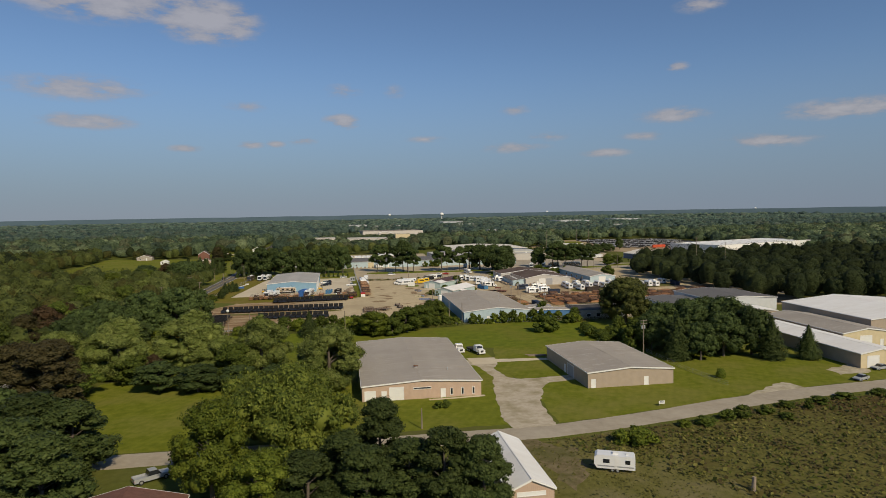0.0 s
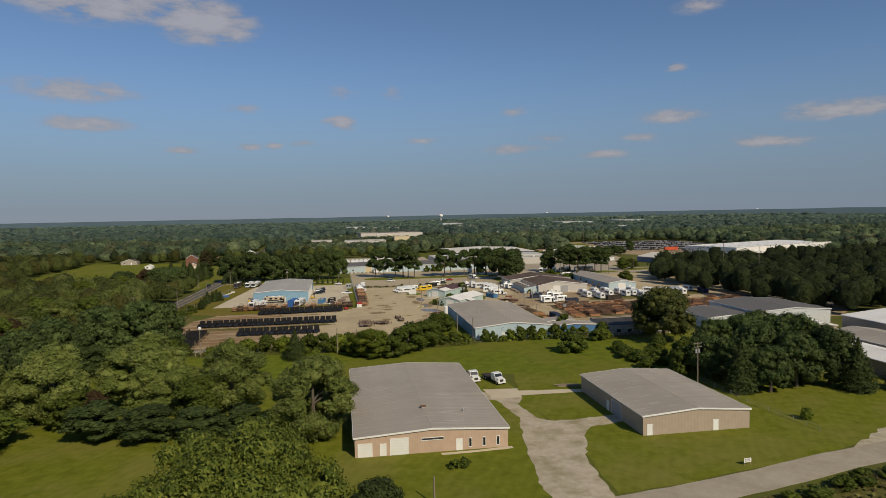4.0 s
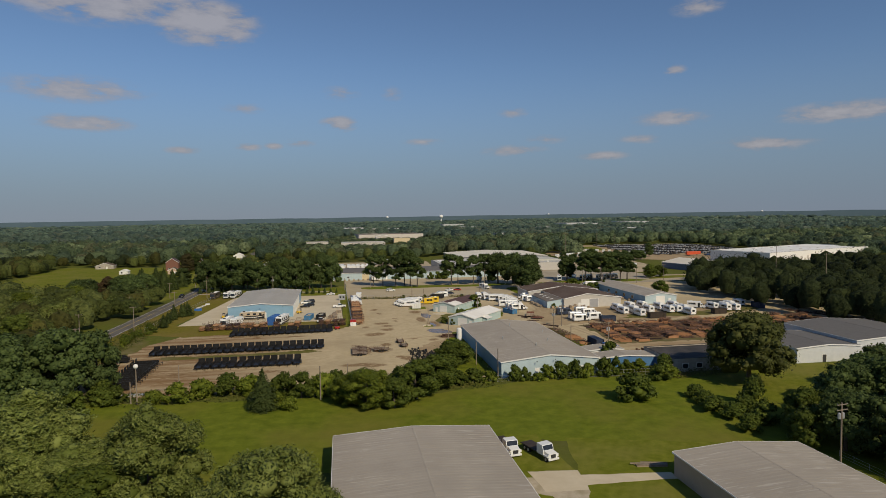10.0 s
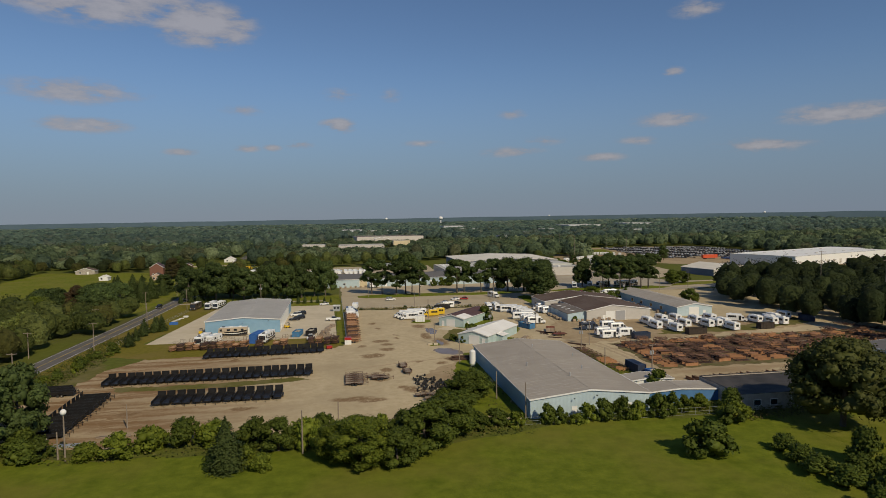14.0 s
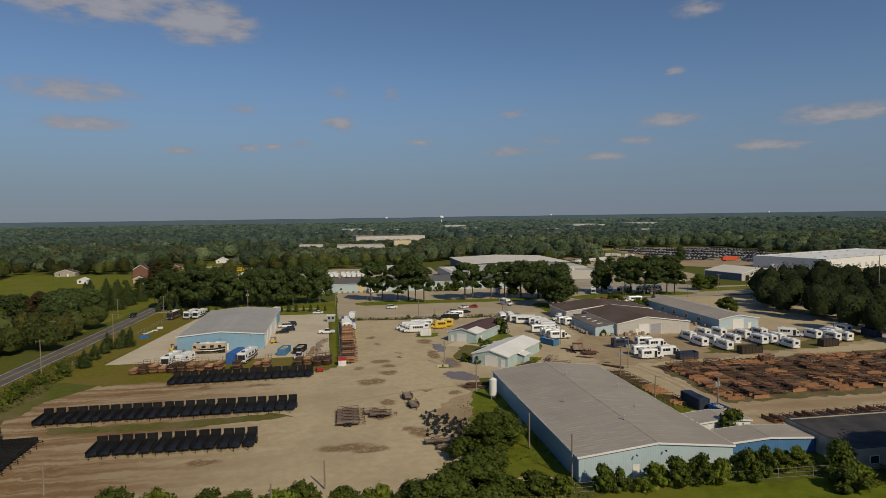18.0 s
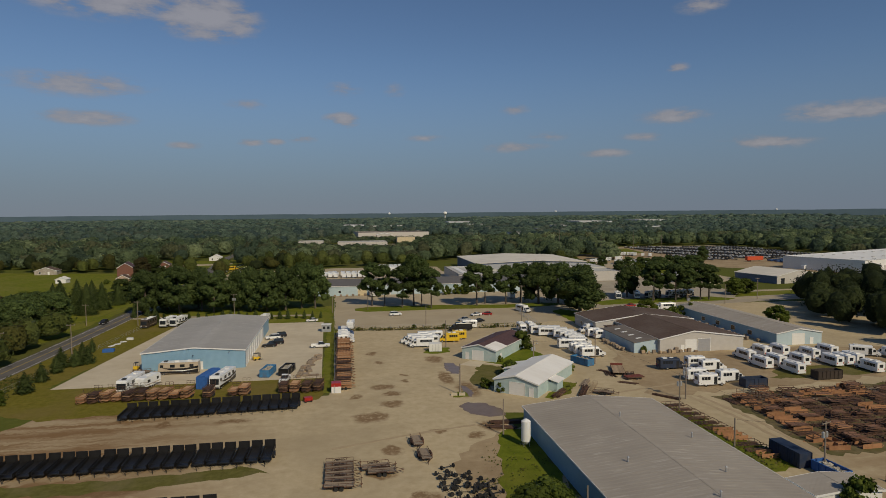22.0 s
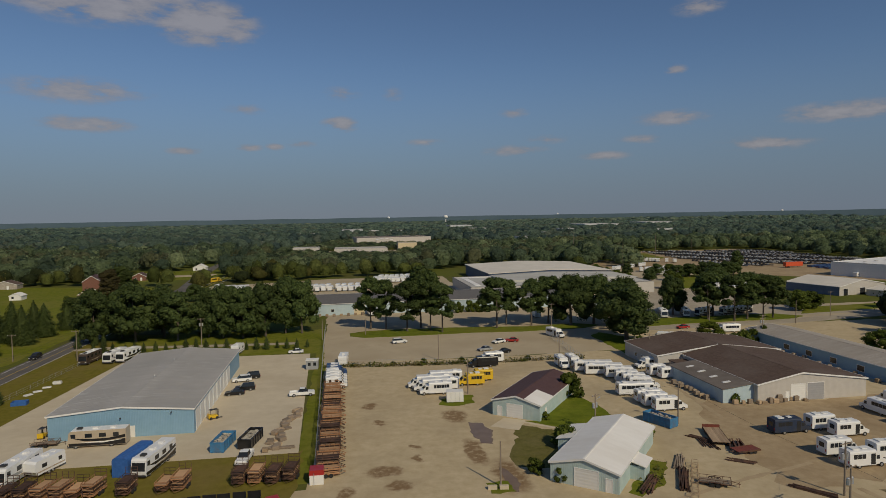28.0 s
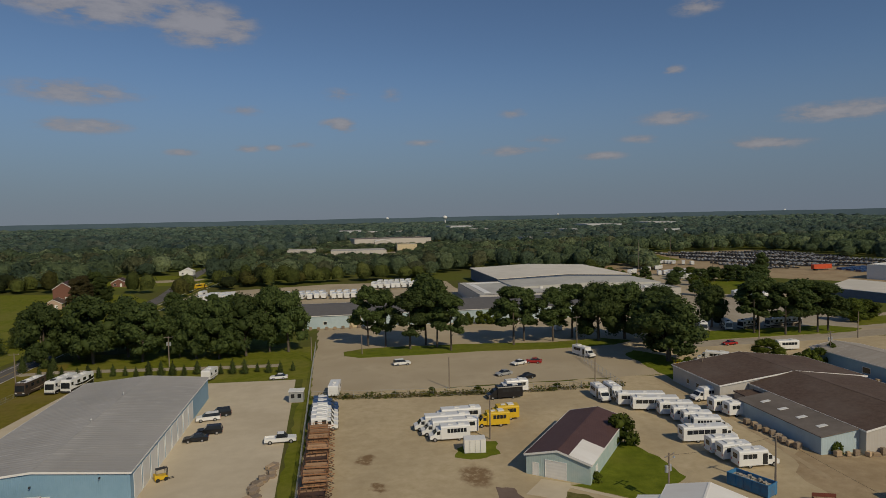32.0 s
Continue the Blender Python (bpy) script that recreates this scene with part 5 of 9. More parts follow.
# foliage of the near woods: deeper greens than the garden trees
M["wood_green"] = leafy("wood_green", (0.052, 0.069, 0.018), (0.132, 0.154, 0.039), (0.080, 0.094, 0.025), 0.8, 3.0)
M["wood_dark"] = leafy("wood_dark", (0.026, 0.037, 0.015), (0.065, 0.083, 0.029), (0.040, 0.053, 0.019), 0.8, 3.0)
M["wood_olive"] = leafy("wood_olive", (0.051, 0.053, 0.015), (0.133, 0.129, 0.033), (0.073, 0.074, 0.022), 0.8, 3.0)
M["wood_light"] = leafy("wood_light", (0.071, 0.089, 0.023), (0.179, 0.202, 0.059), (0.103, 0.120, 0.032), 0.8, 3.0)
# mid and far woods: distance haze put into the leaf colour, paler and bluer
M["mid_haze_green"] = leafy("mid_haze_green", (0.094, 0.136, 0.071), (0.190, 0.248, 0.124), (0.127, 0.171, 0.089), 0.9, 6.0)
M["mid_haze_dark"] = leafy("mid_haze_dark", (0.059, 0.091, 0.059), (0.108, 0.151, 0.091), (0.076, 0.109, 0.071), 0.9, 6.0)
M["mid_haze_olive"] = leafy("mid_haze_olive", (0.134, 0.152, 0.080), (0.249, 0.269, 0.140), (0.170, 0.186, 0.095), 0.9, 6.0)
M["mid_haze_light"] = leafy("mid_haze_light", (0.149, 0.194, 0.097), (0.280, 0.334, 0.173), (0.194, 0.242, 0.121), 0.9, 6.0)
M["far_haze_green"] = leafy("far_haze_green", (0.096, 0.148, 0.114), (0.188, 0.258, 0.181), (0.128, 0.183, 0.143), 0.9, 6.0)
M["far_haze_dark"] = leafy("far_haze_dark", (0.067, 0.110, 0.104), (0.121, 0.178, 0.152), (0.084, 0.130, 0.121), 0.9, 6.0)
M["far_haze_olive"] = leafy("far_haze_olive", (0.133, 0.168, 0.127), (0.236, 0.283, 0.206), (0.165, 0.203, 0.149), 0.9, 6.0)
FAR = ("far_haze_green", "far_haze_dark", "far_haze_olive", "far_haze_green")
NEAR = ("wood_green", "wood_dark", "wood_olive", "wood_light")
MID = ("mid_haze_green", "mid_haze_dark", "mid_haze_olive", "mid_haze_light")
rim = np.array([(-170 < x < -60 and 90 < y < 460) or (170 < x < 262 and 262 < y < 480) for x, y in near[:, :2]], bool)
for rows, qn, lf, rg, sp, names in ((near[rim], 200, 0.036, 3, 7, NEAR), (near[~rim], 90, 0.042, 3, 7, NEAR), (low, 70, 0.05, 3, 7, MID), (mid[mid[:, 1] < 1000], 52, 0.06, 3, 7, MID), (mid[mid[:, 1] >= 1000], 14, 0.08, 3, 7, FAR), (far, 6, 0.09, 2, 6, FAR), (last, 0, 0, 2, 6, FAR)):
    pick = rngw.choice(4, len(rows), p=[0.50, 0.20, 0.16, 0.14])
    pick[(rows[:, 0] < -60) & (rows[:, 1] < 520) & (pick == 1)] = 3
    # east of the yards every crown takes the dark greens of its set
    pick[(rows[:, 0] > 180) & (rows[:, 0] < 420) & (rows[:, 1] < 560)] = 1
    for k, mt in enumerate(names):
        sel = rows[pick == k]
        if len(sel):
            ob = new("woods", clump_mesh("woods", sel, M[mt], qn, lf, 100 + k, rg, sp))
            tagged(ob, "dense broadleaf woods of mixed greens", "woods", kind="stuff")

# the last woods and ridges as one strip, distance haze put into its colour
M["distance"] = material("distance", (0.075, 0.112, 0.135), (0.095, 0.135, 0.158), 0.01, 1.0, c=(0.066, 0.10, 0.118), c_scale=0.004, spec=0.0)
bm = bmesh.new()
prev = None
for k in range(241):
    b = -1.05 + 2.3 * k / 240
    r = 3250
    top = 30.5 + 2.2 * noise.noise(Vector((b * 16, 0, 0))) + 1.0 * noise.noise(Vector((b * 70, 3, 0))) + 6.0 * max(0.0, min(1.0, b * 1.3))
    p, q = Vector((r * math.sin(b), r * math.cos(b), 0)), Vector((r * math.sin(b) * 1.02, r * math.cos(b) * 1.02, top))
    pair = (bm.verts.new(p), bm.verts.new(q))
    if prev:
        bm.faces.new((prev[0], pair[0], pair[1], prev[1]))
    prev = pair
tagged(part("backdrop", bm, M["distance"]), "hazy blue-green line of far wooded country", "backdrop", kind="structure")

# ---- vehicles ----
M["tyre"] = material("tyre", (0.02, 0.02, 0.02), (0.035, 0.034, 0.033), 3.0, 0.9)
M["rim"] = material("rim", (0.45, 0.45, 0.46), (0.55, 0.55, 0.56), 2.0, 0.4, metal=0.6)
M["car_white"] = material("car_white", (0.74, 0.74, 0.73), (0.80, 0.80, 0.79), 0.8, 0.3, spec=0.5, c=(0.66, 0.65, 0.62), c_scale=0.4, c_amount=0.3)
M["car_black"] = material("car_black", (0.012, 0.012, 0.014), (0.02, 0.02, 0.022), 0.8, 0.25, spec=0.5)
M["car_grey"] = material("car_grey", (0.30, 0.31, 0.32), (0.36, 0.37, 0.38), 0.8, 0.35, spec=0.5)
M["car_red"] = material("car_red", (0.33, 0.02, 0.018), (0.40, 0.03, 0.025), 0.8, 0.3, spec=0.5)
M["car_blue"] = material("car_blue", (0.02, 0.05, 0.14), (0.03, 0.07, 0.18), 0.8, 0.35, spec=0.5)
M["tarp_blue"] = material("tarp_blue", (0.03, 0.10, 0.32), (0.05, 0.15, 0.42), 1.5, 0.55, bump=0.6, bump_scale=2)
M["bin_blue"] = material("bin_blue", (0.04, 0.17, 0.34), (0.06, 0.22, 0.42), 1.0, 0.6, c=(0.12, 0.10, 0.09), c_scale=0.8, c_amount=0.5)
M["navy"] = material("navy", (0.018, 0.03, 0.06), (0.03, 0.045, 0.085), 1.0, 0.6, c=(0.06, 0.05, 0.045), c_scale=0.6, c_amount=0.5)
M["bin_brown"] = material("bin_brown", (0.035, 0.027, 0.022), (0.06, 0.045, 0.035), 1.0, 0.75)
M["lamp_red"] = material("lamp_red", (0.35, 0.01, 0.01), (0.4, 0.015, 0.015), 1.0, 0.3)
M["lamp_clear"] = material("lamp_clear", (0.65, 0.65, 0.62), (0.72, 0.72, 0.7), 1.0, 0.2)
M["swirl_brown"] = material("swirl_brown", (0.06, 0.045, 0.035), (0.09, 0.065, 0.05), 1.0, 0.35)
M["swirl_tan"] = material("swirl_tan", (0.42, 0.34, 0.25), (0.48, 0.40, 0.30), 1.0, 0.4)
M["rubbish"] = material("rubbish", (0.25, 0.22, 0.17), (0.62, 0.58, 0.50), 2.5, 0.9, c=(0.14, 0.11, 0.08), c_scale=1.2)


def wheel(parent, x, y, r=0.42, w=0.28, n=14):
    bm = bmesh.new()
    cyl(bm, (x, y - w / 2, r), (x, y + w / 2, r), r, r, n)
    ob = part("wheel", bm, M["tyre"], parent)
    bm = bmesh.new()
    s = 1 if y > 0 else -1
    cyl(bm, (x, y + s * (w / 2 - 0.02), r), (x, y + s * (w / 2 + 0.03), r), r * 0.58, r * 0.5, n)
    part("rim", bm, M["rim"], ob)
    return ob


def xprism(pts, x0, x1):
    bm = bmesh.new()
    prism(bm, pts, x0, x1, "x")
    return bm


def yprism(pts, y0, y1):
    bm = bmesh.new()
    prism(bm, pts, y0, y1)
    return bm


def shell(w, z0, z1, r=0.28):
    """A body's cross-section with rounded shoulders."""
    return [(-w, z0), (w, z0), (w, z1 - r), (w - r * 0.3, z1 - r * 0.3), (w - r, z1), (-w + r, z1), (-w + r * 0.3, z1 - r * 0.3), (-w, z1 - r)]


def bus(length, paint, label, at, door=True, windows=5, band=True, group="parked shuttle buses"):
    """A cutaway shuttle bus: nose to +x, centred on its own middle."""
    ob = thing("shuttle_bus", label, "bus", at, group)
    L = length
    x0, xc, x1 = -L / 2, L / 2 - 2.1, L / 2
    part("body", xprism(shell(1.2, 0.5, 2.95), x0, xc), M[paint], ob)
    bm = yprism([(xc, 0.5), (x1, 0.5), (x1, 1.15), (x1 - 0.75, 1.35), (x1 - 1.35, 2.1), (xc, 2.3)], -1.0, 1.0)
    part("cab", bm, M[paint], ob)
    part("windscreen", yprism([(x1 - 0.80, 1.40), (x1 - 0.74, 1.42), (x1 - 1.28, 2.06), (x1 - 1.34, 2.04)], -0.88, 0.88), M["dark_glass"], ob)
    part("bumper", boxes((x1 - 0.02, -0.98, 0.42, x1 + 0.1, 0.98, 0.66)), M["dark_metal"], ob)
    for y in (-0.75, 0.75):
        part("headlight", boxes((x1 - 0.02, y - 0.15, 0.85, x1 + 0.03, y + 0.15, 1.05)), M["lamp_clear"], ob)
    for s in (-1, 1):
        a, b = min(s * 1.19, s * 1.225), max(s * 1.19, s * 1.225)
        n = windows
        wl = (L - 2.1 - 1.8) / n
        for k in range(n):
            if band and not (s < 0 and door and k == n - 1):
                part("window", boxes((x0 + 0.7 + wl * k, a, 1.65, x0 + 0.7 + wl * (k + 1) - 0.08, b, 2.4)), M["dark_glass"], ob)
        if s < 0 and door:
            part("door", boxes((xc - 1.0, a, 0.6, xc - 0.15, b + 0.0, 2.4)), M["dark_glass"], ob)
        c, d = min(s * 0.99, s * 1.02), max(s * 0.99, s * 1.02)
        part("side_window", boxes((xc + 0.15, c, 1.35, x1 - 1.3, d, 2.0)), M["dark_glass"], ob)
        wheel(ob, x1 - 0.95, s * 0.92, 0.4)
        wheel(ob, x0 + L * 0.27, s * 1.0, 0.4)
    part("rear_window", boxes((x0 - 0.03, -0.55, 1.55, x0 + 0.01, 0.55, 2.35)), M["dark_glass"], ob)
    for y in (-0.95, 0.95):
        part("tail_light", boxes((x0 - 0.03, y - 0.08, 0.95, x0 + 0.01, y + 0.08, 1.35)), M["lamp_red"], ob)
    part("roof_hatch", boxes((-0.6, -0.4, 2.94, 0.3, 0.4, 3.06)), M["trim_white"], ob)
    part("roof_hatch", boxes((x0 + 1.0, -0.7, 2.94, x0 + 2.2, 0.7, 3.14)), M["trim_white"], ob)
    return ob


def car(kind, paint, label, at):
    """A saloon, estate or pickup: nose to +x."""
    ob = thing({"pickup": "pickup_truck", "suv": "suv"}.get(kind, "car"), label, {"pickup": "pickup truck"}.get(kind, "car"), at)
    L, W, r = {"pickup": (5.8, 0.97, 0.4), "suv": (4.8, 0.95, 0.38), "car": (4.5, 0.88, 0.33)}[kind]
    h = L / 2
    if kind == "pickup":
        part("body", yprism([(-h, 0.45), (h, 0.45), (h, 0.95), (h - 0.15, 1.08), (h - 1.6, 1.15), (-h + 2.15, 1.15), (-h + 2.15, 0.85), (-h, 0.85)], -W, W), M[paint], ob)
        part("bed_side", boxes((-h, -W, 0.85, -h + 2.15, -W + 0.09, 1.15), (-h, W - 0.09, 0.85, -h + 2.15, W, 1.15), (-h, -W + 0.09, 0.85, -h + 0.08, W - 0.09, 1.13)), M[paint], ob)
        cab = [(-h + 2.15, 1.15), (h - 1.55, 1.15), (h - 2.2, 1.85), (-h + 2.35, 1.87)]
    elif kind == "suv":
        part("body", yprism([(-h, 0.4), (h, 0.4), (h, 0.9), (h - 0.2, 1.02), (h - 1.3, 1.1), (-h, 1.1)], -W, W), M[paint], ob)
        cab = [(-h + 0.05, 1.1), (h - 1.25, 1.1), (h - 1.9, 1.72), (-h + 0.3, 1.74)]
    else:
        part("body", yprism([(-h, 0.35), (h, 0.35), (h, 0.75), (h - 0.25, 0.86), (h - 1.2, 0.95), (-h + 0.7, 0.97), (-h, 0.92)], -W, W), M[paint], ob)
        cab = [(-h + 0.55, 0.95), (h - 1.2, 0.95), (h - 1.95, 1.42), (-h + 1.25, 1.44)]
    bm = yprism(cab, -W * 0.88, W * 0.88)
    for v in bm.verts:
        if v.co.z > 1.3:
            v.co.y *= 0.86
    part("cabin", bm, M["dark_glass"], ob)
    t = max(p[1] for p in cab)
    part("roof", boxes((cab[3][0] + 0.05, -W * 0.74, t - 0.02, cab[2][0] - 0.02, W * 0.74, t + 0.05)), M[paint], ob)
    for s in (-1, 1):
        wheel(ob, h - 0.95, s * (W - 0.1), r, 0.24)
        wheel(ob, -h + 1.05, s * (W - 0.1), r, 0.24)
        part("headlight", boxes((h - 0.03, s * W * 0.7 - 0.16, 0.62, h + 0.03, s * W * 0.7 + 0.16, 0.8)), M["lamp_clear"], ob)
        part("tail_light", boxes((-h - 0.03, s * W * 0.82 - 0.1, 0.62, -h + 0.03, s * W * 0.82 + 0.1, 0.85)), M["lamp_red"], ob)
    part("bumper", boxes((h - 0.02, -W * 0.95, 0.38, h + 0.09, W * 0.95, 0.56)), M["dark_metal"], ob)
    return ob


def motorhome(length, label, at, paint="car_white", swirl="swirl_brown", flat=True):
    """A bus-shaped motorhome with painted sweeps along its sides: nose to +x."""
    ob = thing("motorhome", label, "motorhome", at)
    L = length
    x0, x1 = -L / 2, L / 2
    part("body", yprism([(x0, 0.45), (x1 - 0.1, 0.45), (x1, 1.2), (x1 - 0.25, 3.0), (x1 - 0.6, 3.3), (x0, 3.3)], -1.25, 1.25), M[paint], ob)
    part("windscreen", yprism([(x1 - 0.01, 1.35), (x1 + 0.03, 1.35), (x1 - 0.17, 2.7), (x1 - 0.21, 2.7)], -1.1, 1.1), M["dark_glass"], ob)
    for s in (-1, 1):
        y = s * 1.26
        def strip(pts, mat, nm, o):
            a, b = sorted((y, y + s * o))
            part(nm, yprism(pts, a, b), M[mat], ob)
        strip([(x0 + 0.1, 0.5), (x1 - 0.3, 0.5), (x1 - 0.2, 1.05), (x0 + L * 0.45, 1.0), (x0 + 0.1, 1.5)], swirl, "lower_sweep", 0.015)
        strip([(x0 + 0.1, 1.7), (x0 + L * 0.35, 1.25), (x0 + L * 0.7, 1.35), (x1 - 1.0, 1.95), (x0 + L * 0.6, 1.75), (x0 + L * 0.3, 1.75), (x0 + 0.1, 2.3)], swirl, "upper_sweep", 0.02)
        strip([(x0 + 0.5, 1.35), (x0 + L * 0.4, 0.95), (x0 + L * 0.8, 1.15), (x0 + L * 0.4, 1.2)], "car_white" if "swirl_tan" in (swirl, paint) else "swirl_tan", "pale_sweep", 0.026)
        for a, b in ((0.12, 0.22), (0.34, 0.46), (0.58, 0.70), (0.86, 0.94)):
            strip([(x0 + L * a, 2.0), (x0 + L * b, 2.0), (x0 + L * b, 2.75), (x0 + L * a, 2.75)], "dark_glass", "window", 0.03)
        wheel(ob, x1 - 1.4, s * 1.05, 0.48, 0.3)
        wheel(ob, x0 + 2.6, s * 1.05, 0.48, 0.3)
    if paint != "car_white":
        part("roof_panel", boxes((x0 + 0.05, -1.2, 3.29, x1 - 0.65, 1.2, 3.34)), M["car_white"], ob, "white roof panel")
    for a in (0.2, 0.5, 0.78):
        part("roof_unit", boxes((x0 + L * a, -0.4, 3.28, x0 + L * a + 0.9, 0.4, 3.6)), M["dark_metal"] if a > 0.7 else M["trim_white"], ob)
    part("bumper", boxes((x1 - 0.1, -1.2, 0.4, x1 + 0.08, 1.2, 0.7)), M["dark_metal"], ob)
    for yy in (-0.9, 0.9):
        part("headlight", boxes((x1 - 0.05, yy - 0.2, 0.8, x1 + 0.02, yy + 0.2, 1.05)), M["lamp_clear"], ob)
    return ob


def camper(length, label, at, h=2.9, name="camper_trailer", swirl="swirl_tan"):
    """A box camper trailer on two axles, its hitch to +x."""
    ob = thing(name, label, "camper", at)
    L = length
    x0, x1 = -L / 2, L / 2
    part("body", yprism([(x0, 0.6), (x1 - 0.5, 0.6), (x1, 1.3), (x1 - 0.1, h - 0.3), (x1 - 0.5, h), (x0 + 0.2, h), (x0, h - 0.3)], -1.2, 1.2), M["car_white"], ob)
    for s in (-1, 1):
        a, b = sorted((s * 1.2, s * 1.225))
        part("side_stripe", boxes((x0 + 0.2, a, 0.95, x1 - 0.6, b, 1.15)), M[swirl], ob)
        for u, v in ((0.12, 0.24), (0.62, 0.78)):
            part("window", boxes((x0 + L * u, a, 1.55, x0 + L * v, b + 0.0, 2.2)), M["dark_glass"], ob)
        part("door", boxes((x0 + L * 0.40, a, 0.75, x0 + L * 0.50, b, 2.45)), M["trim_white"], ob)
        wheel(ob, -0.5, s * 1.05, 0.36, 0.22)
        wheel(ob, 0.35, s * 1.05, 0.36, 0.22)
    part("roof_unit", boxes((-0.6, -0.35, h - 0.01, 0.3, 0.35, h + 0.28)), M["trim_white"], ob)
    part("roof_vent", boxes((x0 + 1.0, -0.25, h - 0.01, x0 + 1.5, 0.25, h + 0.12)), M["trim_white"], ob)
    bm = bmesh.new()
    cyl(bm, (x1 - 0.6, -0.5, 0.55), (x1 + 0.9, 0, 0.55), 0.05, 0.05, 6)
    cyl(bm, (x1 - 0.6, 0.5, 0.55), (x1 + 0.9, 0, 0.55), 0.05, 0.05, 6)
    cyl(bm, (x1 + 0.7, 0, 0), (x1 + 0.7, 0, 0.7), 0.04, 0.04, 6)
    part("hitch", bm, M["dark_metal"], ob)
    return ob


def semi(label, at, bed=True):
    """A white conventional truck with a flat bed: nose to +x."""
    ob = thing("flatbed_truck", label, "truck", at)
    part("frame", boxes((-4.2, -0.45, 0.7, 3.2, 0.45, 0.95)), M["dark_metal"], ob)
    part("cab", yprism([(0.3, 0.9), (2.2, 0.9), (2.2, 1.75), (1.85, 2.6), (0.3, 2.65)], -1.1, 1.1), M["car_white"], ob)
    part("hood", yprism([(2.2, 0.75), (3.6, 0.75), (3.6, 1.5), (2.2, 1.75)], -0.9, 0.9), M["car_white"], ob)
    part("windscreen", yprism([(2.2, 1.8), (2.24, 1.8), (1.92, 2.5), (1.88, 2.5)], -0.98, 0.98), M["dark_glass"], ob)
    part("grille", boxes((3.6, -0.5, 0.8, 3.66, 0.5, 1.4)), M["dark_metal"], ob)
    part("bumper", boxes((3.6, -1.1, 0.45, 3.8, 1.1, 0.75)), M["car_white"], ob)
    for s in (-1, 1):
        part("fender", boxes((2.3, min(s * 0.9, s * 1.2), 0.9, 3.5, max(s * 0.9, s * 1.2), 1.15)), M["car_white"], ob)
        for x in (2.9, -2.3, -3.4):
            wheel(ob, x, s * 0.98, 0.5, 0.3)
        part("headlight", boxes((3.5, s * 1.0 - 0.12, 1.15, 3.62, s * 1.0 + 0.12, 1.4)), M["lamp_clear"], ob)
    if bed:
        part("flat_bed", boxes((-4.6, -1.2, 1.0, 0.1, 1.2, 1.15)), M["bin_brown"], ob, "dark weathered flat bed")
    return ob


def dumpster(L, W, H, mat, label, at, load=True):
    """An open-topped roll-off skip with ribs on its sides."""
    ob = thing("skip", label, "skip", at)
    t = 0.08
    bm = boxes((-L / 2, -W / 2, 0.15, L / 2, W / 2, 0.25), (-L / 2, -W / 2, 0.25, L / 2, -W / 2 + t, H), (-L / 2, W / 2 - t, 0.25, L / 2, W / 2, H), (-L / 2, -W / 2 + t, 0.25, -L / 2 + t, W / 2 - t, H), (L / 2 - t, -W / 2 + t, 0.25, L / 2, W / 2 - t, H))
    part("tub", bm, M[mat], ob)
    n = int(L / 1.1)
    for k in range(n + 1):
        x = -L / 2 + 0.06 + (L - 0.12) * k / n
        for y0, y1 in ((-W / 2 - 0.09, -W / 2), (W / 2, W / 2 + 0.09)):
            part("rib", boxes((x - 0.05, y0, 0.2, x + 0.05, y1, H - 0.05)), M[mat], ob)
    part("rim", boxes((-L / 2 - 0.05, -W / 2 - 0.1, H, L / 2 + 0.05, -W / 2 + t, H + 0.1), (-L / 2 - 0.05, W / 2 - t, H, L / 2 + 0.05, W / 2 + 0.1, H + 0.1), (-L / 2 - 0.05, -W / 2 + t, H, -L / 2 + t, W / 2 - t, H + 0.1), (L / 2 - t, -W / 2 + t, H, L / 2 + 0.05, W / 2 - t, H + 0.1)), M[mat], ob)
    part("skid", boxes((-L / 2, -W / 2 + 0.2, 0, L / 2, -W / 2 + 0.35, 0.15), (-L / 2, W / 2 - 0.35, 0, L / 2, W / 2 - 0.2, 0.15)), M["dark_metal"], ob)
    if load:
        rnd = random.Random(int(L * 100))
        bm = bmesh.new()
        for _ in range(40):
            x, y = rnd.uniform(-L / 2 + 0.5, L / 2 - 0.5), rnd.uniform(-W / 2 + 0.4, W / 2 - 0.4)
            s = rnd.uniform(0.15, 0.45)
            box(bm, -s, -s * 0.5, -s * 0.3, s, s * 0.5, s * 0.3, pose(x, y, H - 0.35 + rnd.uniform(-0.1, 0.25), rnd.uniform(-30, 30), rnd.uniform(-30, 30), rnd.uniform(0, 360)))
        box(bm, -L / 2 + t, -W / 2 + t, 0.25, L / 2 - t, W / 2 - t, H - 0.45)
        part("rubbish", bm, M["rubbish"], ob, "heaped building rubbish")
    return ob


WHITE = "white shuttle bus, dark windows"
# shuttle buses in the middle of the yard, noses to the west
for x, y, L in ((41.3, 399.2, 10.2), (37.9, 395.7, 11.0), (38.9, 392.6, 11.0), (38.3, 389.4, 7.6)):
    bus(L, "car_white", WHITE + ", parked in a close row", pose(x, y, 0, 0, 0, 180), windows=6)
for x, y in ((48.0, 395.3), (51.0, 398.8)):
    bus(6.6, "paint_yellow", "yellow shuttle bus on the gravel", pose(x, y, 0, 0, 0, 180), windows=4)
bus(8.0, "car_black", "black shuttle bus before the weedy fence", pose(55.2, 413.0, 0, 0, 0, 182), windows=5)
bus(7.4, "car_white", WHITE + ", behind the black bus", pose(58.2, 417.4, 0, 0, 0, 182), windows=5)
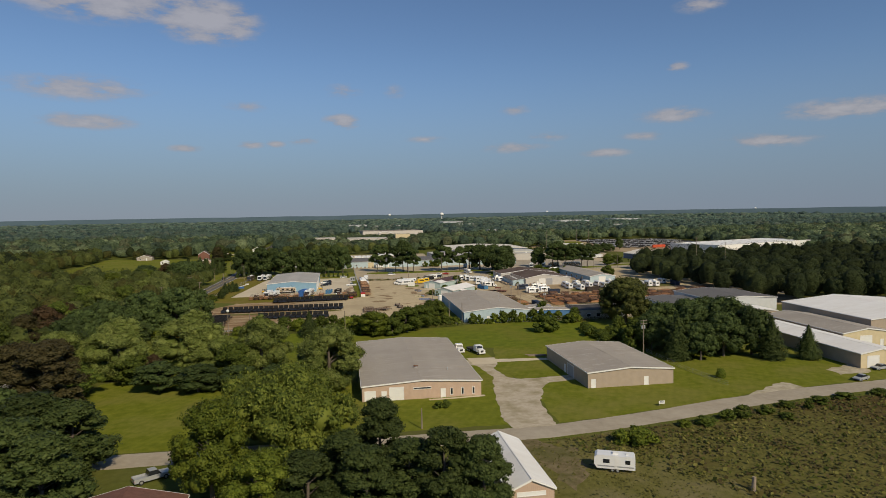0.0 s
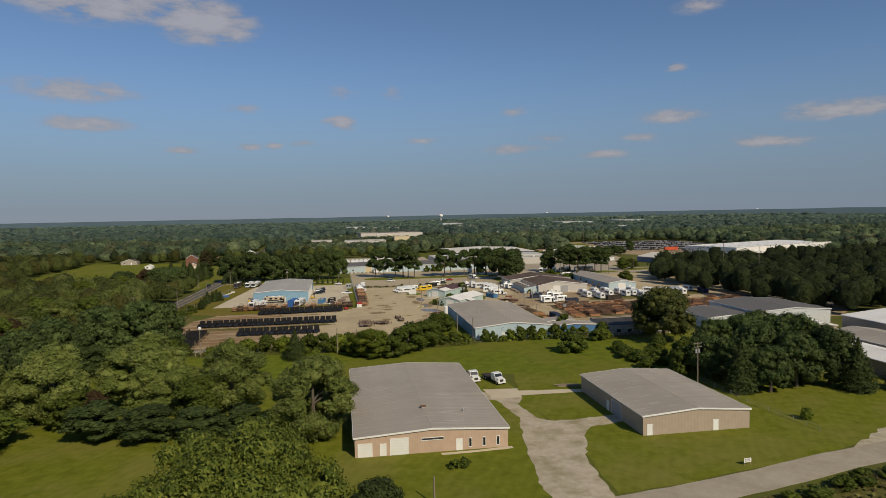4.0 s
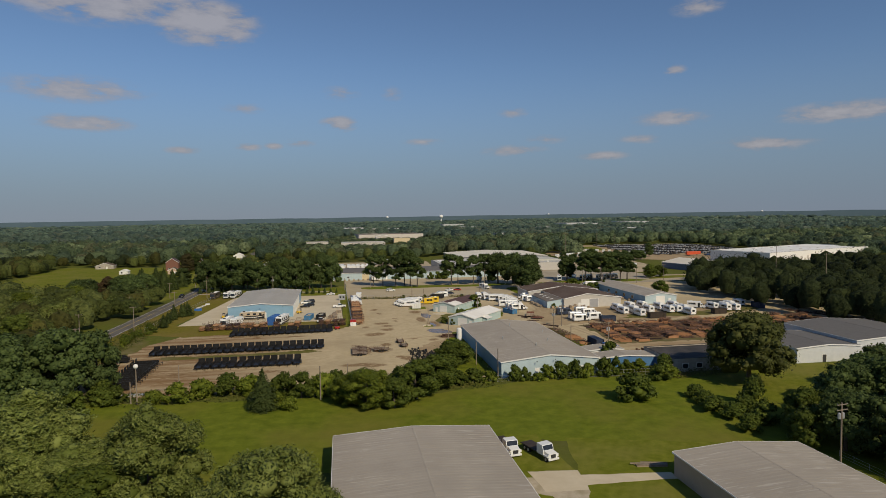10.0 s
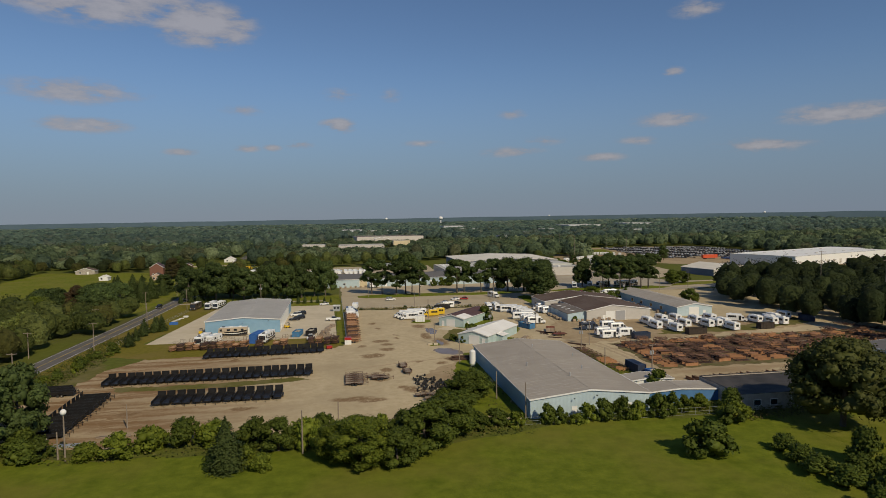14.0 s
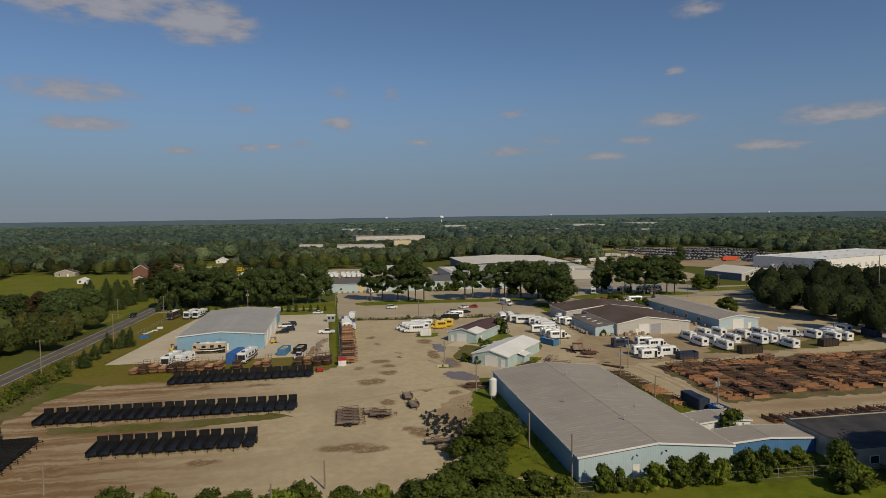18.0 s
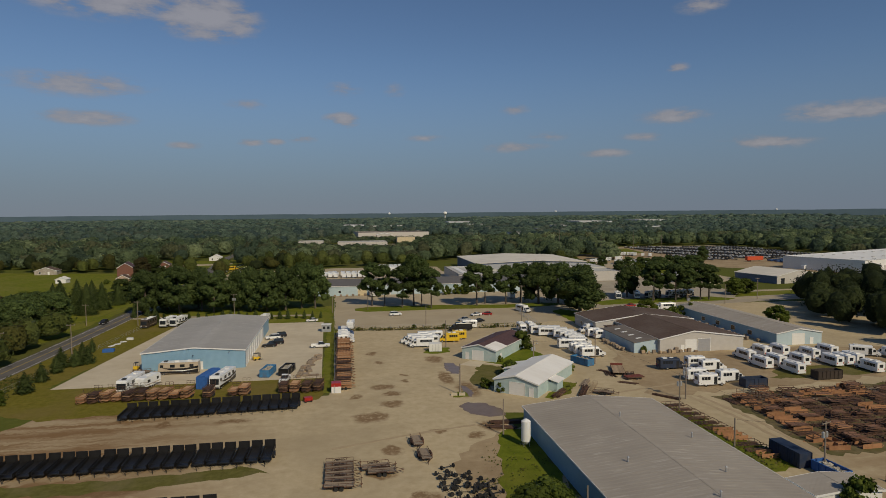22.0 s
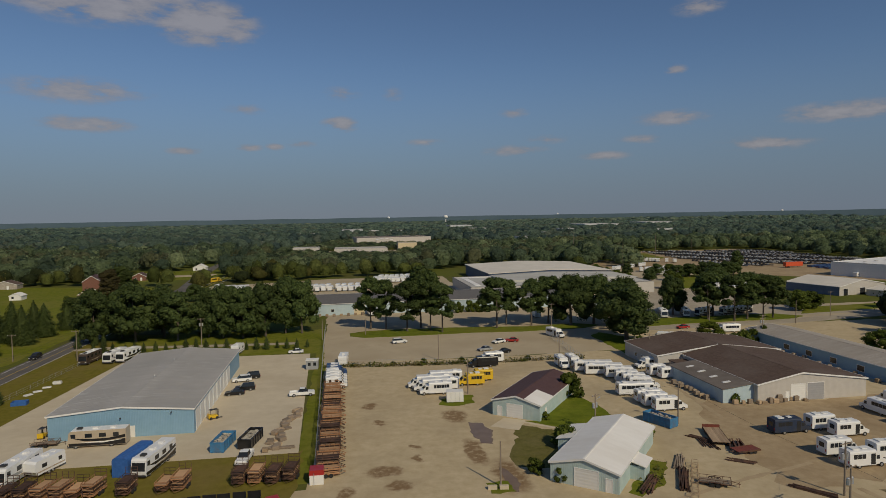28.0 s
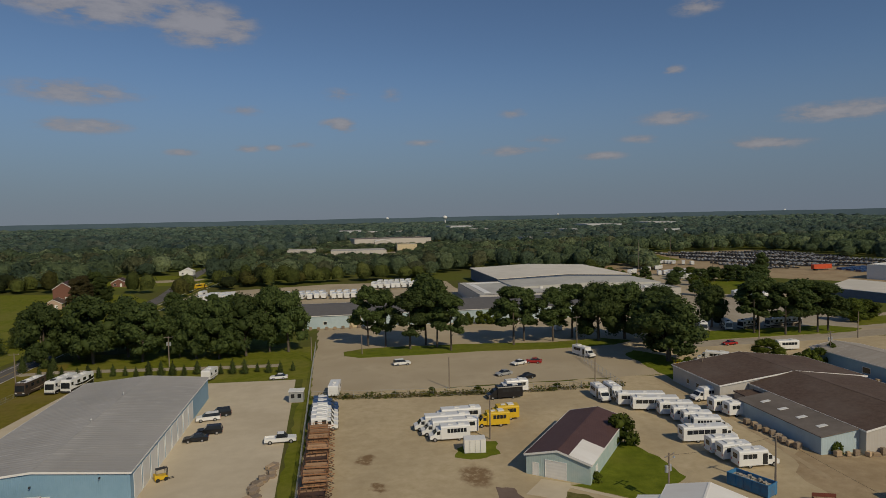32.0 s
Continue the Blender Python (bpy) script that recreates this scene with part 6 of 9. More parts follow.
# the line of buses beside the maroon-roofed shed
for x, y, r in ((76.2, 407.6, -92), (79.6, 408.0, -90)):
    bus(7.2, "car_white", "white shuttle bus facing the yard", pose(x, y, 0, 0, 0, r))
for x, y, L in ((83.6, 401.2, 12.0), (85.0, 397.6, 11.6), (87.4, 393.6, 8.8), (87.6, 389.8, 7.4), (88.0, 386.6, 7.4), (88.0, 383.4, 7.2)):
    bus(L, "car_white", WHITE + ", nose to the works", pose(x, y, 0, 0, 0, -12), windows=6)
bus(10.4, "car_white", "long white shuttle bus with a folding door", pose(84.6, 379.0, 0, 0, 0, -4), windows=6)
for x, y in ((84.6, 373.2), (84.8, 370.2), (85.6, 367.0)):
    bus(7.2, "car_white", WHITE + ", short body", pose(x, y, 0, 0, 0, -2), windows=4)
bus(6.6, "car_white", "white shuttle bus beside the grass", pose(98.2, 401.6, 0, 0, 0, 184), windows=4)
for x, y in ((99.2, 394.0), (100.6, 390.8)):
    bus(6.4, "car_white", "white shuttle bus backed to the works", pose(x - 1.5, y, 0, 0, 0, 2), windows=3)
# buses in the far yard
bus(7.6, "navy", "dark blue shuttle bus on the gravel", pose(100.6, 349.8, 0, 0, 0, 0), windows=5)
for x, y in ((108.6, 350.4), (110.2, 346.2), (101.6, 338.6), (108.6, 335.8), (101.4, 333.4)):
    bus(7.0, "car_white", WHITE + ", short body", pose(x, y, 0, 0, 0, 0), windows=4)
for k, (x, y) in enumerate(((126.4, 352.7), (125.1, 343.8), (130.5, 345.7), (129.3, 337.3), (137.1, 345.0), (139.8, 356.5), (134.0, 356.5), (145.1, 351.1), (145.0, 342.6), (148.6, 342.9), (152.2, 343.7),
                            (150.1, 335.0), (152.9, 353.6), (167.6, 346.5), (170.6, 341.8), (174.4, 341.2), (173.0, 346.0), (177.0, 349.0), (184.5, 352.8))):
    a = 122
    bus(7.4, "car_white", "white shuttle bus in a slanted row, rear to the yard", pose(x + 3.7 * math.cos(radians(a - 30)), y + 3.7 * math.sin(radians(a - 30)), 0, 0, 0, a - 30), windows=4)
bus(7.6, "car_white", "white shuttle bus parked across the others", pose(162.4, 353.4, 0, 0, 0, -35), windows=5)
bus(8.6, "car_white", WHITE + ", standing by the street", pose(148.8, 442.4, 0, 0, 0, 175), windows=5)
bus(8.0, "car_white", WHITE + ", by the works", pose(120.6, 434.0, 0, 0, 0, 140), windows=4)
bus(7.6, "car_white", "white shuttle bus at the edge of the lot", pose(88.6, 448.5, 0, 0, 0, -70))

# stacked row of cut-away buses behind the fence
for k in range(6):
    bus(5.2, "car_white" if k < 4 else "car_blue", "unfinished white cutaway bus by the fence" if k < 4 else "unfinished blue cutaway bus by the fence", pose(15.0, 399.6 + 2.75 * k, 0, 0, 0, 4), windows=2, group="cutaway buses by the fence")

# cars
car("pickup", "car_white", "white pickup truck on the concrete pad", pose(7.0, 394.4, 0, 0, 0, 2))
car("pickup", "car_white", "white pickup truck parked on the grass", pose(-0.4, 355.6, 0, 0, 0, 264))
car("suv", "car_white", "white estate car beside the blue shed", pose(-9.2, 410.7, 0, 0, 0, 190))
car("suv", "car_black", "black off-roader beside the blue shed", pose(-7.2, 402.2, 0, 0, 0, 185))
car("car", "car_black", "black saloon beside the blue shed", pose(-9.0, 398.4, 0, 0, 0, 186))
car("suv", "car_black", "dark estate car behind the white one", pose(-7.4, 413.4, 0, 0, 0, 190))
for x, y, r, p, l in ((35.2, 450.0, 8, "car_white", "white van in the parking lot"), (67.2, 442.8, 205, "car_white", "white saloon in the parking lot"), (60.2, 432.6, 200, "car_grey", "silver saloon in the parking lot"),
                      (65.0, 428.0, 200, "car_black", "dark saloon in the parking lot"), (71.8, 443.8, 160, "car_red", "red saloon in the parking lot")):
    car("car" if "saloon" in l else "suv", p, l, pose(x, y, 0, 0, 0, r))
car("car", "car_red", "red saloon on the street", pose(138.0, 452.4, 0, 0, 0, 185))
car("car", "car_grey", "silver saloon beside the side road", pose(129.5, 153.6, 0, 0, 0, 200))
car("car", "car_grey", "grey saloon parked at the tan hall", pose(142.5, 161.6, 0, 0, 0, 190))
car("car", "car_white", "white saloon at the tan hall", pose(150.0, 162.5, 0, 0, 0, 280))
car("pickup", "car_grey", "silver pickup truck beside the house", pose(-28.8, 125.0, 0, 0, 0, 32))
car("suv", "car_white", "white car on the road", pose(-71.4, 480.0, 0.05, 0, 0, 92))
car("suv", "car_black", "dark car on the road", pose(-76.6, 452.0, 0.05, 0, 0, 268))
car("car", "car_white", "white saloon at the back of the concrete pad", pose(2.2, 442.2, 0, 0, 0, 180))
semi("old white flatbed truck on the grass", pose(37.4, 207.6, 0, 0, 0, -82))
semi("white truck with a dark flat bed on the grass", pose(42.6, 204.4, 0, 0, 0, -72))

# motorhomes and campers round the blue shed
motorhome(10.2, "tan motorhome with black and cream swirling stripes", pose(-28.8, 369.0, 0, 0, 0, 180), paint="swirl_tan", swirl="car_black")
motorhome(9.8, "white motorhome with grey stripes on the grass", pose(-36.6, 355.4, 0, 0, 0, 262), swirl="car_grey")
camper(6.4, "white camper trailer with a swept stripe", pose(-33.2, 357.2, 0, 0, 0, 250))
motorhome(10.4, "white and black motorhome with swept stripes", pose(-15.4, 356.0, 0, 0, 0, 258), swirl="car_black")
motorhome(8.6, "dark brown motorhome at the back of the pad", pose(-57.8, 443.5, 0, 0, 0, 262), paint="swirl_brown")
motorhome(9.6, "black and white motorhome at the back of the pad", pose(-51.0, 444.0, 0, 0, 0, 260), swirl="car_black")
motorhome(9.6, "white motorhome with black sweeps behind the shed", pose(-47.4, 444.4, 0, 0, 0, 258), swirl="car_black")
for x, y, r in ((143.6, 477, 250), (153, 477, 250), (160.8, 476, 200), (172, 476, 190), (178, 477, 185)):
    motorhome(8.6, "motorhome parked beyond the grass island", pose(x, y, 0, 0, 0, r), swirl="swirl_brown")
camper(6.6, "white camper with a grey roof standing in rough grass", pose(47.0, 114.4, 0, 0, 0, 156), h=2.8, swirl="car_grey")
camper(5.6, "white camper trailer behind the blue shed", pose(-15.9, 446.5, 0, 0, 0, 80))
camper(6.5, "white camper trailer at the lot's corner", pose(16.8, 424.6, 0, 0, 0, 84))

# covered motorhome under a tarpaulin
ob = thing("covered_motorhome", "motorhome wrapped in a blue tarpaulin", "motorhome", pose(-18.8, 356.2, 0, 0, 0, 258))
bm = xprism(shell(1.35, 0.05, 3.3, 0.5), -4.2, 4.2)
bmesh.ops.subdivide_edges(bm, edges=bm.edges[:], cuts=3, use_grid_fill=True)
for v in bm.verts:
    v.co += Vector((0, noise.noise(v.co * 1.3), noise.noise(v.co * 0.9 + Vector((5, 0, 0))))) * 0.09
part("tarpaulin", bm, M["tarp_blue"], ob)
for x in (-2.6, 0, 2.6):
    part("rope", boxes((x - 0.03, -1.42, 0.4, x + 0.03, -1.36, 3.0), (x - 0.03, 1.36, 0.4, x + 0.03, 1.42, 3.0)), M["trim_white"], ob)

# skips and containers
dumpster(6.4, 2.4, 1.9, "bin_blue", "blue skip heaped with rubbish on the pad", pose(-5.4, 363.4, 0, 0, 0, 80))
dumpster(6.6, 2.4, 1.9, "car_black", "black skip full of rubbish on the pad", pose(-0.6, 364.2, 0, 0, 0, 78))
dumpster(6.4, 2.4, 1.9, "bin_blue", "blue skip by the white-roofed shed", pose(79.2, 359.0, 0, 0, 0, 115))
dumpster(5.8, 2.4, 2.1, "navy", "navy skip beside the buses", pose(111.0, 330.6, 0, 0, 0, 0), load=False)
dumpster(7.0, 2.4, 2.2, "bin_brown", "dark brown skip in the gravel yard", pose(133.2, 333.6, 0, 0, 0, 2), load=False)
dumpster(5.6, 2.4, 2.2, "bin_brown", "dark brown skip before the far buses", pose(162.8, 337.2, 0, 0, 0, 2), load=False)
dumpster(6.0, 2.4, 2.4, "navy", "navy container at the yard's end", pose(188.5, 348, 0, 0, 0, 90), load=False)


def container(at, label):
    ob = thing("shipping_container", label, "container", at)
    part("box", boxes((-3.6, -1.2, 0.12, 3.6, 1.2, 2.55)), M["navy"], ob)
    for k in range(14):
        x = -3.4 + 0.523 * k
        for y0, y1 in ((-1.25, -1.2), (1.2, 1.25)):
            part("rib", boxes((x - 0.09, y0, 0.2, x + 0.09, y1, 2.45)), M["navy"], ob)
    part("skid", boxes((-3.6, -1.1, 0, 3.6, -0.9, 0.12), (-3.6, 0.9, 0, 3.6, 1.1, 0.12)), M["dark_metal"], ob)


container(pose(88.6, 289.4, 0, 0, 0, 92), "dark blue container beside the yard track")
dumpster(5.4, 2.3, 1.7, "tarp_blue", "bright blue skip behind the container", pose(90.6, 282.6, 0, 0, 0, 96))

# ---- utility trailers ----
M["black_paint"] = material("black_paint", (0.010, 0.010, 0.011), (0.022, 0.021, 0.021), 1.0, 0.42, spec=0.4, vary=0.2)
M["primer"] = material("primer", (0.293, 0.145, 0.070), (0.405, 0.216, 0.111), 1.2, 0.85, c=(0.216, 0.097, 0.048), c_scale=0.6, vary=0.25)
M["raw_steel"] = material("raw_steel", (0.048, 0.029, 0.022), (0.105, 0.060, 0.043), 1.5, 0.8, c=(0.19, 0.095, 0.052), c_scale=0.5, vary=0.35)
M["plank"] = material("plank", (0.40, 0.24, 0.13), (0.52, 0.33, 0.19), 1.5, 0.85, vary=0.25, stretch=(0.3, 2, 1))
M["rust_plank"] = material("rust_plank", (0.135, 0.070, 0.045), (0.26, 0.140, 0.085), 1.5, 0.85, c=(0.09, 0.048, 0.033), c_scale=0.5, vary=0.35, stretch=(0.3, 2, 1))
M["grey_wood"] = material("grey_wood", (0.22, 0.17, 0.125), (0.30, 0.24, 0.18), 2.0, 0.9, vary=0.2)


def lattice(xs, zs, y, deep, fill):
    """One welded frame of bars between the given lines; fill closes it with sheet."""
    bm = bmesh.new()
    grid = [[bm.verts.new((x, y, zz)) for x in xs] for zz in zs]
    faces = []
    for i in range(len(zs) - 1):
        for j in range(len(xs) - 1):
            if fill or i % 2 == 0 or j % 2 == 0:
                faces.append(bm.faces.new((grid[i][j], grid[i][j + 1], grid[i + 1][j + 1], grid[i + 1][j])))
    for v in [v for v in bm.verts if not v.link_faces]:
        bm.verts.remove(v)
    got = bmesh.ops.extrude_face_region(bm, geom=faces)
    for v in got["geom"]:
        if isinstance(v, bmesh.types.BMVert):
            v.co.y += deep
    bmesh.ops.recalc_face_normals(bm, faces=bm.faces[:])
    return bm


def trailer(paint, deck, length=5.0, sides=0.45, wheels=True, gate=1.5, fill=True, label="", group=""):
    """A flat utility trailer: tongue to -y, ramp gate standing at the +y end."""
    ob = thing("utility_trailer", label, "trailer", None, group)
    w, L = 0.95, length
    z = 0.55 if wheels else 0.0
    P = M[paint]
    bm = boxes((-w, -L / 2, z, -w + 0.08, L / 2, z + 0.12), (w - 0.08, -L / 2, z, w, L / 2, z + 0.12))
    for k in range(6):
        y = -L / 2 + 0.04 + (L - 0.08) * k / 5
        box(bm, -w + 0.08, y - 0.04, z, w - 0.08, y + 0.04, z + 0.1)
    if not wheels:
        for s in (-1, 1):
            cyl(bm, (s * (w - 0.1), -L / 2, z + 0.06), (0, -L / 2 - 1.3, z + 0.06), 0.05, 0.05, 5)
    if wheels:
        part("frame", bm, P, ob)
    else:
        low = bm
    # planks with sunken joints between them
    n, prof = 6, []
    step = (2 * w - 0.2) / n
    for k in range(n):
        x = -w + 0.1 + step * k
        prof += [(x + 0.012, z + 0.145), (x + 0.02, z + 0.17), (x + step - 0.02, z + 0.17), (x + step - 0.012, z + 0.145)]
    bm = bmesh.new()
    prism(bm, prof + [(w - 0.1, z + 0.12), (-w + 0.1, z + 0.12)], -L / 2 + 0.02, L / 2 - 0.02)
    part("deck", bm, M[deck], ob)
    bm = bmesh.new() if wheels else low
    t = z + 0.12 + sides
    for s in (-1, 1):
        x = s * (w - 0.04)
        box(bm, x - 0.03, -L / 2, t - 0.06, x + 0.03, L / 2, t)
        if fill:
            box(bm, x - 0.012, -L / 2 + 0.03, z + 0.12, x + 0.012, L / 2 - 0.03, t - 0.06)
        for k in range(5):
            y = -L / 2 + 0.03 + (L - 0.06) * k / 4
            box(bm, x - 0.03, y - 0.03, z + 0.12, x + 0.03, y + 0.03, t - 0.06)
    box(bm, -w + 0.07, -L / 2, t - 0.06, w - 0.07, -L / 2 + 0.06, t)
    part("side_rail" if wheels else "frame", bm, P, ob)
    bm = bmesh.new()
    cyl(bm, (-w + 0.1, -L / 2, z + 0.06), (0, -L / 2 - 1.3, z + 0.06), 0.05, 0.05, 5)
    cyl(bm, (w - 0.1, -L / 2, z + 0.06), (0, -L / 2 - 1.3, z + 0.06), 0.05, 0.05, 5)
    cyl(bm, (0, -L / 2 - 1.1, 0.0), (0, -L / 2 - 1.1, max(z, 0.2) + 0.45), 0.045, 0.045, 5)
    if wheels:
        part("tongue", bm, P, ob)
    else:
        bm.free()
    if gate:
        zs = [z + 0.1, z + 0.16, z + gate * 0.5, z + gate * 0.5 + 0.06, z + gate - 0.06, z + gate]
        bm = lattice([-w, -w + 0.06, -0.03, 0.03, w - 0.06, w], zs, L / 2 + 0.03, 0.05, fill)
        part("ramp_gate", bm, P, ob)
    if wheels:
        for s in (-1, 1):
            bm = bmesh.new()
            x = s * (w + 0.16)
            prism(bm, [(-1.0, 0.62), (-0.75, 0.86), (0.75, 0.86), (1.0, 0.62), (0.92, 0.62), (0.7, 0.8), (-0.7, 0.8), (-0.92, 0.62)], x - 0.14, x + 0.14, "x")
            part("fender", bm, P, ob)
            for y in (-0.42, 0.42):
                bm = bmesh.new()
                cyl(bm, (x - 0.1, y, 0.34), (x + 0.1, y, 0.34), 0.34, 0.34, 12)
                wh = part("wheel", bm, M["tyre"], ob)
                bm = bmesh.new()
                cyl(bm, (x + s * 0.08, y, 0.34), (x + s * 0.12, y, 0.34), 0.19, 0.16, 10)
                if paint == "black_paint" and y < 0:
                    part("rim", bm, M["rim"], wh)
                else:
                    bm.free()
    return ob


rt = random.Random(31)
black = trailer("black_paint", "black_paint", 6.0, 0.62, gate=1.55, label="new black utility trailer with its ramp gate up", group="black trailers in rows")
black.matrix_world = pose(-4.9, 285.2, 0, 0, 0, 1)


def row(first, n, x0, dx, y0, dy=0.0, turn=0, jitter=0.12):
    for k in range(n):
        copy_thing(first, pose(x0 + dx * k + rt.uniform(-jitter, jitter), y0 + dy * k + rt.uniform(-jitter, jitter), 0, 0, 0, turn + rt.uniform(-2, 2)))


row(black, 12, -7.2, -2.27, 285.2, 0.03)
row(black, 24, 1.0, -2.21, 306.2, 0.0)
row(black, 17, 3.6, -2.13, 335.0, -0.08)
row(black, 12, -47.4, -0.05, 264.6, 2.45, 92)
row(black, 3, -57.5, -1.2, 296.5, 2.4, 92)

# stacks of unpainted trailers on the grass before the pad
def trailer_stack(tiers, label, length=3.7):
    """Trailers piled on the lowest one's wheels: tiers names the paint of each from below."""
    ob = thing("trailer_stack", label, "trailer stack", None, "trailer stacks on the grass")
    w, L = 0.98, length
    for k, (paint, deck) in enumerate(tiers):
        z = 0.5 + 0.74 * k
        s = 0.06 * (k % 2)
        bm = boxes((-w, -L / 2, z, -w + 0.1, L / 2, z + 0.14), (w - 0.1, -L / 2, z, w, L / 2, z + 0.14))
        for q in range(5):
            y = -L / 2 + 0.05 + (L - 0.1) * q / 4
            box(bm, -w + 0.1, y - 0.05, z, w - 0.1, y + 0.05, z + 0.12)
        for x in (-w + 0.03, w - 0.03):
            box(bm, x - 0.03, -L / 2 + s, z + 0.46, x + 0.03, L / 2 - s, z + 0.54)
            for q in range(5):
                y = -L / 2 + s + 0.04 + (L - 2 * s - 0.08) * q / 4
                box(bm, x - 0.03, y - 0.04, z + 0.14, x + 0.03, y + 0.04, z + 0.46)
        box(bm, -w + 0.06, -L / 2 + s, z + 0.40, w - 0.06, -L / 2 + s + 0.06, z + 0.54)
        part("frame", bm, M[paint], ob)
        part("deck", boxes((-w + 0.1, -L / 2 + 0.06, z + 0.13, w - 0.1, L / 2 - 0.06, z + 0.19)), M[deck], ob)
        bm = bmesh.new()
        for s in (-1, 1):
            cyl(bm, (s * (w - 0.1), -L / 2, z + 0.06), (0, -L / 2 - 1.0, z - 0.02), 0.05, 0.05, 5)
        part("tongue", bm, M[paint], ob)
    top = 0.5 + 0.74 * len(tiers)
    part("ramp_gate", lattice([-w, -w + 0.06, -0.03, 0.03, w - 0.06, w], [top - 0.5, top - 0.42, top + 0.1, top + 0.16, top + 0.6, top + 0.66], L / 2 + 0.02, 0.06, False), M["raw_steel"], ob)
    for s in (-1, 1):
        for y in (-0.42, 0.42):
            bm = bmesh.new()
            cyl(bm, (s * (w + 0.1) - 0.1, y, 0.34), (s * (w + 0.1) + 0.1, y, 0.34), 0.34, 0.34, 12)
            part("wheel", bm, M["tyre"], ob)
    return ob


OR, DK, MX = ("primer", "plank"), ("raw_steel", "raw_steel"), ("raw_steel", "plank")
kinds = [trailer_stack((OR, OR), "two rust-orange trailers piled on one another"), trailer_stack((DK, MX, DK), "three dark rusting trailers piled up"),
         trailer_stack((OR, MX, OR), "three orange and brown trailers piled up"), trailer_stack((DK, OR), "orange trailer piled on a dark one")]
spots = [(-44.0, 0), (-41.6, 1), (-39.0, 2), (-36.8, 0), (-34.2, 1), (-31.7, 1), (-29.0, 2), (-26.5, 2), (-24.3, 3), (-21.8, 2), (-17.0, 1), (-11.4, 3), (-9.0, 2), (-0.1, 1), (2.5, 2), (5.3, 1), (7.9, 1)]
seen = set()
for x, k in spots:
    m = pose(x + 0.3, 346.4 + rt.uniform(-0.4, 0.4), 0, 0, 0, -8 + rt.uniform(-4, 4))
    if k in seen:
        copy_thing(kinds[k], m)
    else:
        kinds[k].matrix_world = m
        seen.add(k)
orange = kinds[3]

# the field of rusting trailers
rusty = trailer("raw_steel", "raw_steel", 4.3, 0.55, wheels=False, gate=0, fill=False, label="rusting bare trailer frame laid in a row", group="rusting trailer frames")
rusty.matrix_world = pose(98.8, 320.6, 0, 0, 0, 2)
tan = trailer("primer", "rust_plank", 3.9, 0.75, wheels=False, gate=0, label="orange-primed trailer standing among rusting frames", group="rusting trailer frames")
tan.matrix_world = pose(101.4, 294.6, 0, 0, 0, 4)
gated = trailer("raw_steel", "grey_wood", 4.3, 0.4, wheels=False, gate=1.6, fill=False, label="rusting trailer frame with its ramp gate up", group="rusting trailer frames")
gated.matrix_world = pose(103.6, 322.6, 0, 0, 0, 2)
stacked = []
for c in range(16):
    x = 101.2 + 5.9 * c
    y = 322.5 + 0.12 * c + (2.5 if c % 4 == 1 else 0)
    while y > 293.4 + (4.5 if c > 11 else 0) - (1.5 if c < 2 else 0):
        k = rt.random()
        edge = y > 320 or y < 297 or c == 0
        kind = gated if y > 320 and c % 5 in (1, 2) else tan if k < (0.72 if edge else 0.14) else gated if k > 0.96 else rusty
        xx, yy = x + 0.06 * (y - 308) + rt.uniform(-0.5, 0.5), y + rt.uniform(-0.15, 0.15)
        copy_thing(kind, pose(xx, yy, 0, 0, 0, 90 + rt.uniform(-7, 7) + (180 if rt.random() < 0.3 else 0)))
        for tier in range(rt.choice((0, 0, 1, 1, 2))):
            stacked.append(pose(xx + rt.uniform(-0.9, 0.9), yy + rt.uniform(-0.25, 0.25), (0.80 if kind is rusty else 1.0) + 0.45 * tier, rt.uniform(-4, 4), rt.uniform(-3, 3), 90 + rt.uniform(-6, 6)))
        y -= 2.25 + (rt.random() < 0.07) * 1.4
# a row along the old workshop, and some by the warehouse
for k in range(12):
    copy_thing(rusty if k % 3 else tan, pose(98.5 + 2.6 * k, 277.6 + 0.12 * k, 0, 0, 0, rt.uniform(-6, 6)))
for k in range(11):
    copy_thing(tan if k in (0, 3, 4) else rusty, pose(86.3 - 0.18 * k, 291.4 + 2.9 * k, 0, 0, 0, 88 + rt.uniform(-6, 6)))
for k in range(10):
    copy_thing(rusty, pose(196.0 + 1.2 * k, 340 - 3.4 * k, 0, 0, 0, 60 + rt.uniform(-5, 5)))

# trailers stacked along the yard fence, tongues to the east
for k in range(19):
    copy_thing(kinds[rt.choice((0, 1, 2, 2, 3))], pose(14.2 + rt.uniform(-0.25, 0.25), 346.5 + 2.75 * k, 0, 0, 0, 90 + rt.uniform(-4, 4)))

# dark trailers standing loose on the gravel
dark = trailer("raw_steel", "grey_wood", 4.6, 0.5, wheels=True, gate=0, fill=False, label="dark steel trailer with a grey plank deck", group="loose trailers on the gravel")
dark.matrix_world = pose(27.9, 301.6, 0, 0, 0, 4)
copy_thing(dark, pose(27.3, 308.2, 0, 0, 0, 2))
for k in range(5):
    copy_thing(dark, pose(13.4, 291.6 + 2.1 * k, 0, 0, 0, 88 + rt.uniform(-4, 4)))
copy_thing(dark, pose(19.2, 297.8, 0, 0, 0, 95))
copy_thing(dark, pose(20.2, 295.8, 0, 0, 0, 88))
copy_thing(dark, pose(29.6, 278.0, 0, 0, 0, 92))
copy_thing(dark, pose(73.4, 331.2, 0, 0, 0, 60))
copy_thing(dark, pose(31.5, 274.5, 0, 0, 0, 80))


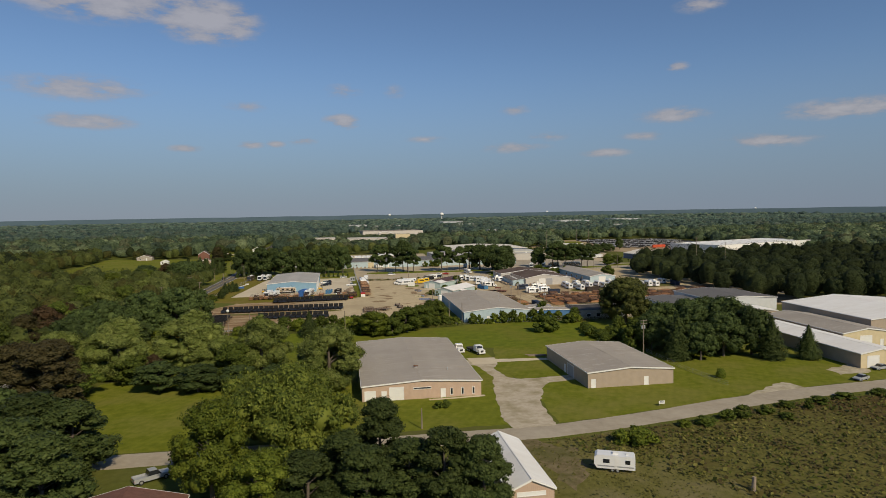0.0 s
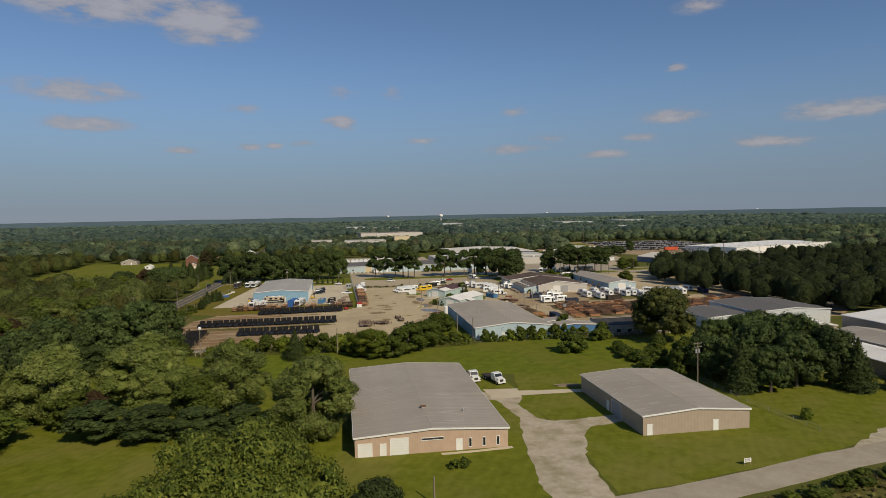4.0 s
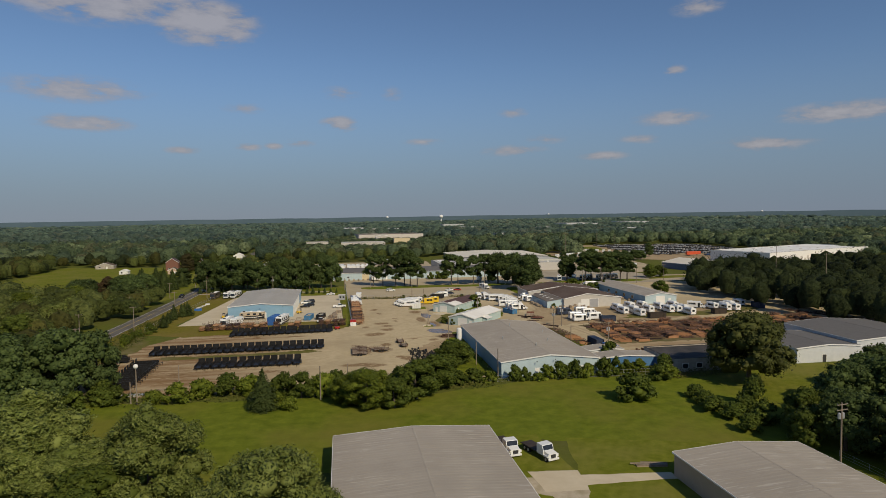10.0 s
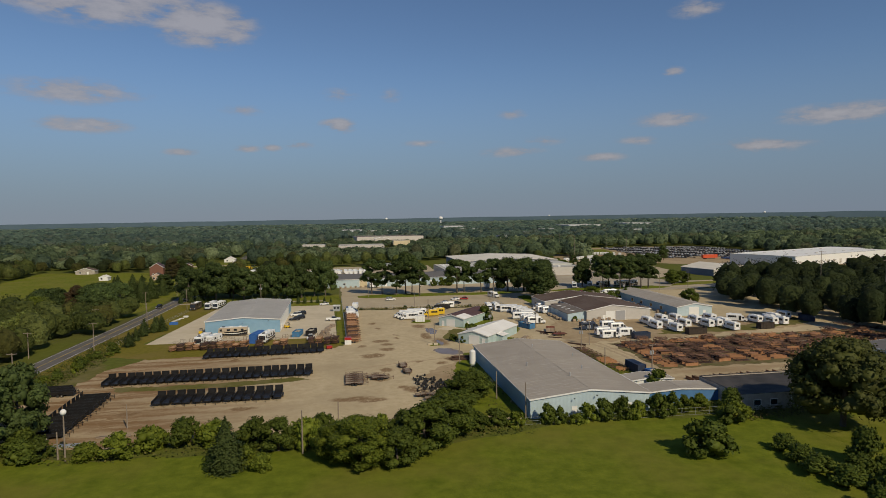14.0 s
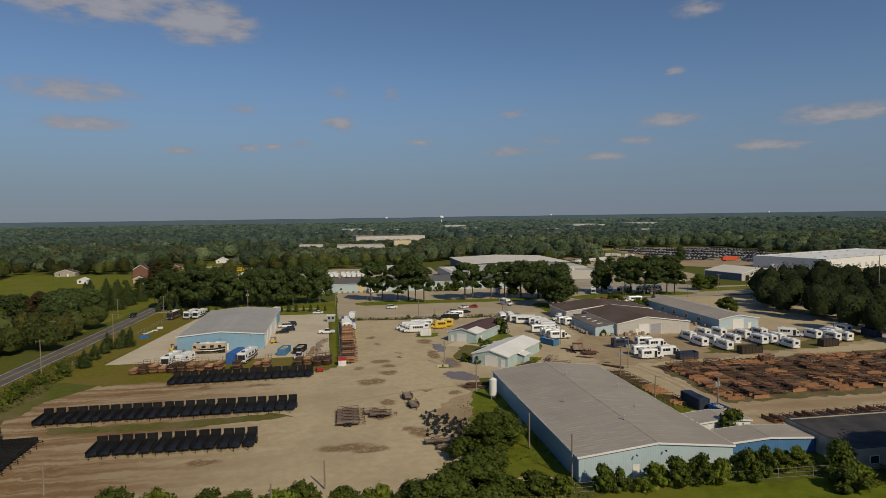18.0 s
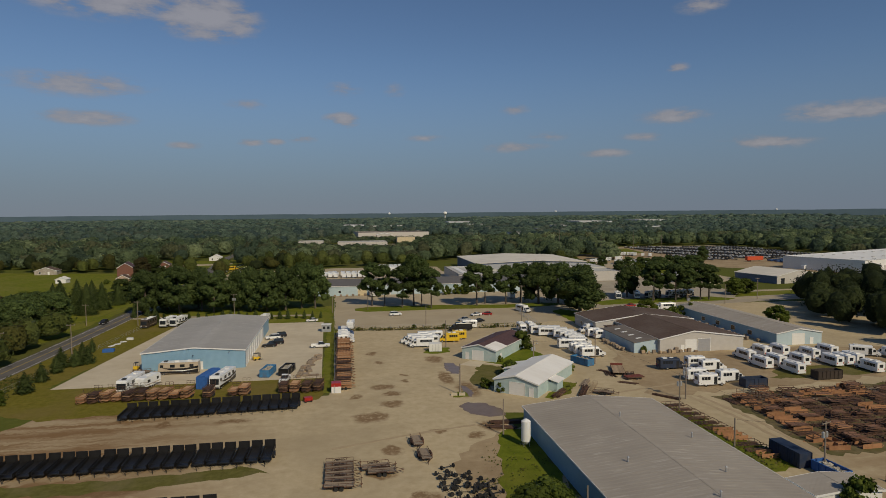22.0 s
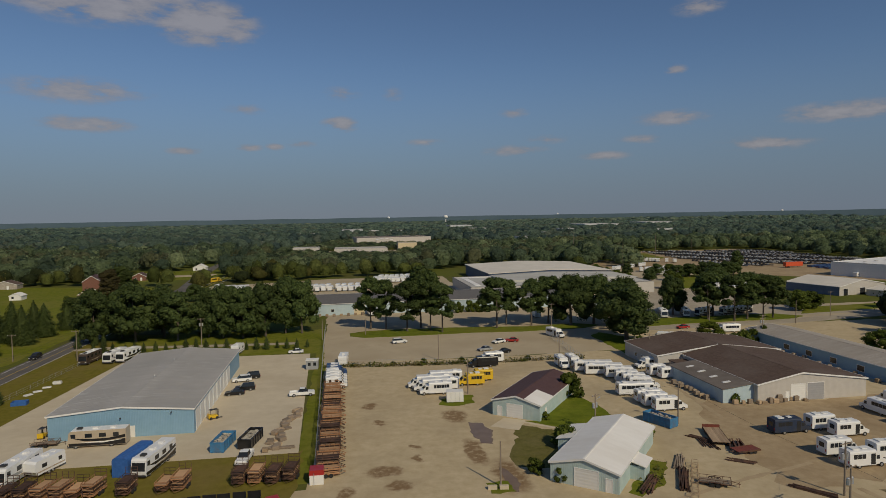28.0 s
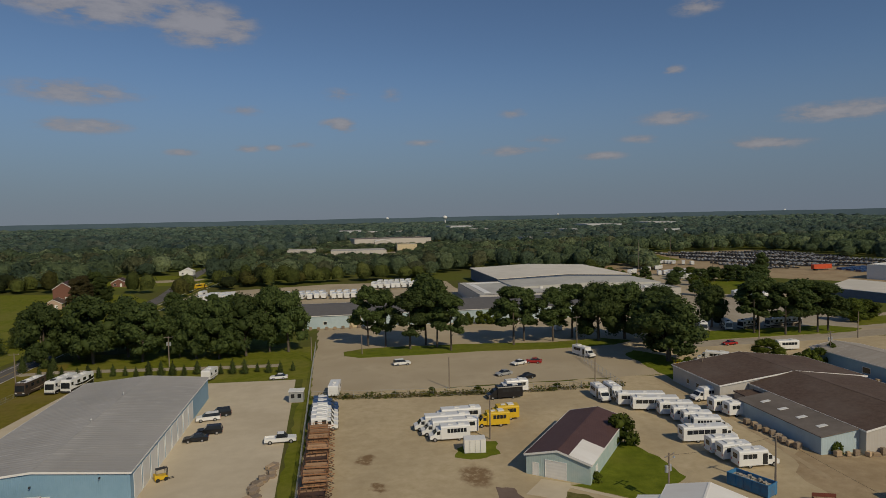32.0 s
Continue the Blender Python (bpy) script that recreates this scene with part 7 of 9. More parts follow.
def axle(label, at):
    ob = thing("trailer_axle", label, "axle", at, "loose axles in the weeds")
    bm = bmesh.new()
    cyl(bm, (-1.1, 0, 0.36), (1.1, 0, 0.36), 0.06, 0.06, 6)
    box(bm, -0.75, -0.5, 0.3, -0.65, 0.5, 0.42)
    box(bm, 0.65, -0.5, 0.3, 0.75, 0.5, 0.42)
    part("beam", bm, M["black_paint"], ob)
    for x in (-1.1, 1.1):
        bm = bmesh.new()
        cyl(bm, (x - 0.12, 0, 0.36), (x + 0.12, 0, 0.36), 0.36, 0.36, 12)
        part("wheel", bm, M["tyre"], ob)
    return ob


first = axle("black trailer axle with two wheels", pose(31.0, 296.0, 0, 0, 0, 20))
for k in range(34):
    copy_thing(first, pose(29.6 + 1.35 * (k % 6) + rt.uniform(-0.4, 0.4), 282.6 + 2.2 * (k // 6) + rt.uniform(-0.4, 0.4) - 0.4 * (k % 6), 0, 0, 0, rt.uniform(0, 180)))

# frames piled on top of others, dark and orange
heaps = {"raw_steel": bmesh.new(), "primer": bmesh.new(), "rust_plank": bmesh.new()}
for m in stacked:
    bm = heaps["primer" if rt.random() < 0.22 else "raw_steel"]
    L = rt.uniform(1.5, 2.1)
    for b in ((-0.95, -L, 0, -0.85, L, 0.16), (0.85, -L, 0, 0.95, L, 0.16), (-0.85, -L, 0, 0.85, -L + 0.1, 0.16), (-0.85, L - 0.1, 0, 0.85, L, 0.16), (-0.85, -0.08, 0, 0.85, 0.08, 0.14),
              (-0.95, -L, 0.40, -0.88, L, 0.47), (0.88, -L, 0.40, 0.95, L, 0.47), (-0.95, -L, 0.16, -0.88, -L + 0.07, 0.40), (0.88, -L, 0.16, 0.95, -L + 0.07, 0.40), (-0.95, L - 0.07, 0.16, -0.88, L, 0.40), (0.88, L - 0.07, 0.16, 0.95, L, 0.40)):
        box(bm, *b, m)
    if rt.random() < 0.5:
        box(heaps["rust_plank"], -0.83, -L + 0.1, 0.05, 0.83, L - 0.1 - rt.random() * L, 0.12, m)
for key, bm in heaps.items():
    tagged(part("stacked_frames", bm, M[key]), {"raw_steel": "dark rusting steel frames piled on the trailers below", "primer": "orange-primed frames piled on the trailers below", "rust_plank": "rusty decks piled on the trailers below"}[key], "frames", kind="stuff")

# ---- trees and bushes, each in its place ----
for kind, x, y, h, w in (
    # about the side road and the house
    ("grand", -8.5, 132, 16, 28), ("lime", -17.2, 115, 15.8, 12.0), ("lime", -9, 106, 11, 10),
    ("pine", 8.6, 122, 12.5, 10.0), ("pine", 2.6, 114, 10, 10.5), ("pine", 17.4, 106.6, 12.6, 10.0), ("pine", 22.4, 104, 11.5, 9.0), ("pine", 12.6, 110, 9.5, 10), ("pine", 5.6, 106, 10.5, 10), ("pine", -2.6, 107, 10, 10),
    ("pine", -50, 132, 14, 15.6), ("pine", -43, 130, 13, 14.3), ("pine", -46, 118, 14, 14.95), ("pine", -40, 113, 13, 13), ("pine", -57, 124, 14, 14.3), ("lime", -52, 104, 12, 11),
    ("silver", -57.5, 196, 17, 18), ("silver", -40.5, 204, 16.4, 21), ("silver", -20, 196, 15.6, 16.5), ("silver", -30, 197, 10, 15), ("red", -46.5, 190, 7.5, 6), ("red", -94, 240, 15, 13), ("drypine", -92, 222, 15, 11), ("red", -96, 262, 13, 11), ("maple", -98, 216, 15, 13),
    ("silver", -1, 174, 16.5, 17), ("maple", -62, 178, 9, 13), ("silver", -38, 201, 13, 13), ("maple", -26, 189, 10, 11), 
    ("maple", -52, 190, 8, 11), ("dark", -57, 255, 19, 17), ("dark", -66, 250, 18, 16), ("dark", -71, 262, 17, 15), ("belt", -50.5, 260, 16.5, 11), ("belt", -63, 268, 16, 12), ("darkbush", -47.5, 256, 5.5, 7), ("dark", -74, 238, 17, 14), ("dark", -76, 222, 16, 13), ("dark", -74, 207, 16, 13), ("belt", -65, 233, 12, 11), ("darkbush", -44, 253, 4.4, 6), ("bush", -60, 246, 5, 7), ("dark", -74.5, 277, 13, 11),
    ("maple", -78, 160, 12, 13), ("dark", -98, 180, 15, 14), ("maple", -70, 150, 12, 12), ("maple", -84 - 14, 260, 14, 13), ("silver", -98, 300, 14, 15), ("maple", -100, 285, 13, 13), ("maple", -96, 324, 13, 14), ("maple", -110, 310, 15, 15),
    ("belt", -43, 180, 7.5, 12), ("belt", -33, 178, 7, 12), ("belt", -23, 177, 6.5, 11), ("belt", -15, 177, 6, 9), ("silver", -72, 196, 14, 15), ("drypine", -61.5, 164, 17, 17), ("drypine", -70, 170, 16, 15), ("drypine", -68, 184, 14, 12), ("dark", -62, 146, 12, 11), ("silver", -98, 348, 12, 14), ("silver", -108, 362, 13, 15), ("silver", -112, 342, 12, 14), ("silver", -99, 372, 12, 12), ("lime", -120, 380, 14, 14), ("red", -112, 448, 13, 11), ("dark", -92, 418, 12, 12), ("dark", -94, 434, 13, 12),
    # hedge and trees south of the yard
    ("fir", -9.4, 241.5, 9, 8), ("lime", 13.6, 239, 9.2, 12), ("lime", 9, 242, 7, 8), ("maple", 19.5, 237.5, 7, 7.5), ("maple", 25, 243, 9.5, 11), ("maple", 30, 249, 9, 11), ("maple", 22, 246, 7.5, 8), ("maple", 34, 255, 8, 8),
    ("maple", -1.5, 249, 6.5, 7), ("darkbush", -19, 255, 5.5, 7), ("bush", -25, 254, 5, 6.5), ("bush", -30, 251, 4.6, 6.5), ("bush", -14, 254.5, 5.4, 7), ("darkbush", -6, 251, 6, 6.5), ("bush", 3.6, 250, 6, 7), ("darkbush", 6.5, 252, 5.5, 7),
    ("bush", -35, 251, 3.6, 5), ("bush", 17, 249, 5.5, 6.5), ("darkbush", 12, 250, 5.5, 7), ("bush", -7, 243, 4, 4.5), ("bush", -3.5, 240, 3.5, 4), ("darkbush", -46, 252, 4.4, 6), ("darkbush", -52, 250, 4.4, 6.5),
    ("darkbush", 41, 254.5, 3.6, 5.5), ("darkbush", 37, 253, 3.8, 5), ("bush", 45, 253.4, 3.0, 4.5), ("maple", 40.5, 274, 7.4, 9), ("maple", 37.5, 271, 7.5, 9), ("darkbush", 44, 281, 4, 5), ("darkbush", 33, 270, 4, 6),
    # along the warehouse front
    ("darkbush", 51.6, 253.2, 4.4, 3.6), ("darkbush", 54, 252.8, 3.8, 3.4), ("bush", 60.2, 253.2, 3.8, 4.6), ("darkbush", 63.5, 252.8, 4.8, 4.6), ("darkbush", 67.4, 252.6, 5.0, 4.4), ("bush", 71, 252.6, 4.2, 4.2), ("darkbush", 75.4, 252.6, 5.2, 5),
    ("darkbush", 79.4, 253.6, 5.2, 4.6), ("bush", 83, 255, 3.4, 4.6), ("bush", 87, 256, 3.2, 4.6), ("darkbush", 93, 253.4, 5, 5.4), ("bush", 91, 249, 3.6, 6), ("darkbush", 88, 246, 4, 6), ("bush", 57.4, 252.2, 2.2, 3.2),
    ("darkbush", 85.4, 271.4, 5.4, 5.6),
    # the field and the right-hand copse
    ("darkbush", 73.4, 232, 6.5, 9.5), ("darkbush", 76.5, 234.5, 5, 7), ("oak", 108, 240, 18.5, 20), ("darkbush", 88.4, 231, 3, 5), ("darkbush", 87.6, 226, 3, 5), ("darkbush", 86.4, 220.4, 3.4, 6), ("darkbush", 88, 215.6, 3.4, 6),
    ("darkbush", 93, 219, 3.6, 6), ("darkbush", 97, 222.5, 6.5, 6), ("darkbush", 86, 208, 3.5, 5), ("darkbush", 92, 212, 4.5, 6), ("maple", 96, 206, 9, 9), ("dark", 96, 196, 12, 11), ("dark", 104, 205, 14, 12), ("dark", 107, 192, 15.5, 12.5),
    ("dark", 119, 194, 16.5, 14), ("dark", 113, 204, 15, 13), ("dark", 112, 184, 14, 12), ("dark", 121, 184, 15, 13), ("fir", 97, 183, 13, 9.5), ("fir", 123, 178, 12, 9.5), ("fir", 133, 176, 9.5, 8), ("dark", 99, 190, 12, 10), ("dark", 126, 204, 14, 12),
    ("dark", 103, 181, 11.5, 10), ("dark", 118, 216, 13, 12), ("dark", 130, 214, 13, 12), ("maple", 90.5, 199, 8, 7), ("bush", 97.4, 162.6, 2.8, 2.6), ("dark", 132, 226, 12, 11),
    ("darkbush", 23.2, 152.8, 1.7, 2.3), ("darkbush", 24.9, 153.1, 1.8, 2.2),
    # scrubland
    ("bush", 56.5, 124.6, 3.4, 6.5), ("bush", 53.8, 125.4, 2.8, 4.5), ("darkbush", 74, 131.6, 1.8, 4.5), ("darkbush", 80, 133.4, 2.2, 3.6), ("darkbush", 84, 134.6, 2.6, 4.2), ("darkbush", 90, 135.6, 1.7, 4), ("darkbush", 97, 138.4, 1.5, 4),
    ("darkbush", 106, 139.4, 1.6, 4.6), ("darkbush", 114, 141, 1.5, 5), ("darkbush", 124, 142, 1.6, 4.6), ("darkbush", 92, 131.4, 1.4, 3.4), ("darkbush", 101, 136.4, 2.2, 2.2), ("bush", 69.4, 131.4, 1.5, 3),
    # between the small sheds and about the works
    ("darkbush", 68.2, 379.8, 6.2, 6.4), ("darkbush", 56.4, 351.6, 4.0, 5.4), ("darkbush", 47.6, 341, 2.6, 3.4), ("darkbush", 50.5, 336.6, 2.6, 2.4), ("bush", 72.8, 352.5, 2.4, 3.4), ("bush", 57.6, 366.2, 1.7, 2.0), ("darkbush", 102, 368.4, 2.2, 2.4),
    ("darkbush", 107.4, 424.6, 4.2, 4.4), ("lime", 134.8, 430.4, 6.4, 8.5), ("darkbush", 142, 423.6, 4.6, 5.4), ("darkbush", 146, 424.6, 4.8, 5.4), ("darkbush", 150.6, 425.6, 5.6, 6.4), ("darkbush", 138, 422.8, 4, 5), ("maple", 172.6, 404, 7, 9),
    # the grass island and the lot
    ("tall", 27, 478, 20, 11.9), ("tall", 32.5, 476, 19, 10.0), ("tall", 39.8, 470, 19, 11.9), ("tall", 45.6, 476, 23.5, 13.8), ("tall", 48.4, 470.5, 22, 11.9), ("tall", 52, 465, 18, 11.2), ("tall", 73, 468.6, 19.5, 14.4), ("tall", 78, 474, 18, 10.6),
    ("tall", 87, 471, 18, 11.9), ("tall", 95, 475, 18.5, 13.8), ("dark", 101.5, 468, 20, 16.5), ("dark", 111, 469, 20, 16), ("dark", 109.0, 437.0, 19.5, 21), ("dark", 120, 463.5, 19, 15), ("tall", 113, 455, 18, 13.1),
    ("tall", 156.8, 467, 19, 13.1), ("tall", 163.4, 474, 20, 13.8), ("tall", 164.8, 462, 18, 12.5), ("tall", 171.6, 464, 19, 13.1), ("tall", 178, 463.4, 18, 11.9), ("tall", 183, 464.6, 17, 12.5), ("dark", 150, 481, 16, 12), ("maple", 205, 478, 9, 10),
    ("maple", 214, 482, 8, 10), ("darkbush", 66, 509, 5, 5), ("darkbush", 71, 509, 5.5, 4.5), ("darkbush", 76, 509, 6.5, 7),
):
    tree(kind, x, y, h, w)

# the belt of trees behind the blue shed
rb = random.Random(9)
for x, y, h, w in ((-68, 479, 19, 15), (-61, 485, 17.5, 13), (-54, 477, 21, 16.5), (-46.5, 484, 19.5, 13), (-40, 476, 17.5, 15), (-30.5, 480, 18, 11), (-25, 477, 19.5, 12), (-18, 475, 18.5, 13.5),
                   (-10.5, 477, 19.5, 14), (-4, 482, 21.5, 13), (2, 480, 20, 14), (-21, 489, 17, 12), (-50, 494, 17, 14), (-64, 495, 15, 14), (-13, 490, 17, 12), (-34, 491, 11, 10)):
    tree("belt", x, y - 4, h, w)
# young spruces along the back of the pad
for k in range(22):
    x = -62 + 3.2 * k
    tree("spruce", x, 457.5 - 0.12 * (x + 62) + rb.uniform(-1.2, 1.2), rb.uniform(2.2, 4.0), group="young spruces")
for x, y, h in ((-62, 401, 4), (-64, 399, 3.4), (-57, 452, 4), (-66, 470, 4.5), (-62, 466, 4), (-70, 466, 4.4)):
    tree("spruce", x, y, h, group="young spruces")
# firs and old trees across the road
for x, y, h in ((-92, 478, 13), (-98, 484, 14), (-91, 492, 12), (-105, 478, 13), (-98, 500, 12), (-89, 506, 10), (-108, 492, 13)):
    tree("fir", x, y, h, h * 0.82)
for kind, x, y, h, w in (("pine", -92, 520, 11, 12), ("pine", -113, 640, 15, 13), ("pine", -106, 630, 13, 11), ("drypine", -109.5, 607, 15, 11), ("drypine", -112, 620, 15, 11), ("fir", -119, 650, 15, 12), ("darkbush", -126, 598, 3, 4), ("dark", -93, 424, 15, 14), ("dark", -99, 438, 15, 15), ("dark", -94, 452, 14, 13), ("belt", -106, 448, 13, 13), ("dark", -104, 462, 13, 13), ("belt", -94, 404, 9, 10), ("dark", -116, 424, 14, 14),
                         ("lime", -112, 410, 13, 13), ("dark", -122, 440, 13, 14), ("lime", -112, 470, 12, 11), ("dark", -126, 460, 11, 12)):
    tree(kind, x, y, h, w)
# weeds and saplings on the road verge
for k in range(40):
    y = 300 + 3.6 * k
    x = -66 + (y - 300) * 0.045 + rb.uniform(-2.5, 3.0)
    if y < 352:
        tree("darkbush" if k % 3 else "bush", x, y, rb.uniform(1.2, 3.2), rb.uniform(2.5, 4.5))
for x, y, h in ((-60.6, 356.5, 4.6), (-61.6, 367.2, 4.2), (-63.0, 382.0, 5.0), (-59.7, 383.0, 4.4), (-57.6, 385.7, 4.6), (-61.8, 376.0, 4.0), (-60.6, 390.0, 4.4)):
    tree("spruce", x, y, h, h * 0.95, label="dark young spruce on the roadside grass", group="young spruces")

# ---- poles, wires, fences ----
M["pole_wood"] = material("pole_wood", (0.20, 0.16, 0.12), (0.30, 0.25, 0.20), 2.0, 0.9, stretch=(1, 1, 0.1))
M["galv"] = material("galv", (0.42, 0.43, 0.44), (0.52, 0.53, 0.54), 2.0, 0.45, metal=0.5)
M["wire"] = material("wire", (0.03, 0.03, 0.03), (0.05, 0.05, 0.05), 1.0, 0.7)


def utility_pole(x, y, h, arms=1, can=False, label="weathered wooden utility pole", turn=0, lamp=False):
    ob = thing("utility_pole", label, "utility pole", pose(x, y, 0, 0, 0, turn))
    bm = bmesh.new()
    cyl(bm, (0, 0, -0.3), (0, 0, h), 0.17, 0.11, 8)
    part("post", bm, M["pole_wood"], ob)
    for k in range(arms):
        z = h - 0.35 - 0.9 * k
        part("cross_arm", boxes((-1.2, -0.16, z, 1.2, -0.05, z + 0.12)), M["pole_wood"], ob)
        for a in (-1.05, 1.05):
            bm = bmesh.new()
            cyl(bm, (a, -0.1, z + 0.12), (a, -0.1, z + 0.3), 0.05, 0.03, 6)
            part("insulator", bm, M["galv"], ob)
    if can:
        for a in (-0.42, 0.42):
            bm = bmesh.new()
            cyl(bm, (a, 0.1, h - 2.7), (a, 0.1, h - 1.8), 0.26, 0.26, 10)
            cyl(bm, (a, 0.1, h - 1.8), (a, 0.1, h - 1.7), 0.2, 0.1, 10)
            part("transformer", bm, M["galv"], ob)
    if lamp:
        bm = bmesh.new()
        cyl(bm, (0, 0, h - 1.2), (1.3, 0, h - 0.9), 0.03, 0.03, 6)
        cyl(bm, (1.3, 0, h - 0.98), (1.3, 0, h - 0.8), 0.2, 0.14, 8)
        part("lamp_arm", bm, M["galv"], ob)
    return ob


def wire(points, label="sagging black overhead wire", r=0.016):
    """One sagging wire from pole to pole, each span a tube of its own."""
    for a, b in zip(points[:-1], points[1:]):
        a, b = Vector(a), Vector(b)
        side = (b - a).cross(Vector((0, 0, 1))).normalized() * r
        up = Vector((0, 0, r))
        bm = bmesh.new()
        prev = None
        for k in range(9):
            u = k / 8
            p = a.lerp(b, u) - Vector((0, 0, 4 * u * (1 - u) * 0.022 * (b - a).length))
            ring = [bm.verts.new(p + o) for o in (side, up, -side, -up)]
            if prev:
                for i in range(4):
                    bm.faces.new((prev[i], prev[(i + 1) % 4], ring[(i + 1) % 4], ring[i]))
            prev = ring
        tagged(part("overhead_wire", bm, M["wire"]), label, "wire")


utility_pole(90.6, 191.0, 10.5, 2, True, "tall wooden pole with two cross arms and transformers", 10)
utility_pole(3.0, 246.6, 8.0, 0)
utility_pole(17.9, 140.5, 4.2, 0, label="short pale wooden pole beside the side road")
utility_pole(48.4, 258.0, 7.5, 0, label="plain wooden pole at the warehouse corner")
utility_pole(-38.6, 251.2, 8.6, 0, label="tall pole with a round white lamp", lamp=False)
utility_pole(-40.4, 252.6, 5.0, 0)
utility_pole(-33.5, 268, 5.0, 0)
utility_pole(9.4, 262.0, 4.6, 0)
utility_pole(84.2, 317.0, 8.0, 1, True, "wooden pole with transformers beside the warehouse", 20)
utility_pole(82.8, 296.0, 5.4, 0)
utility_pole(90.6, 284.0, 8.4, 1, True, "wooden pole with transformers by the blue container", 20)
utility_pole(89.8, 324.2, 8.2, 1, True, "wooden pole with transformers in the gravel yard", 10)
utility_pole(44.0, 309.5, 7.0, 0)
utility_pole(45.6, 272, 6.6, 0)
utility_pole(40.8, 337.0, 7.2, 0, label="wooden pole on a little grass patch")
utility_pole(45.8, 387.8, 8.4, 0, label="wooden pole beside the white box")
utility_pole(82.6, 358.2, 8.6, 1, False, "wooden pole with a cross arm by the blue skip", 15)
utility_pole(64.6, 356.8, 7.6, 1, True, "wooden pole with transformers on the grass", 30, True)
utility_pole(44.2, 423.4, 7.8, 0)
utility_pole(78.4, 416.0, 7.4, 0)
utility_pole(92.0, 462.8, 9.4, 1)
utility_pole(24.6, 466.6, 6.0, 0)
utility_pole(106.0, 415.6, 6.4, 1)
utility_pole(149.6, 425, 8.8, 2, True, "wooden pole with transformers beside the long shed", 10)
utility_pole(-30.2, 462.9, 9.0, 1, True, "wooden pole with a transformer behind the blue shed", 0)
utility_pole(9.7, 462, 7.0, 0)
utility_pole(150, 455, 8.0, 0)
utility_pole(183, 452, 8.6, 0)
utility_pole(206, 462, 10, 1)
utility_pole(218.6, 376.5, 25, 1, label="tall pale pole standing out of the woods")
utility_pole(211.7, 336.2, 24, 1, label="tall pale pole standing out of the woods")
road_poles = [(-70.0, 352.0), (-66.6, 398.0), (-62.4, 446.0), (-72.6, 306), (-75.0, 262)]
for x, y in road_poles:
    utility_pole(x, y, 9.4, 1, turn=2)
for x, y in ((-84.6, 395.0), (-82.0, 450), (-80, 500), (-86.5, 345)):
    utility_pole(x, y, 8.2, 1, turn=2)
for dx in (-1.05, 1.05):
    wire([(x + dx, y, 9.2) for x, y in ((-75.0, 262), (-72.6, 306), (-70.0, 352.0), (-66.6, 398.0), (-62.4, 446.0))])
wire([(82.6, 358.2, 8.3), (84.2, 317.0, 7.8), (90.6, 284.0, 8.2)])
wire([(84.2, 317.0, 7.6), (89.8, 324.2, 8.0)])
wire([(64.6, 356.8, 7.3), (82.6, 358.2, 8.2)])
wire([(90.6, 284.0, 8.2), (82.8, 296.0, 5.2)])

# round lamp on the tall yard pole
bm = bmesh.new()
bmesh.ops.create_uvsphere(bm, u_segments=14, v_segments=8, radius=0.55)
bmesh.ops.translate(bm, verts=bm.verts[:], vec=(-38.6, 251.2, 8.95))
tagged(part("yard_lamp", bm, M["paint_white"], None, "", True), "round white yard lamp on top of a pole", "lamp")


def chain_fence(points, h, label, gap=3.0, mesh=True):
    """Posts, a top rail and a bottom wire."""
    ob = thing("chain_fence", label, "fence")
    for (ax, ay), (bx, by) in zip(points[:-1], points[1:]):
        n = max(1, round(math.hypot(bx - ax, by - ay) / gap))
        for k in range(n + 1):
            u = k / n
            bm = bmesh.new()
            cyl(bm, (ax + (bx - ax) * u, ay + (by - ay) * u, -0.1), (ax + (bx - ax) * u, ay + (by - ay) * u, h), 0.035, 0.035, 6)
            part("post", bm, M["galv"], ob)
        for z in (h - 0.04, h * 0.5, 0.1):
            bm = bmesh.new()
            cyl(bm, (ax, ay, z), (bx, by, z), 0.022, 0.022, 4)
            part("rail", bm, M["galv"], ob)
        if mesh:
            bm = bmesh.new()
            d = Vector((bx - ax, by - ay, 0))
            m = int(d.length / 0.5)
            for k in range(m):
                p = Vector((ax, ay, 0.1)) + d * (k / m)
                q = p + d * (1 / m) + Vector((0, 0, h - 0.15))
                cyl(bm, p, q, 0.007, 0.007, 3)
                cyl(bm, p + Vector((0, 0, h - 0.15)), q - Vector((0, 0, h - 0.15)), 0.007, 0.007, 3)
            part("mesh", bm, M["galv"], ob)
    return ob


chain_fence([(12.0, 343), (10.6, 440), (10.2, 480)], 2.0, "chain-link fence between the pad and the yard")
chain_fence([(11.4, 421.4), (30.7, 418.9), (54.4, 416.8), (84, 416.2)], 1.9, "chain-link fence before the parking lot", mesh=False)
chain_fence([(84.3, 413), (86.4, 447.5)], 1.9, "chain-link fence beside the entrance")
chain_fence([(47, 253.4), (93, 252.0)], 1.6, "overgrown wire fence before the warehouse", mesh=False)
chain_fence([(-66.2, 352), (-62.4, 400), (-58.4, 450)], 1.2, "low wire fence along the roadside verge", mesh=False)
chain_fence([(93, 194), (93, 172), (95, 156)], 1.1, "low wire fence beside the tan workshop", mesh=False)
# weeds along the lot's fence
rw = random.Random(4)
for k in range(26):
    x = 20 + 2.5 * k + rw.uniform(-1, 1)
    if k % 4 == 0:
        tree("darkbush", x, 421.9 - 0.075 * (x - 11) + rw.uniform(-0.3, 0.6), rw.uniform(0.7, 1.8), rw.uniform(1.2, 2.2), label="straggling weeds along the lot fence")


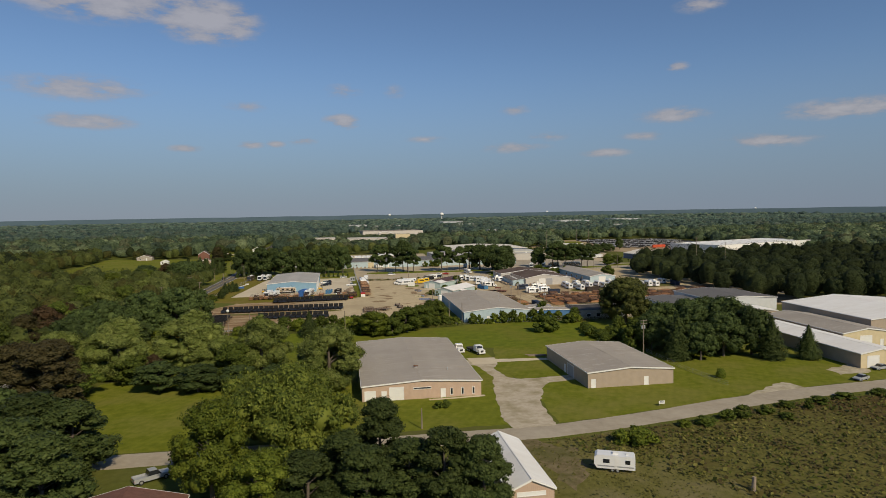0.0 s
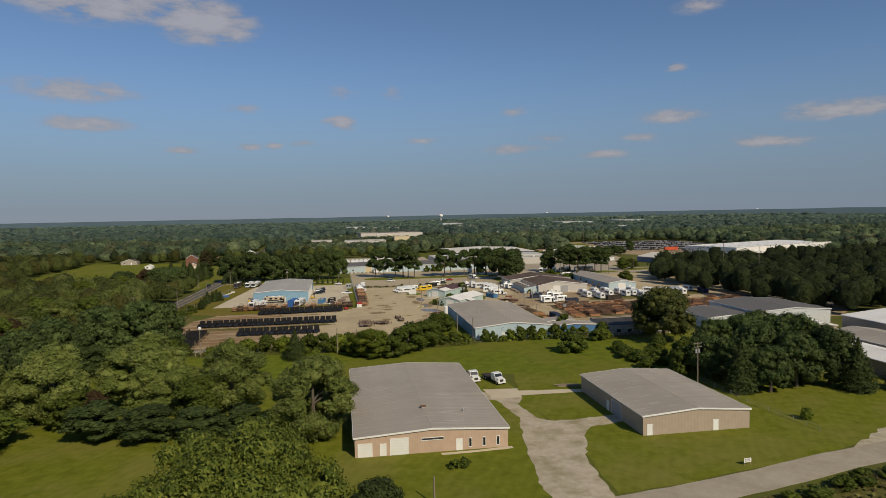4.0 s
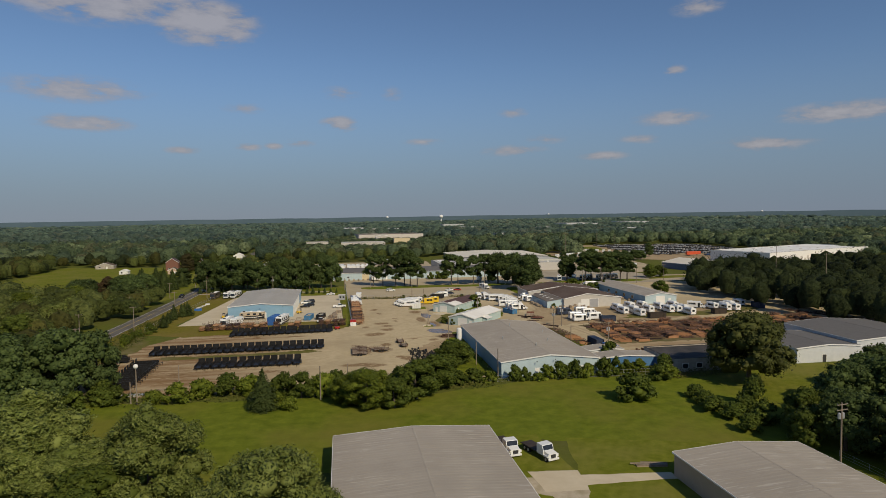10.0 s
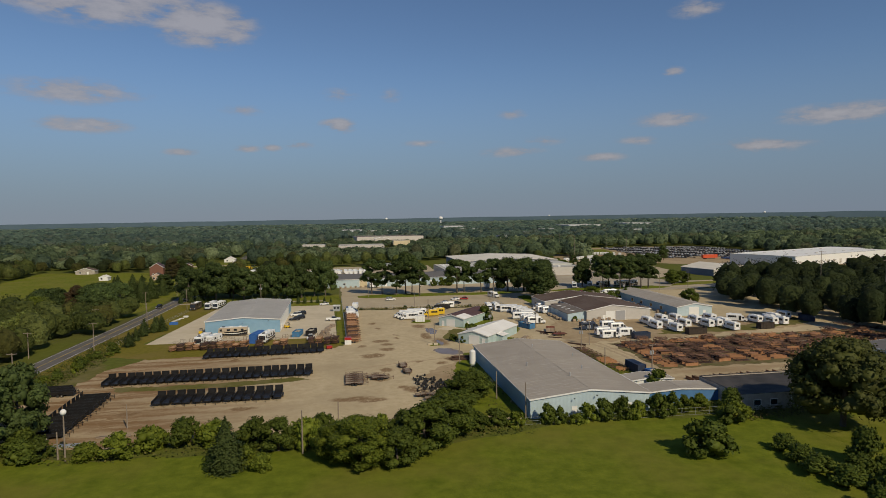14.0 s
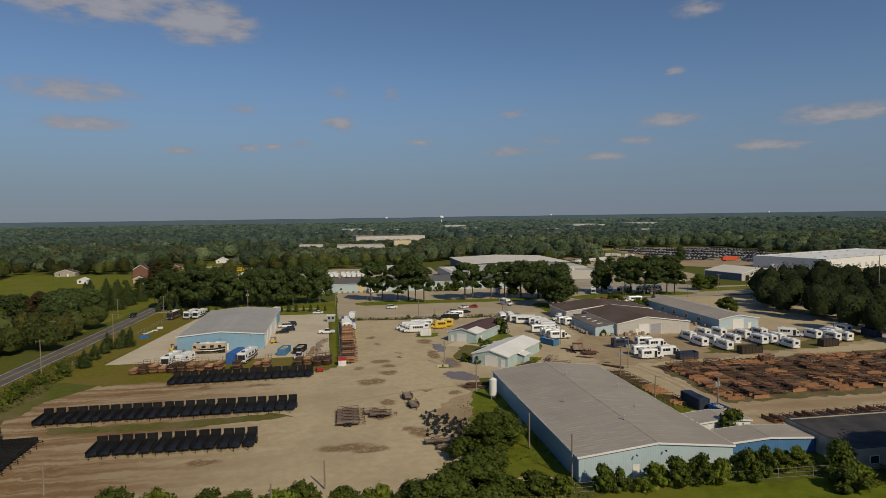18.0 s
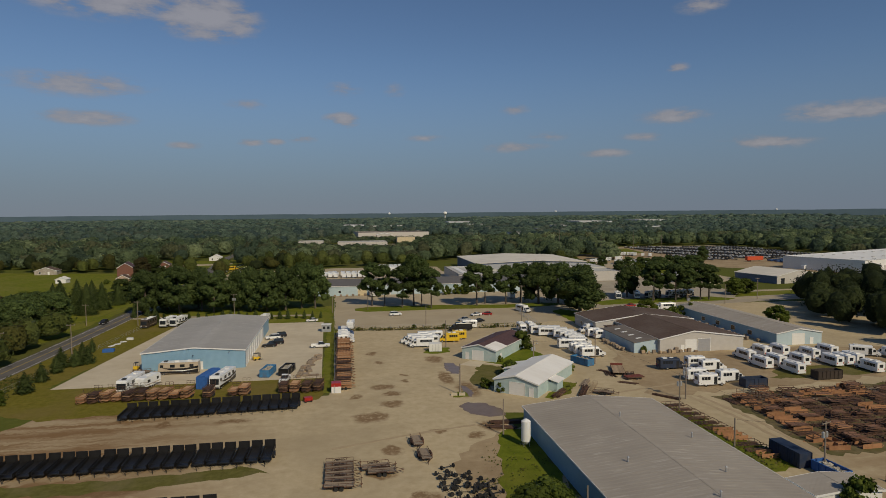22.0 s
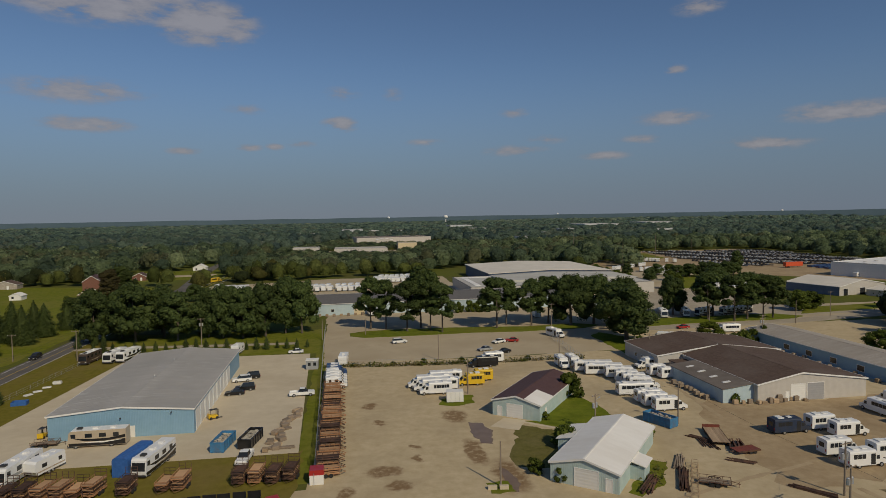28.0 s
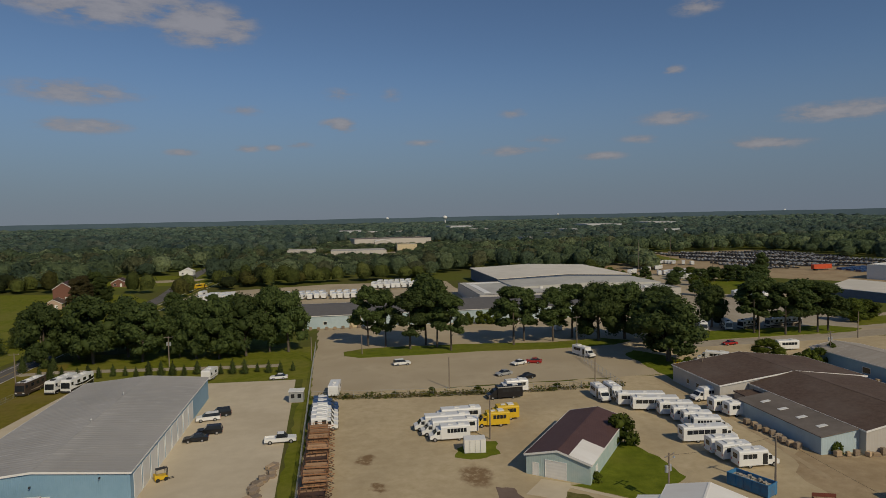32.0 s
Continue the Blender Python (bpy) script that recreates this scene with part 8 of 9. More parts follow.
# ---- tall weeds of the scrubland and the verges, as loose leaf clumps ----
M["weed_olive"] = leafy("weed_olive", (0.092, 0.091, 0.022), (0.176, 0.163, 0.041), (0.111, 0.101, 0.027))
M["weed_brown"] = leafy("weed_brown", (0.084, 0.065, 0.025), (0.151, 0.122, 0.046), (0.084, 0.071, 0.025))
M["weed_green"] = leafy("weed_green", (0.060, 0.079, 0.013), (0.120, 0.139, 0.024), (0.079, 0.092, 0.019))


def weeds(poly, count, size, tall, mats, seed, label="tall tangled weeds and dry growth", spread=2.6):
    """Patchy low growth over an area: tufts about random hearts."""
    rng = np.random.default_rng(seed)
    P = np.array(poly, float)
    lo, hi = P.min(0), P.max(0)
    hearts = lo + rng.random((count // 14, 2)) * (hi - lo)
    for k, mt in enumerate(mats):
        own = hearts[k::len(mats)]
        c = np.repeat(own, 14, 0) + rng.normal(size=(len(own) * 14, 2)) * spread * np.repeat(rng.uniform(0.3, 1.3, (len(own), 1)), 14, 0)
        c = c[[inside(poly, x, y) for x, y in c]]
        if not len(c):
            continue
        z = 0.05 + rng.random(len(c)) ** 1.6 * tall
        nn = rng.normal(size=(len(c), 3)) * 0.4 + np.array([0.1, -0.3, 0.9])
        nn /= np.linalg.norm(nn, axis=1, keepdims=True)
        v, f = quads(np.c_[c, z], nn, np.full(len(c), size) * rng.uniform(0.6, 1.5, len(c)), rng, 0.8)
        tagged(new("weeds", from_arrays("weeds", v, f, M[mt])), label, "weeds", kind="stuff")


weeds([(40, 128), (58, 131), (72, 134.2), (88, 138.4), (105, 141.8), (121, 143.6), (200, 147), (190, 60), (60, 60), (62, 104)], 30000, 0.27, 0.6, ("weed_brown", "weed_olive", "weed_green", "weed_brown", "weed_olive"), 71, spread=3.4)
weeds([(33, 129), (60, 131.6), (66, 128), (60, 116), (64, 104), (52, 88), (30, 88)], 3000, 0.15, 0.3, ("weed_olive",), 72, "rough grass tufts round the camper")
weeds([(-74, 290), (-64, 280), (-60, 330), (-64, 372), (-71, 372), (-72, 340)], 5000, 0.22, 1.1, ("weed_green", "weed_olive", "weed_green"), 73, "tall roadside weeds")
weeds([(-62, 252), (-36, 249), (48, 248), (50, 254), (47, 257), (-36, 258), (-64, 264)], 6000, 0.2, 1.2, ("weed_green", "weed_olive"), 74, "weeds along the yard's hedge")
weeds([(84, 257), (96, 257.4), (120, 257), (118, 250), (100, 246), (90, 246)], 2600, 0.2, 1.2, ("weed_olive", "weed_green", "weed_brown"), 75, "rank weeds round the old workshop")
weeds([(78, 286), (88, 286), (88, 296), (85, 316), (82, 322), (78, 320)], 1800, 0.17, 0.7, ("weed_green", "weed_olive"), 76, "weeds beside the warehouse")
weeds([(11, 420.6), (30, 418), (54, 415.8), (86, 415.2), (86, 417.6), (54, 418.4), (30, 420.6), (11, 423)], 9000, 0.2, 1.0, ("weed_olive", "weed_brown", "weed_green"), 80, "dry weeds along the lot fence", 0.9)
weeds([(33, 286), (40, 268), (48.5, 262), (48.5, 310), (40, 306)], 1200, 0.16, 0.3, ("weed_olive", "weed_green"), 81, "weeds beside the warehouse wall")

# ---- beyond the street ----
M["roof_cream"] = material("roof_cream", (0.66, 0.61, 0.52), (0.74, 0.69, 0.60), 0.3, 0.7, c=(0.58, 0.54, 0.46), c_scale=0.05)
M["roof_pale"] = material("roof_pale", (0.45, 0.44, 0.40), (0.53, 0.515, 0.47), 0.3, 0.75, c=(0.34, 0.32, 0.30), c_scale=0.05)
M["roof_bright"] = material("roof_bright", (0.78, 0.77, 0.74), (0.84, 0.83, 0.80), 0.3, 0.6, c=(0.70, 0.68, 0.64), c_scale=0.03)
M["wall_navy"] = ribbed("wall_navy", (0.10, 0.13, 0.19), (0.13, 0.16, 0.23), 0.4, "X", 0.6)
M["brick_red"] = material("brick_red", (0.17, 0.080, 0.056), (0.22, 0.105, 0.078), 2.0, 0.9)
sheet("lot", [(-66, 600), (-10, 598), (4, 556), (82, 556), (84, 668), (10, 672), (-62, 648)], 0.05, M["lot"], "gravel lot full of parked campers", "parking lot", 0.8, 6, 40)
sheet("lot", [(140, 470), (240, 468), (236, 482), (214, 500), (196, 560), (150, 552), (132, 500)], 0.055, M["old_asphalt"], "worn grey lot behind the street trees", "parking lot", 0.5, 5, 41)
sheet("lot", [(179, 552), (200, 500), (250, 545), (262, 640), (196, 690), (179, 676)], 0.043, M["lot"], "tan lot beside the factory", "parking lot", 0.8, 6, 52)
sheet("lot", [(10, 494), (200, 490), (200, 552), (178.5, 553), (178.5, 515), (10, 515)], 0.046, M["lot"], "tan lot before the blue warehouse", "parking lot", 0.4, 5, 51)
sheet("road", ribbon([(120, 455.6), (180, 456.4), (220, 462), (300, 474), (420, 480)], 8.0), 0.07, M["old_asphalt"], "worn street beyond the yards", "road", 0.15, 4, 42)
sheet("lot", [(196, 690), (262, 640), (330, 560), (350, 530), (440, 560), (440, 866), (292, 870)], 0.04, M["red_dirt"], "far storage yard of bare ground", "yard", 1.0, 8, 43)
sheet("field", [(224, 830), (236, 775), (256, 734), (304, 770), (318, 836), (240, 846)], 0.06, M["lawn"], "bright green field beside the storage yard", "field", 1.0, 8, 44)
sheet("field", [(-210, 440), (-84, 415), (-78, 500), (-71, 560), (-69, 600), (-100, 655), (-230, 690)], 0.03, M["lawn"], "green meadow across the road", "meadow", 1.0, 6, 45)
sheet("field", [(-140, 690), (-70, 700), (-72, 775), (-140, 770)], 0.03, M["lawn"], "mown grass among far houses", "lawn", 1.0, 6, 46)
sheet("drive", [(-124, 716), (-78, 724), (-76, 738), (-124, 734)], 0.05, M["lot"], "pale forecourt among far houses", "forecourt", 0.4, 4, 47)
sheet("yard", [(-46, 962), (-6, 958), (4, 915), (74, 908), (90, 980), (116, 985), (112, 1030), (60, 1000), (-40, 1016)], 0.03, M["lot"], "far works yard", "yard", 1, 9, 48)
sheet("yard", [(30, 1130), (100, 1120), (160, 1140), (180, 1270), (30, 1280)], 0.03, M["lot"], "far works yard", "yard", 1, 9, 49)
sheet("grass", [(200, 470.5), (300, 482), (296, 490), (214, 486)], 0.1, M["lawn"], "grass verge beyond the street", "verge", 0.4, 4, 50)

gable("blue_warehouse", "long pale-blue warehouse with a grey roof", pose(142, 515, 0, 0, 0, 90), 34, 141, 4.8, 6.6, "wall_pale", "roof_slate",
      openings=[("w", 116, 4.5, 0, 4.2, "wall_cream", "roller_door"), ("w", 104, 1.0, 0, 2.1, "trim_white", "door"), ("w", 74, 3, 0, 3, "door_white", "roller_door"), ("w", 129, 1.2, 1.5, 2.6, "dark_glass", "window")])
factory = flat_block("factory", "broad factory with flat grey and cream roofs", pose(80, 550, 0), 98, 53, 5.8, "wall_grey", "roof_pale")
bm = bmesh.new()
prism(bm, [(22, 0), (98, 0), (98, 7.0), (60, 8.4), (22, 7.0)], 53, 125)
part("upper_hall", bm, M["wall_navy"], factory, "taller navy-walled hall")
for x0, x1, z0, z1 in ((21.4, 60, 6.98, 8.4), (60, 98.6, 8.4, 6.98)):
    bm = bmesh.new()
    prism(bm, [(x0, z0 + 0.02), (x1, z1 + 0.02), (x1, z1 + 0.3), (x0, z0 + 0.3)], 52.4, 125.6)
    part("upper_roof", bm, M["roof_cream"], factory, "cream roof of the taller hall")
bm = bmesh.new()
prism(bm, [(22.4, 4.6), (98.4, 4.6), (98.4, 6.3), (60, 7.4), (22.4, 6.3)], 20, 52.3)
part("front_roof", bm, M["roof_pale"], factory, "grey roof that rises to the taller hall")
part("roof_strip", boxes((4, 48, 5.5, 40, 51.6, 5.7)), M["roof_bright"], factory, "white roof strip")
part("roof_strip", boxes((4, 8, 5.5, 7, 44, 5.75)), M["roof_bright"], factory, "white roof strip")
part("roof_strip", boxes((38, 2, 5.5, 60, 6, 5.7)), M["roof_bright"], factory, "white roof strip")
for k in range(5):
    part("roof_vent", boxes((34 + 12 * k, 17 - 3 * k, 5.5, 35.4 + 12 * k, 18.4 - 3 * k, 6.5)), M["trim_white"], factory)
gable("office_hall", "low hall with a cream metal roof and dark walls", pose(254, 512, 0, 0, 0, 14), 34, 29, 4.4, 7.2, "wall_grey", "roof_cream", walls={"w": "wall_navy"},
      openings=[("s", 3, 3, 0, 3.2, "dark_glass", "window"), ("s", 15, 4, 0, 3.2, "dark_glass", "entrance"), ("s", 24, 3, 0.6, 2.6, "dark_glass", "window")])
gable("office_block", "grey entrance block with a low cream roof", pose(272, 497, 0, 0, 0, 14), 24, 15, 3.0, 4.2, "wall_grey", "roof_cream", openings=[("s", 4, 6, 0.5, 2.4, "dark_glass", "window")])
hall = flat_block("distribution_hall", "huge distribution hall with a white flat roof", pose(343, 548, 0, 0, 0, 21), 150, 54, 8.6, "trim_white", "roof_bright",
                  openings=[("s", 6 + 9 * k, 3, 1.2, 4.4, "wall_grey", "dock_door") for k in range(8)])
for k in range(16):
    x, y = 8 + 13.5 * (k % 8), 12 + 26 * (k // 8)
    part("skylight", boxes((x, y, 8.9, x + 2.4, y + 1.2, 9.12)), M["wall_grey"], hall)
flat_block("factory", "far factory with a low pale flat roof", pose(-40, 985, 0), 30, 26, 6.0, "wall_grey", "roof_pale")
flat_block("factory", "far factory with a broad grey-tan roof", pose(8, 938, 0), 58, 34, 6.5, "wall_grey", "roof_pale")
flat_block("factory", "far works block with a cream front", pose(83, 1000, 0), 23, 20, 9.0, "wall_cream", "roof_pale")
flat_block("factory", "long far factory with a weathered grey roof", pose(38, 1190, 0, 0, 0, 6), 114, 60, 9.0, "wall_grey", "roof_old")
gable("factory", "far shed with a bright metal roof", pose(66, 1168, 0), 24, 20, 6, 8.5, "wall_grey", "roof_white")
flat_block("factory", "far factory with a white-edged roof", pose(16, 1640, 0), 46, 60, 12, "wall_light", "roof_slate")
flat_block("factory", "far factory with a long white roof", pose(62, 1510, 0), 98, 60, 11, "wall_grey", "roof_bright")
for x, y, w in ((-60, 1360, 40), (260, 1500, 60), (420, 1360, 40), (540, 1250, 50), (620, 1750, 90), (330, 1180, 24), (240, 1020, 22), (300, 1890, 60), (860, 1900, 80)):
    flat_block("far_hall", "far pale hall among the trees", pose(x, y, 0), w, w * 1.2, 12.5, "wall_light", "roof_pale")


def far_house(x, y, w, l, label, wall, roof, turn=0, h=2.8, ridge=5.2):
    gable("house", label, pose(x, y, 0, 0, 0, turn), w, l, h, ridge, wall, roof, category="house", openings=[("s", w * 0.2, 1.2, 0.9, 2.1, "dark_glass", "window"), ("s", w * 0.6, 1.0, 0, 2.1, "trim_white", "door")])


far_house(-132, 634, 9.6, 13, "tall brick house with a red-brown roof among trees", "brick_red", "roof_maroon", 8, 6.6, 9.8)
far_house(-126, 701, 9, 10, "low brick house with a brown roof", "brick_red", "roof_maroon", 5)
far_house(-197, 668, 14, 9, "low brown-roofed barn at the meadow's edge", "wall_block", "roof_brown", 4)
far_house(-102, 772, 10, 8, "small white house among trees", "trim_white", "roof_white", 0)
far_house(-159, 609, 6, 6, "little white shed on the meadow", "trim_white", "roof_white", 0, 2.4, 3.8)
far_house(-122, 601, 7.4, 9, "small tan garage before the brick house", "wall_pink", "roof_brown", 8, 2.8, 4.8)
far_house(-132, 205, 9, 9, "white house half hidden by trees", "trim_white", "roof_brown", 0, 4.5, 7.5)


def far_camper(label):
    ob = thing("camper", label, "camper", None, "campers in the far lot")
    part("body", yprism([(-3.6, 0.7), (3.2, 0.7), (3.6, 1.4), (3.4, 3.0), (-3.4, 3.1), (-3.6, 2.8)], -1.2, 1.2), M["car_white"], ob)
    part("window_band", boxes((-2.6, -1.23, 1.6, 0.4, -1.19, 2.2)), M["dark_glass"], ob)
    part("stripe", boxes((-3.2, -1.23, 0.95, 2.8, -1.19, 1.15)), M["swirl_tan"], ob)
    bm = bmesh.new()
    cyl(bm, (0, -1.1, 0.38), (0, 1.1, 0.38), 0.38, 0.38, 8)
    part("axle", bm, M["tyre"], ob)
    return ob


fc = far_camper("white camper trailer parked in a far row")
fc.matrix_world = pose(-56, 632, 0, 0, 0, 80)
rf = random.Random(21)
for x0, x1, y in ((-53, -36, 612), (-50, -36, 622), (-12, 12, 604), (-10, 10, 614), (15, 31, 602), (14, 32, 613), (38, 66, 650), (38, 66, 640), (42, 62, 660)):
    x = x0
    while x < x1:
        copy_thing(fc, pose(x, y + rf.uniform(-1, 1), 0, 0, 0, 82 + rf.uniform(-8, 8)))
        x += rf.uniform(3.1, 4.0)
for k in range(9):
    copy_thing(fc, pose(28.5 + 1.0 * k + (k > 4) * 60, 511.5 + rf.uniform(-1, 1) - (k > 4) * 22, 0, 0, 0, 90 + rf.uniform(-10, 10)) if k % 3 == 0 else pose(206 + 5 * k, 668 + 3.5 * k, 0, 0, 0, 60 + rf.uniform(-10, 10)))
for x, y, n in ((236, 812, 7), (241, 786, 6), (252, 760, 6), (268, 742, 5)):
    for k in range(n):
        copy_thing(fc, pose(x + 4.6 * k + rf.uniform(-0.6, 0.6), y - 5.0 * k + rf.uniform(-0.6, 0.6), 0, 0, 0, 60 + rf.uniform(-9, 9)))
for k in range(18):
    copy_thing(fc, pose(225 + 4.4 * (k % 6) + rf.uniform(-0.6, 0.6), 632 + 13 * (k // 6) + 1.0 * (k % 6), 0, 0, 0, 75 + rf.uniform(-9, 9)))
for k in range(14):
    copy_thing(fc, pose(330.5 + 3.6 * k - (k > 6) * 22, 584 - 3.2 * k + (k > 6) * 42, 0, 0, 0, 20 + rf.uniform(-5, 5)))

# long rows of stored chassis, far off
dark_bm, pale_bm = bmesh.new(), bmesh.new()
for r in range(20):
    # rows begin along the yard's west side and its far edge, and run south-east
    x, y = (300 + 2.2 * r, 692 + 15.2 * r) if r < 11 else (326 + 12.0 * (r - 10), 850 - 2.5 * (r - 10))
    if r in (3, 7, 14):
        continue
    while y > 668 and x < 440:
        m = pose(x + rf.uniform(-0.3, 0.3), y + rf.uniform(-0.3, 0.3), 0, 0, 0, 28 + rf.uniform(-6, 6))
        box(dark_bm, -0.95, -2.2, 0.5, 0.95, 2.2, 1.1, m)
        box(pale_bm if r % 4 == 1 or rf.random() < 0.3 else dark_bm, -0.9, 0.8, 1.1, 0.9, 2.1, 1.9, m)
        if r % 3 == 0:
            box(pale_bm, -0.95, -2.5, 1.2, 0.95, 0.6, 1.3, m)
        x, y = x + 1.55, y - 2.8
tagged(part("stored_chassis", dark_bm, M["dark_metal"]), "long rows of stored dark vehicle chassis", "vehicles", kind="stuff")
tagged(part("stored_decks", pale_bm, M["galv"]), "pale decks of the stored chassis rows", "vehicles", kind="stuff")
bm = bmesh.new()
for r in range(3):
    for k in range(9):
        box(bm, -1.0, -2.4, 0.4, 1.0, 2.4, 1.6, pose(352 + 3.2 * k + rf.uniform(-0.3, 0.3), 634 + 8 * r + 0.9 * k, 0, 0, 0, rf.uniform(-6, 6)))
tagged(part("stored_cars", bm, M["car_blue"]), "rows of dark blue vehicles beside the hall", "vehicles", kind="stuff")
ob = thing("box_trailer", "bright orange-red box trailer in the storage yard", "trailer", pose(340, 653, 0, 0, 0, 6))
part("box", boxes((-7.5, -1.3, 1.1, 7.5, 1.3, 4.1)), M["trailer_orange"], ob)
for x in (-5.5, -4.3):
    bm = bmesh.new()
    cyl(bm, (x, -1.2, 0.52), (x, 1.2, 0.52), 0.52, 0.52, 10)
    part("axle", bm, M["tyre"], ob)
part("landing_leg", boxes((4.5, -0.9, 0, 4.7, -0.7, 1.1), (4.5, 0.7, 0, 4.7, 0.9, 1.1)), M["dark_metal"], ob)
for x, y in ((233, 811), (240, 770), (226, 690), (284, 750), (261, 655)):
    utility_pole(x, y, 22, 0, label="tall lighting mast beside the storage yard")


def water_tower(x, y, h, r, label):
    ob = thing("water_tower", label, "water tower", pose(x, y, 0))
    bm = bmesh.new()
    cyl(bm, (0, 0, 0), (0, 0, h - r), r * 0.28, r * 0.22, 12)
    part("stem", bm, M["trim_white"], ob)
    bm = bmesh.new()
    bmesh.ops.create_uvsphere(bm, u_segments=20, v_segments=12, radius=r)
    for v in bm.verts:
        v.co.z = v.co.z * 0.8 + h
    part("tank", bm, M["trim_white"], ob, "", True)


water_tower(426, 2728, 32, 9, "white water tower on the horizon")
water_tower(240, 3300, 30, 7, "small white water tower on the horizon")
water_tower(1060, 3200, 34, 6, "slender water tower on the horizon")
water_tower(2050, 2900, 36, 6, "slender water tower on the horizon")

# trees among the lots beside the factory
sheet("grass", [(199, 560), (222, 560), (246, 594), (262, 626), (240, 626), (222, 606), (206, 590)], 0.06, M["grass"], "rough grass between the far lots", "grass", 0.8, 5, 53)
sheet("grass", [(182, 590), (190, 594), (200, 640), (200, 720), (214, 780), (200, 782), (186, 720), (182, 640)], 0.06, M["olive_grass"], "overgrown strip behind the factory", "grass", 0.8, 5, 54)
for x, y, h, w in ((228, 616, 8, 10), (236, 614, 9, 10), (244, 612, 10, 10), (252, 610, 9, 11), (260, 612, 10, 10), (268, 616, 9, 10), (240, 622, 8, 10), (256, 622, 9, 10), (294, 651, 14, 9)):
    tree("belt", x, y, h, w)
for k in range(22):
    tree("darkbush", 187 + 0.9 * k * (k < 11) + 9 * (k >= 11) + (k % 3), 592 + 7.4 * k, 3 + (k * 7) % 3, 6 + (k * 5) % 3, label="dark scrub along the factory's far side")
for x, y, h, w in ((192, 560, 8, 8), (205, 575, 7, 8), (196, 590, 9, 9), (214, 600, 7, 7), (228, 560, 6, 7), (240, 585, 8, 8), (222, 630, 8, 9), (236, 640, 7, 8), (206, 640, 8, 8), (-30, 560, 9, 10), (-44, 548, 9, 10), (-14, 556, 8, 9), (-58, 580, 9, 10), (-40, 575, 8, 9), (-56, 530, 11, 11), (-36, 522, 11, 11), (-16, 518, 9, 10)):
    tree("belt" if h > 7 else "maple", x, y, h, w)
for k in range(16):
    copy_thing(fc, pose(206 + 3.6 * (k % 8) + rf.uniform(-0.5, 0.5), 536 + 14 * (k // 8) + 2.2 * (k % 8), 0, 0, 0, 70 + rf.uniform(-8, 8)))

# ---- puddles, mud and ruts on the gravel ----
sheet("puddle", [(41.8, 367.6), (44.3, 366.5), (45.4, 362.0), (43.9, 354.8), (42.0, 355.7), (41.2, 360.4)], 0.042, M["puddle"], "long shallow puddle on the muddy gravel", "puddle", 0.3, 0.9, 130, depth=0.05)
sheet("puddle", [(42.4, 344.2), (43.7, 342.5), (44.1, 337.2), (43.1, 334.6), (41.3, 335.1)], 0.042, M["puddle"], "small muddy puddle by the concrete blocks", "puddle", 0.25, 0.9, 131, depth=0.05)
sheet("puddle", [(38.8, 328.5), (41.3, 330.4), (44.7, 329.4), (47.8, 324.4), (47.4, 320.8), (43.8, 320.3), (40.4, 323.0)], 0.042, M["puddle"], "wide muddy puddle before the warehouse", "puddle", 0.3, 0.9, 132, depth=0.05)
for k, (x0, y0, x1, y1, w) in enumerate(((94, 326, 95.2, 286, 1.0), (91.6, 326, 93, 287, 1.0), (60, 326, 94, 336, 0.9), (93.4, 360, 96.6, 420, 1.0), (12, 308, 40, 316, 0.8))):
    sheet("tyre_track", ribbon([(x0, y0), ((x0 + x1) / 2 + 1.5, (y0 + y1) / 2 + 1.0), (x1, y1)], w), 0.046, M["track"], "pale wheel track pressed into the gravel", "track", 0.18, 1.6, 90 + k)
sheet("slab", [(38.2, 198.0), (46.4, 197.0), (46.6, 193.6), (45.6, 189.6), (38.8, 190.2)], 0.055, M["concrete"], "cracked concrete slab behind the workshop", "slab", 0.15, 1.5, 120)
sheet("path", ribbon([(35.3, 160.2), (28, 159.6), (22, 159.5)], 1.0), 0.05, M["concrete"], "narrow concrete path along the workshop front", "path", 0.08, 1.5, 121)
sheet("path", ribbon([(52.6, 365.6), (57.6, 361.2), (62.7, 356.7)], 0.8), 0.075, M["concrete"], "narrow concrete kerb beside the grass", "path", 0.05, 1.5, 122)
sheet("apron", [(49.6, 369.0), (53.6, 366.4), (50.6, 361.0), (45.6, 364.2)], 0.07, M["concrete"], "concrete apron before the shed door", "apron", 0.15, 1.5, 123)
sheet("grass", [(37.6, 380.2), (41.6, 378.6), (45.6, 380.4), (46.6, 386.6), (43.2, 387.0), (39.0, 384.4)], 0.05, M["grass"], "weedy patch round the white box", "grass", 0.3, 1.2, 124)
sheet("grass", [(38.8, 334.6), (42.6, 334.8), (42.4, 338.8), (39.0, 338.6)], 0.05, M["grass"], "tuft of grass round the pole", "grass", 0.3, 1.0, 125)
sheet("grass", [(78, 286), (88, 286), (88, 296), (85, 316), (82, 322), (78, 320)], 0.042, M["grass"], "weedy strip beside the warehouse", "grass", 0.7, 1.6, 127)
sheet("grass", [(120, 336), (158, 336), (190, 346), (190, 356), (160, 346), (128, 344)], 0.036, M["dry_grass"], "thin yellow grass among the parked buses", "grass", 1.2, 2, 128)

# ---- clutter of the yards ----
M["barrel_wood"] = material("barrel_wood", (0.33, 0.24, 0.15), (0.44, 0.33, 0.22), 2.0, 0.85, vary=0.3)
M["bag_white"] = material("bag_white", (0.62, 0.61, 0.58), (0.74, 0.73, 0.70), 2.0, 0.7, bump=0.4)


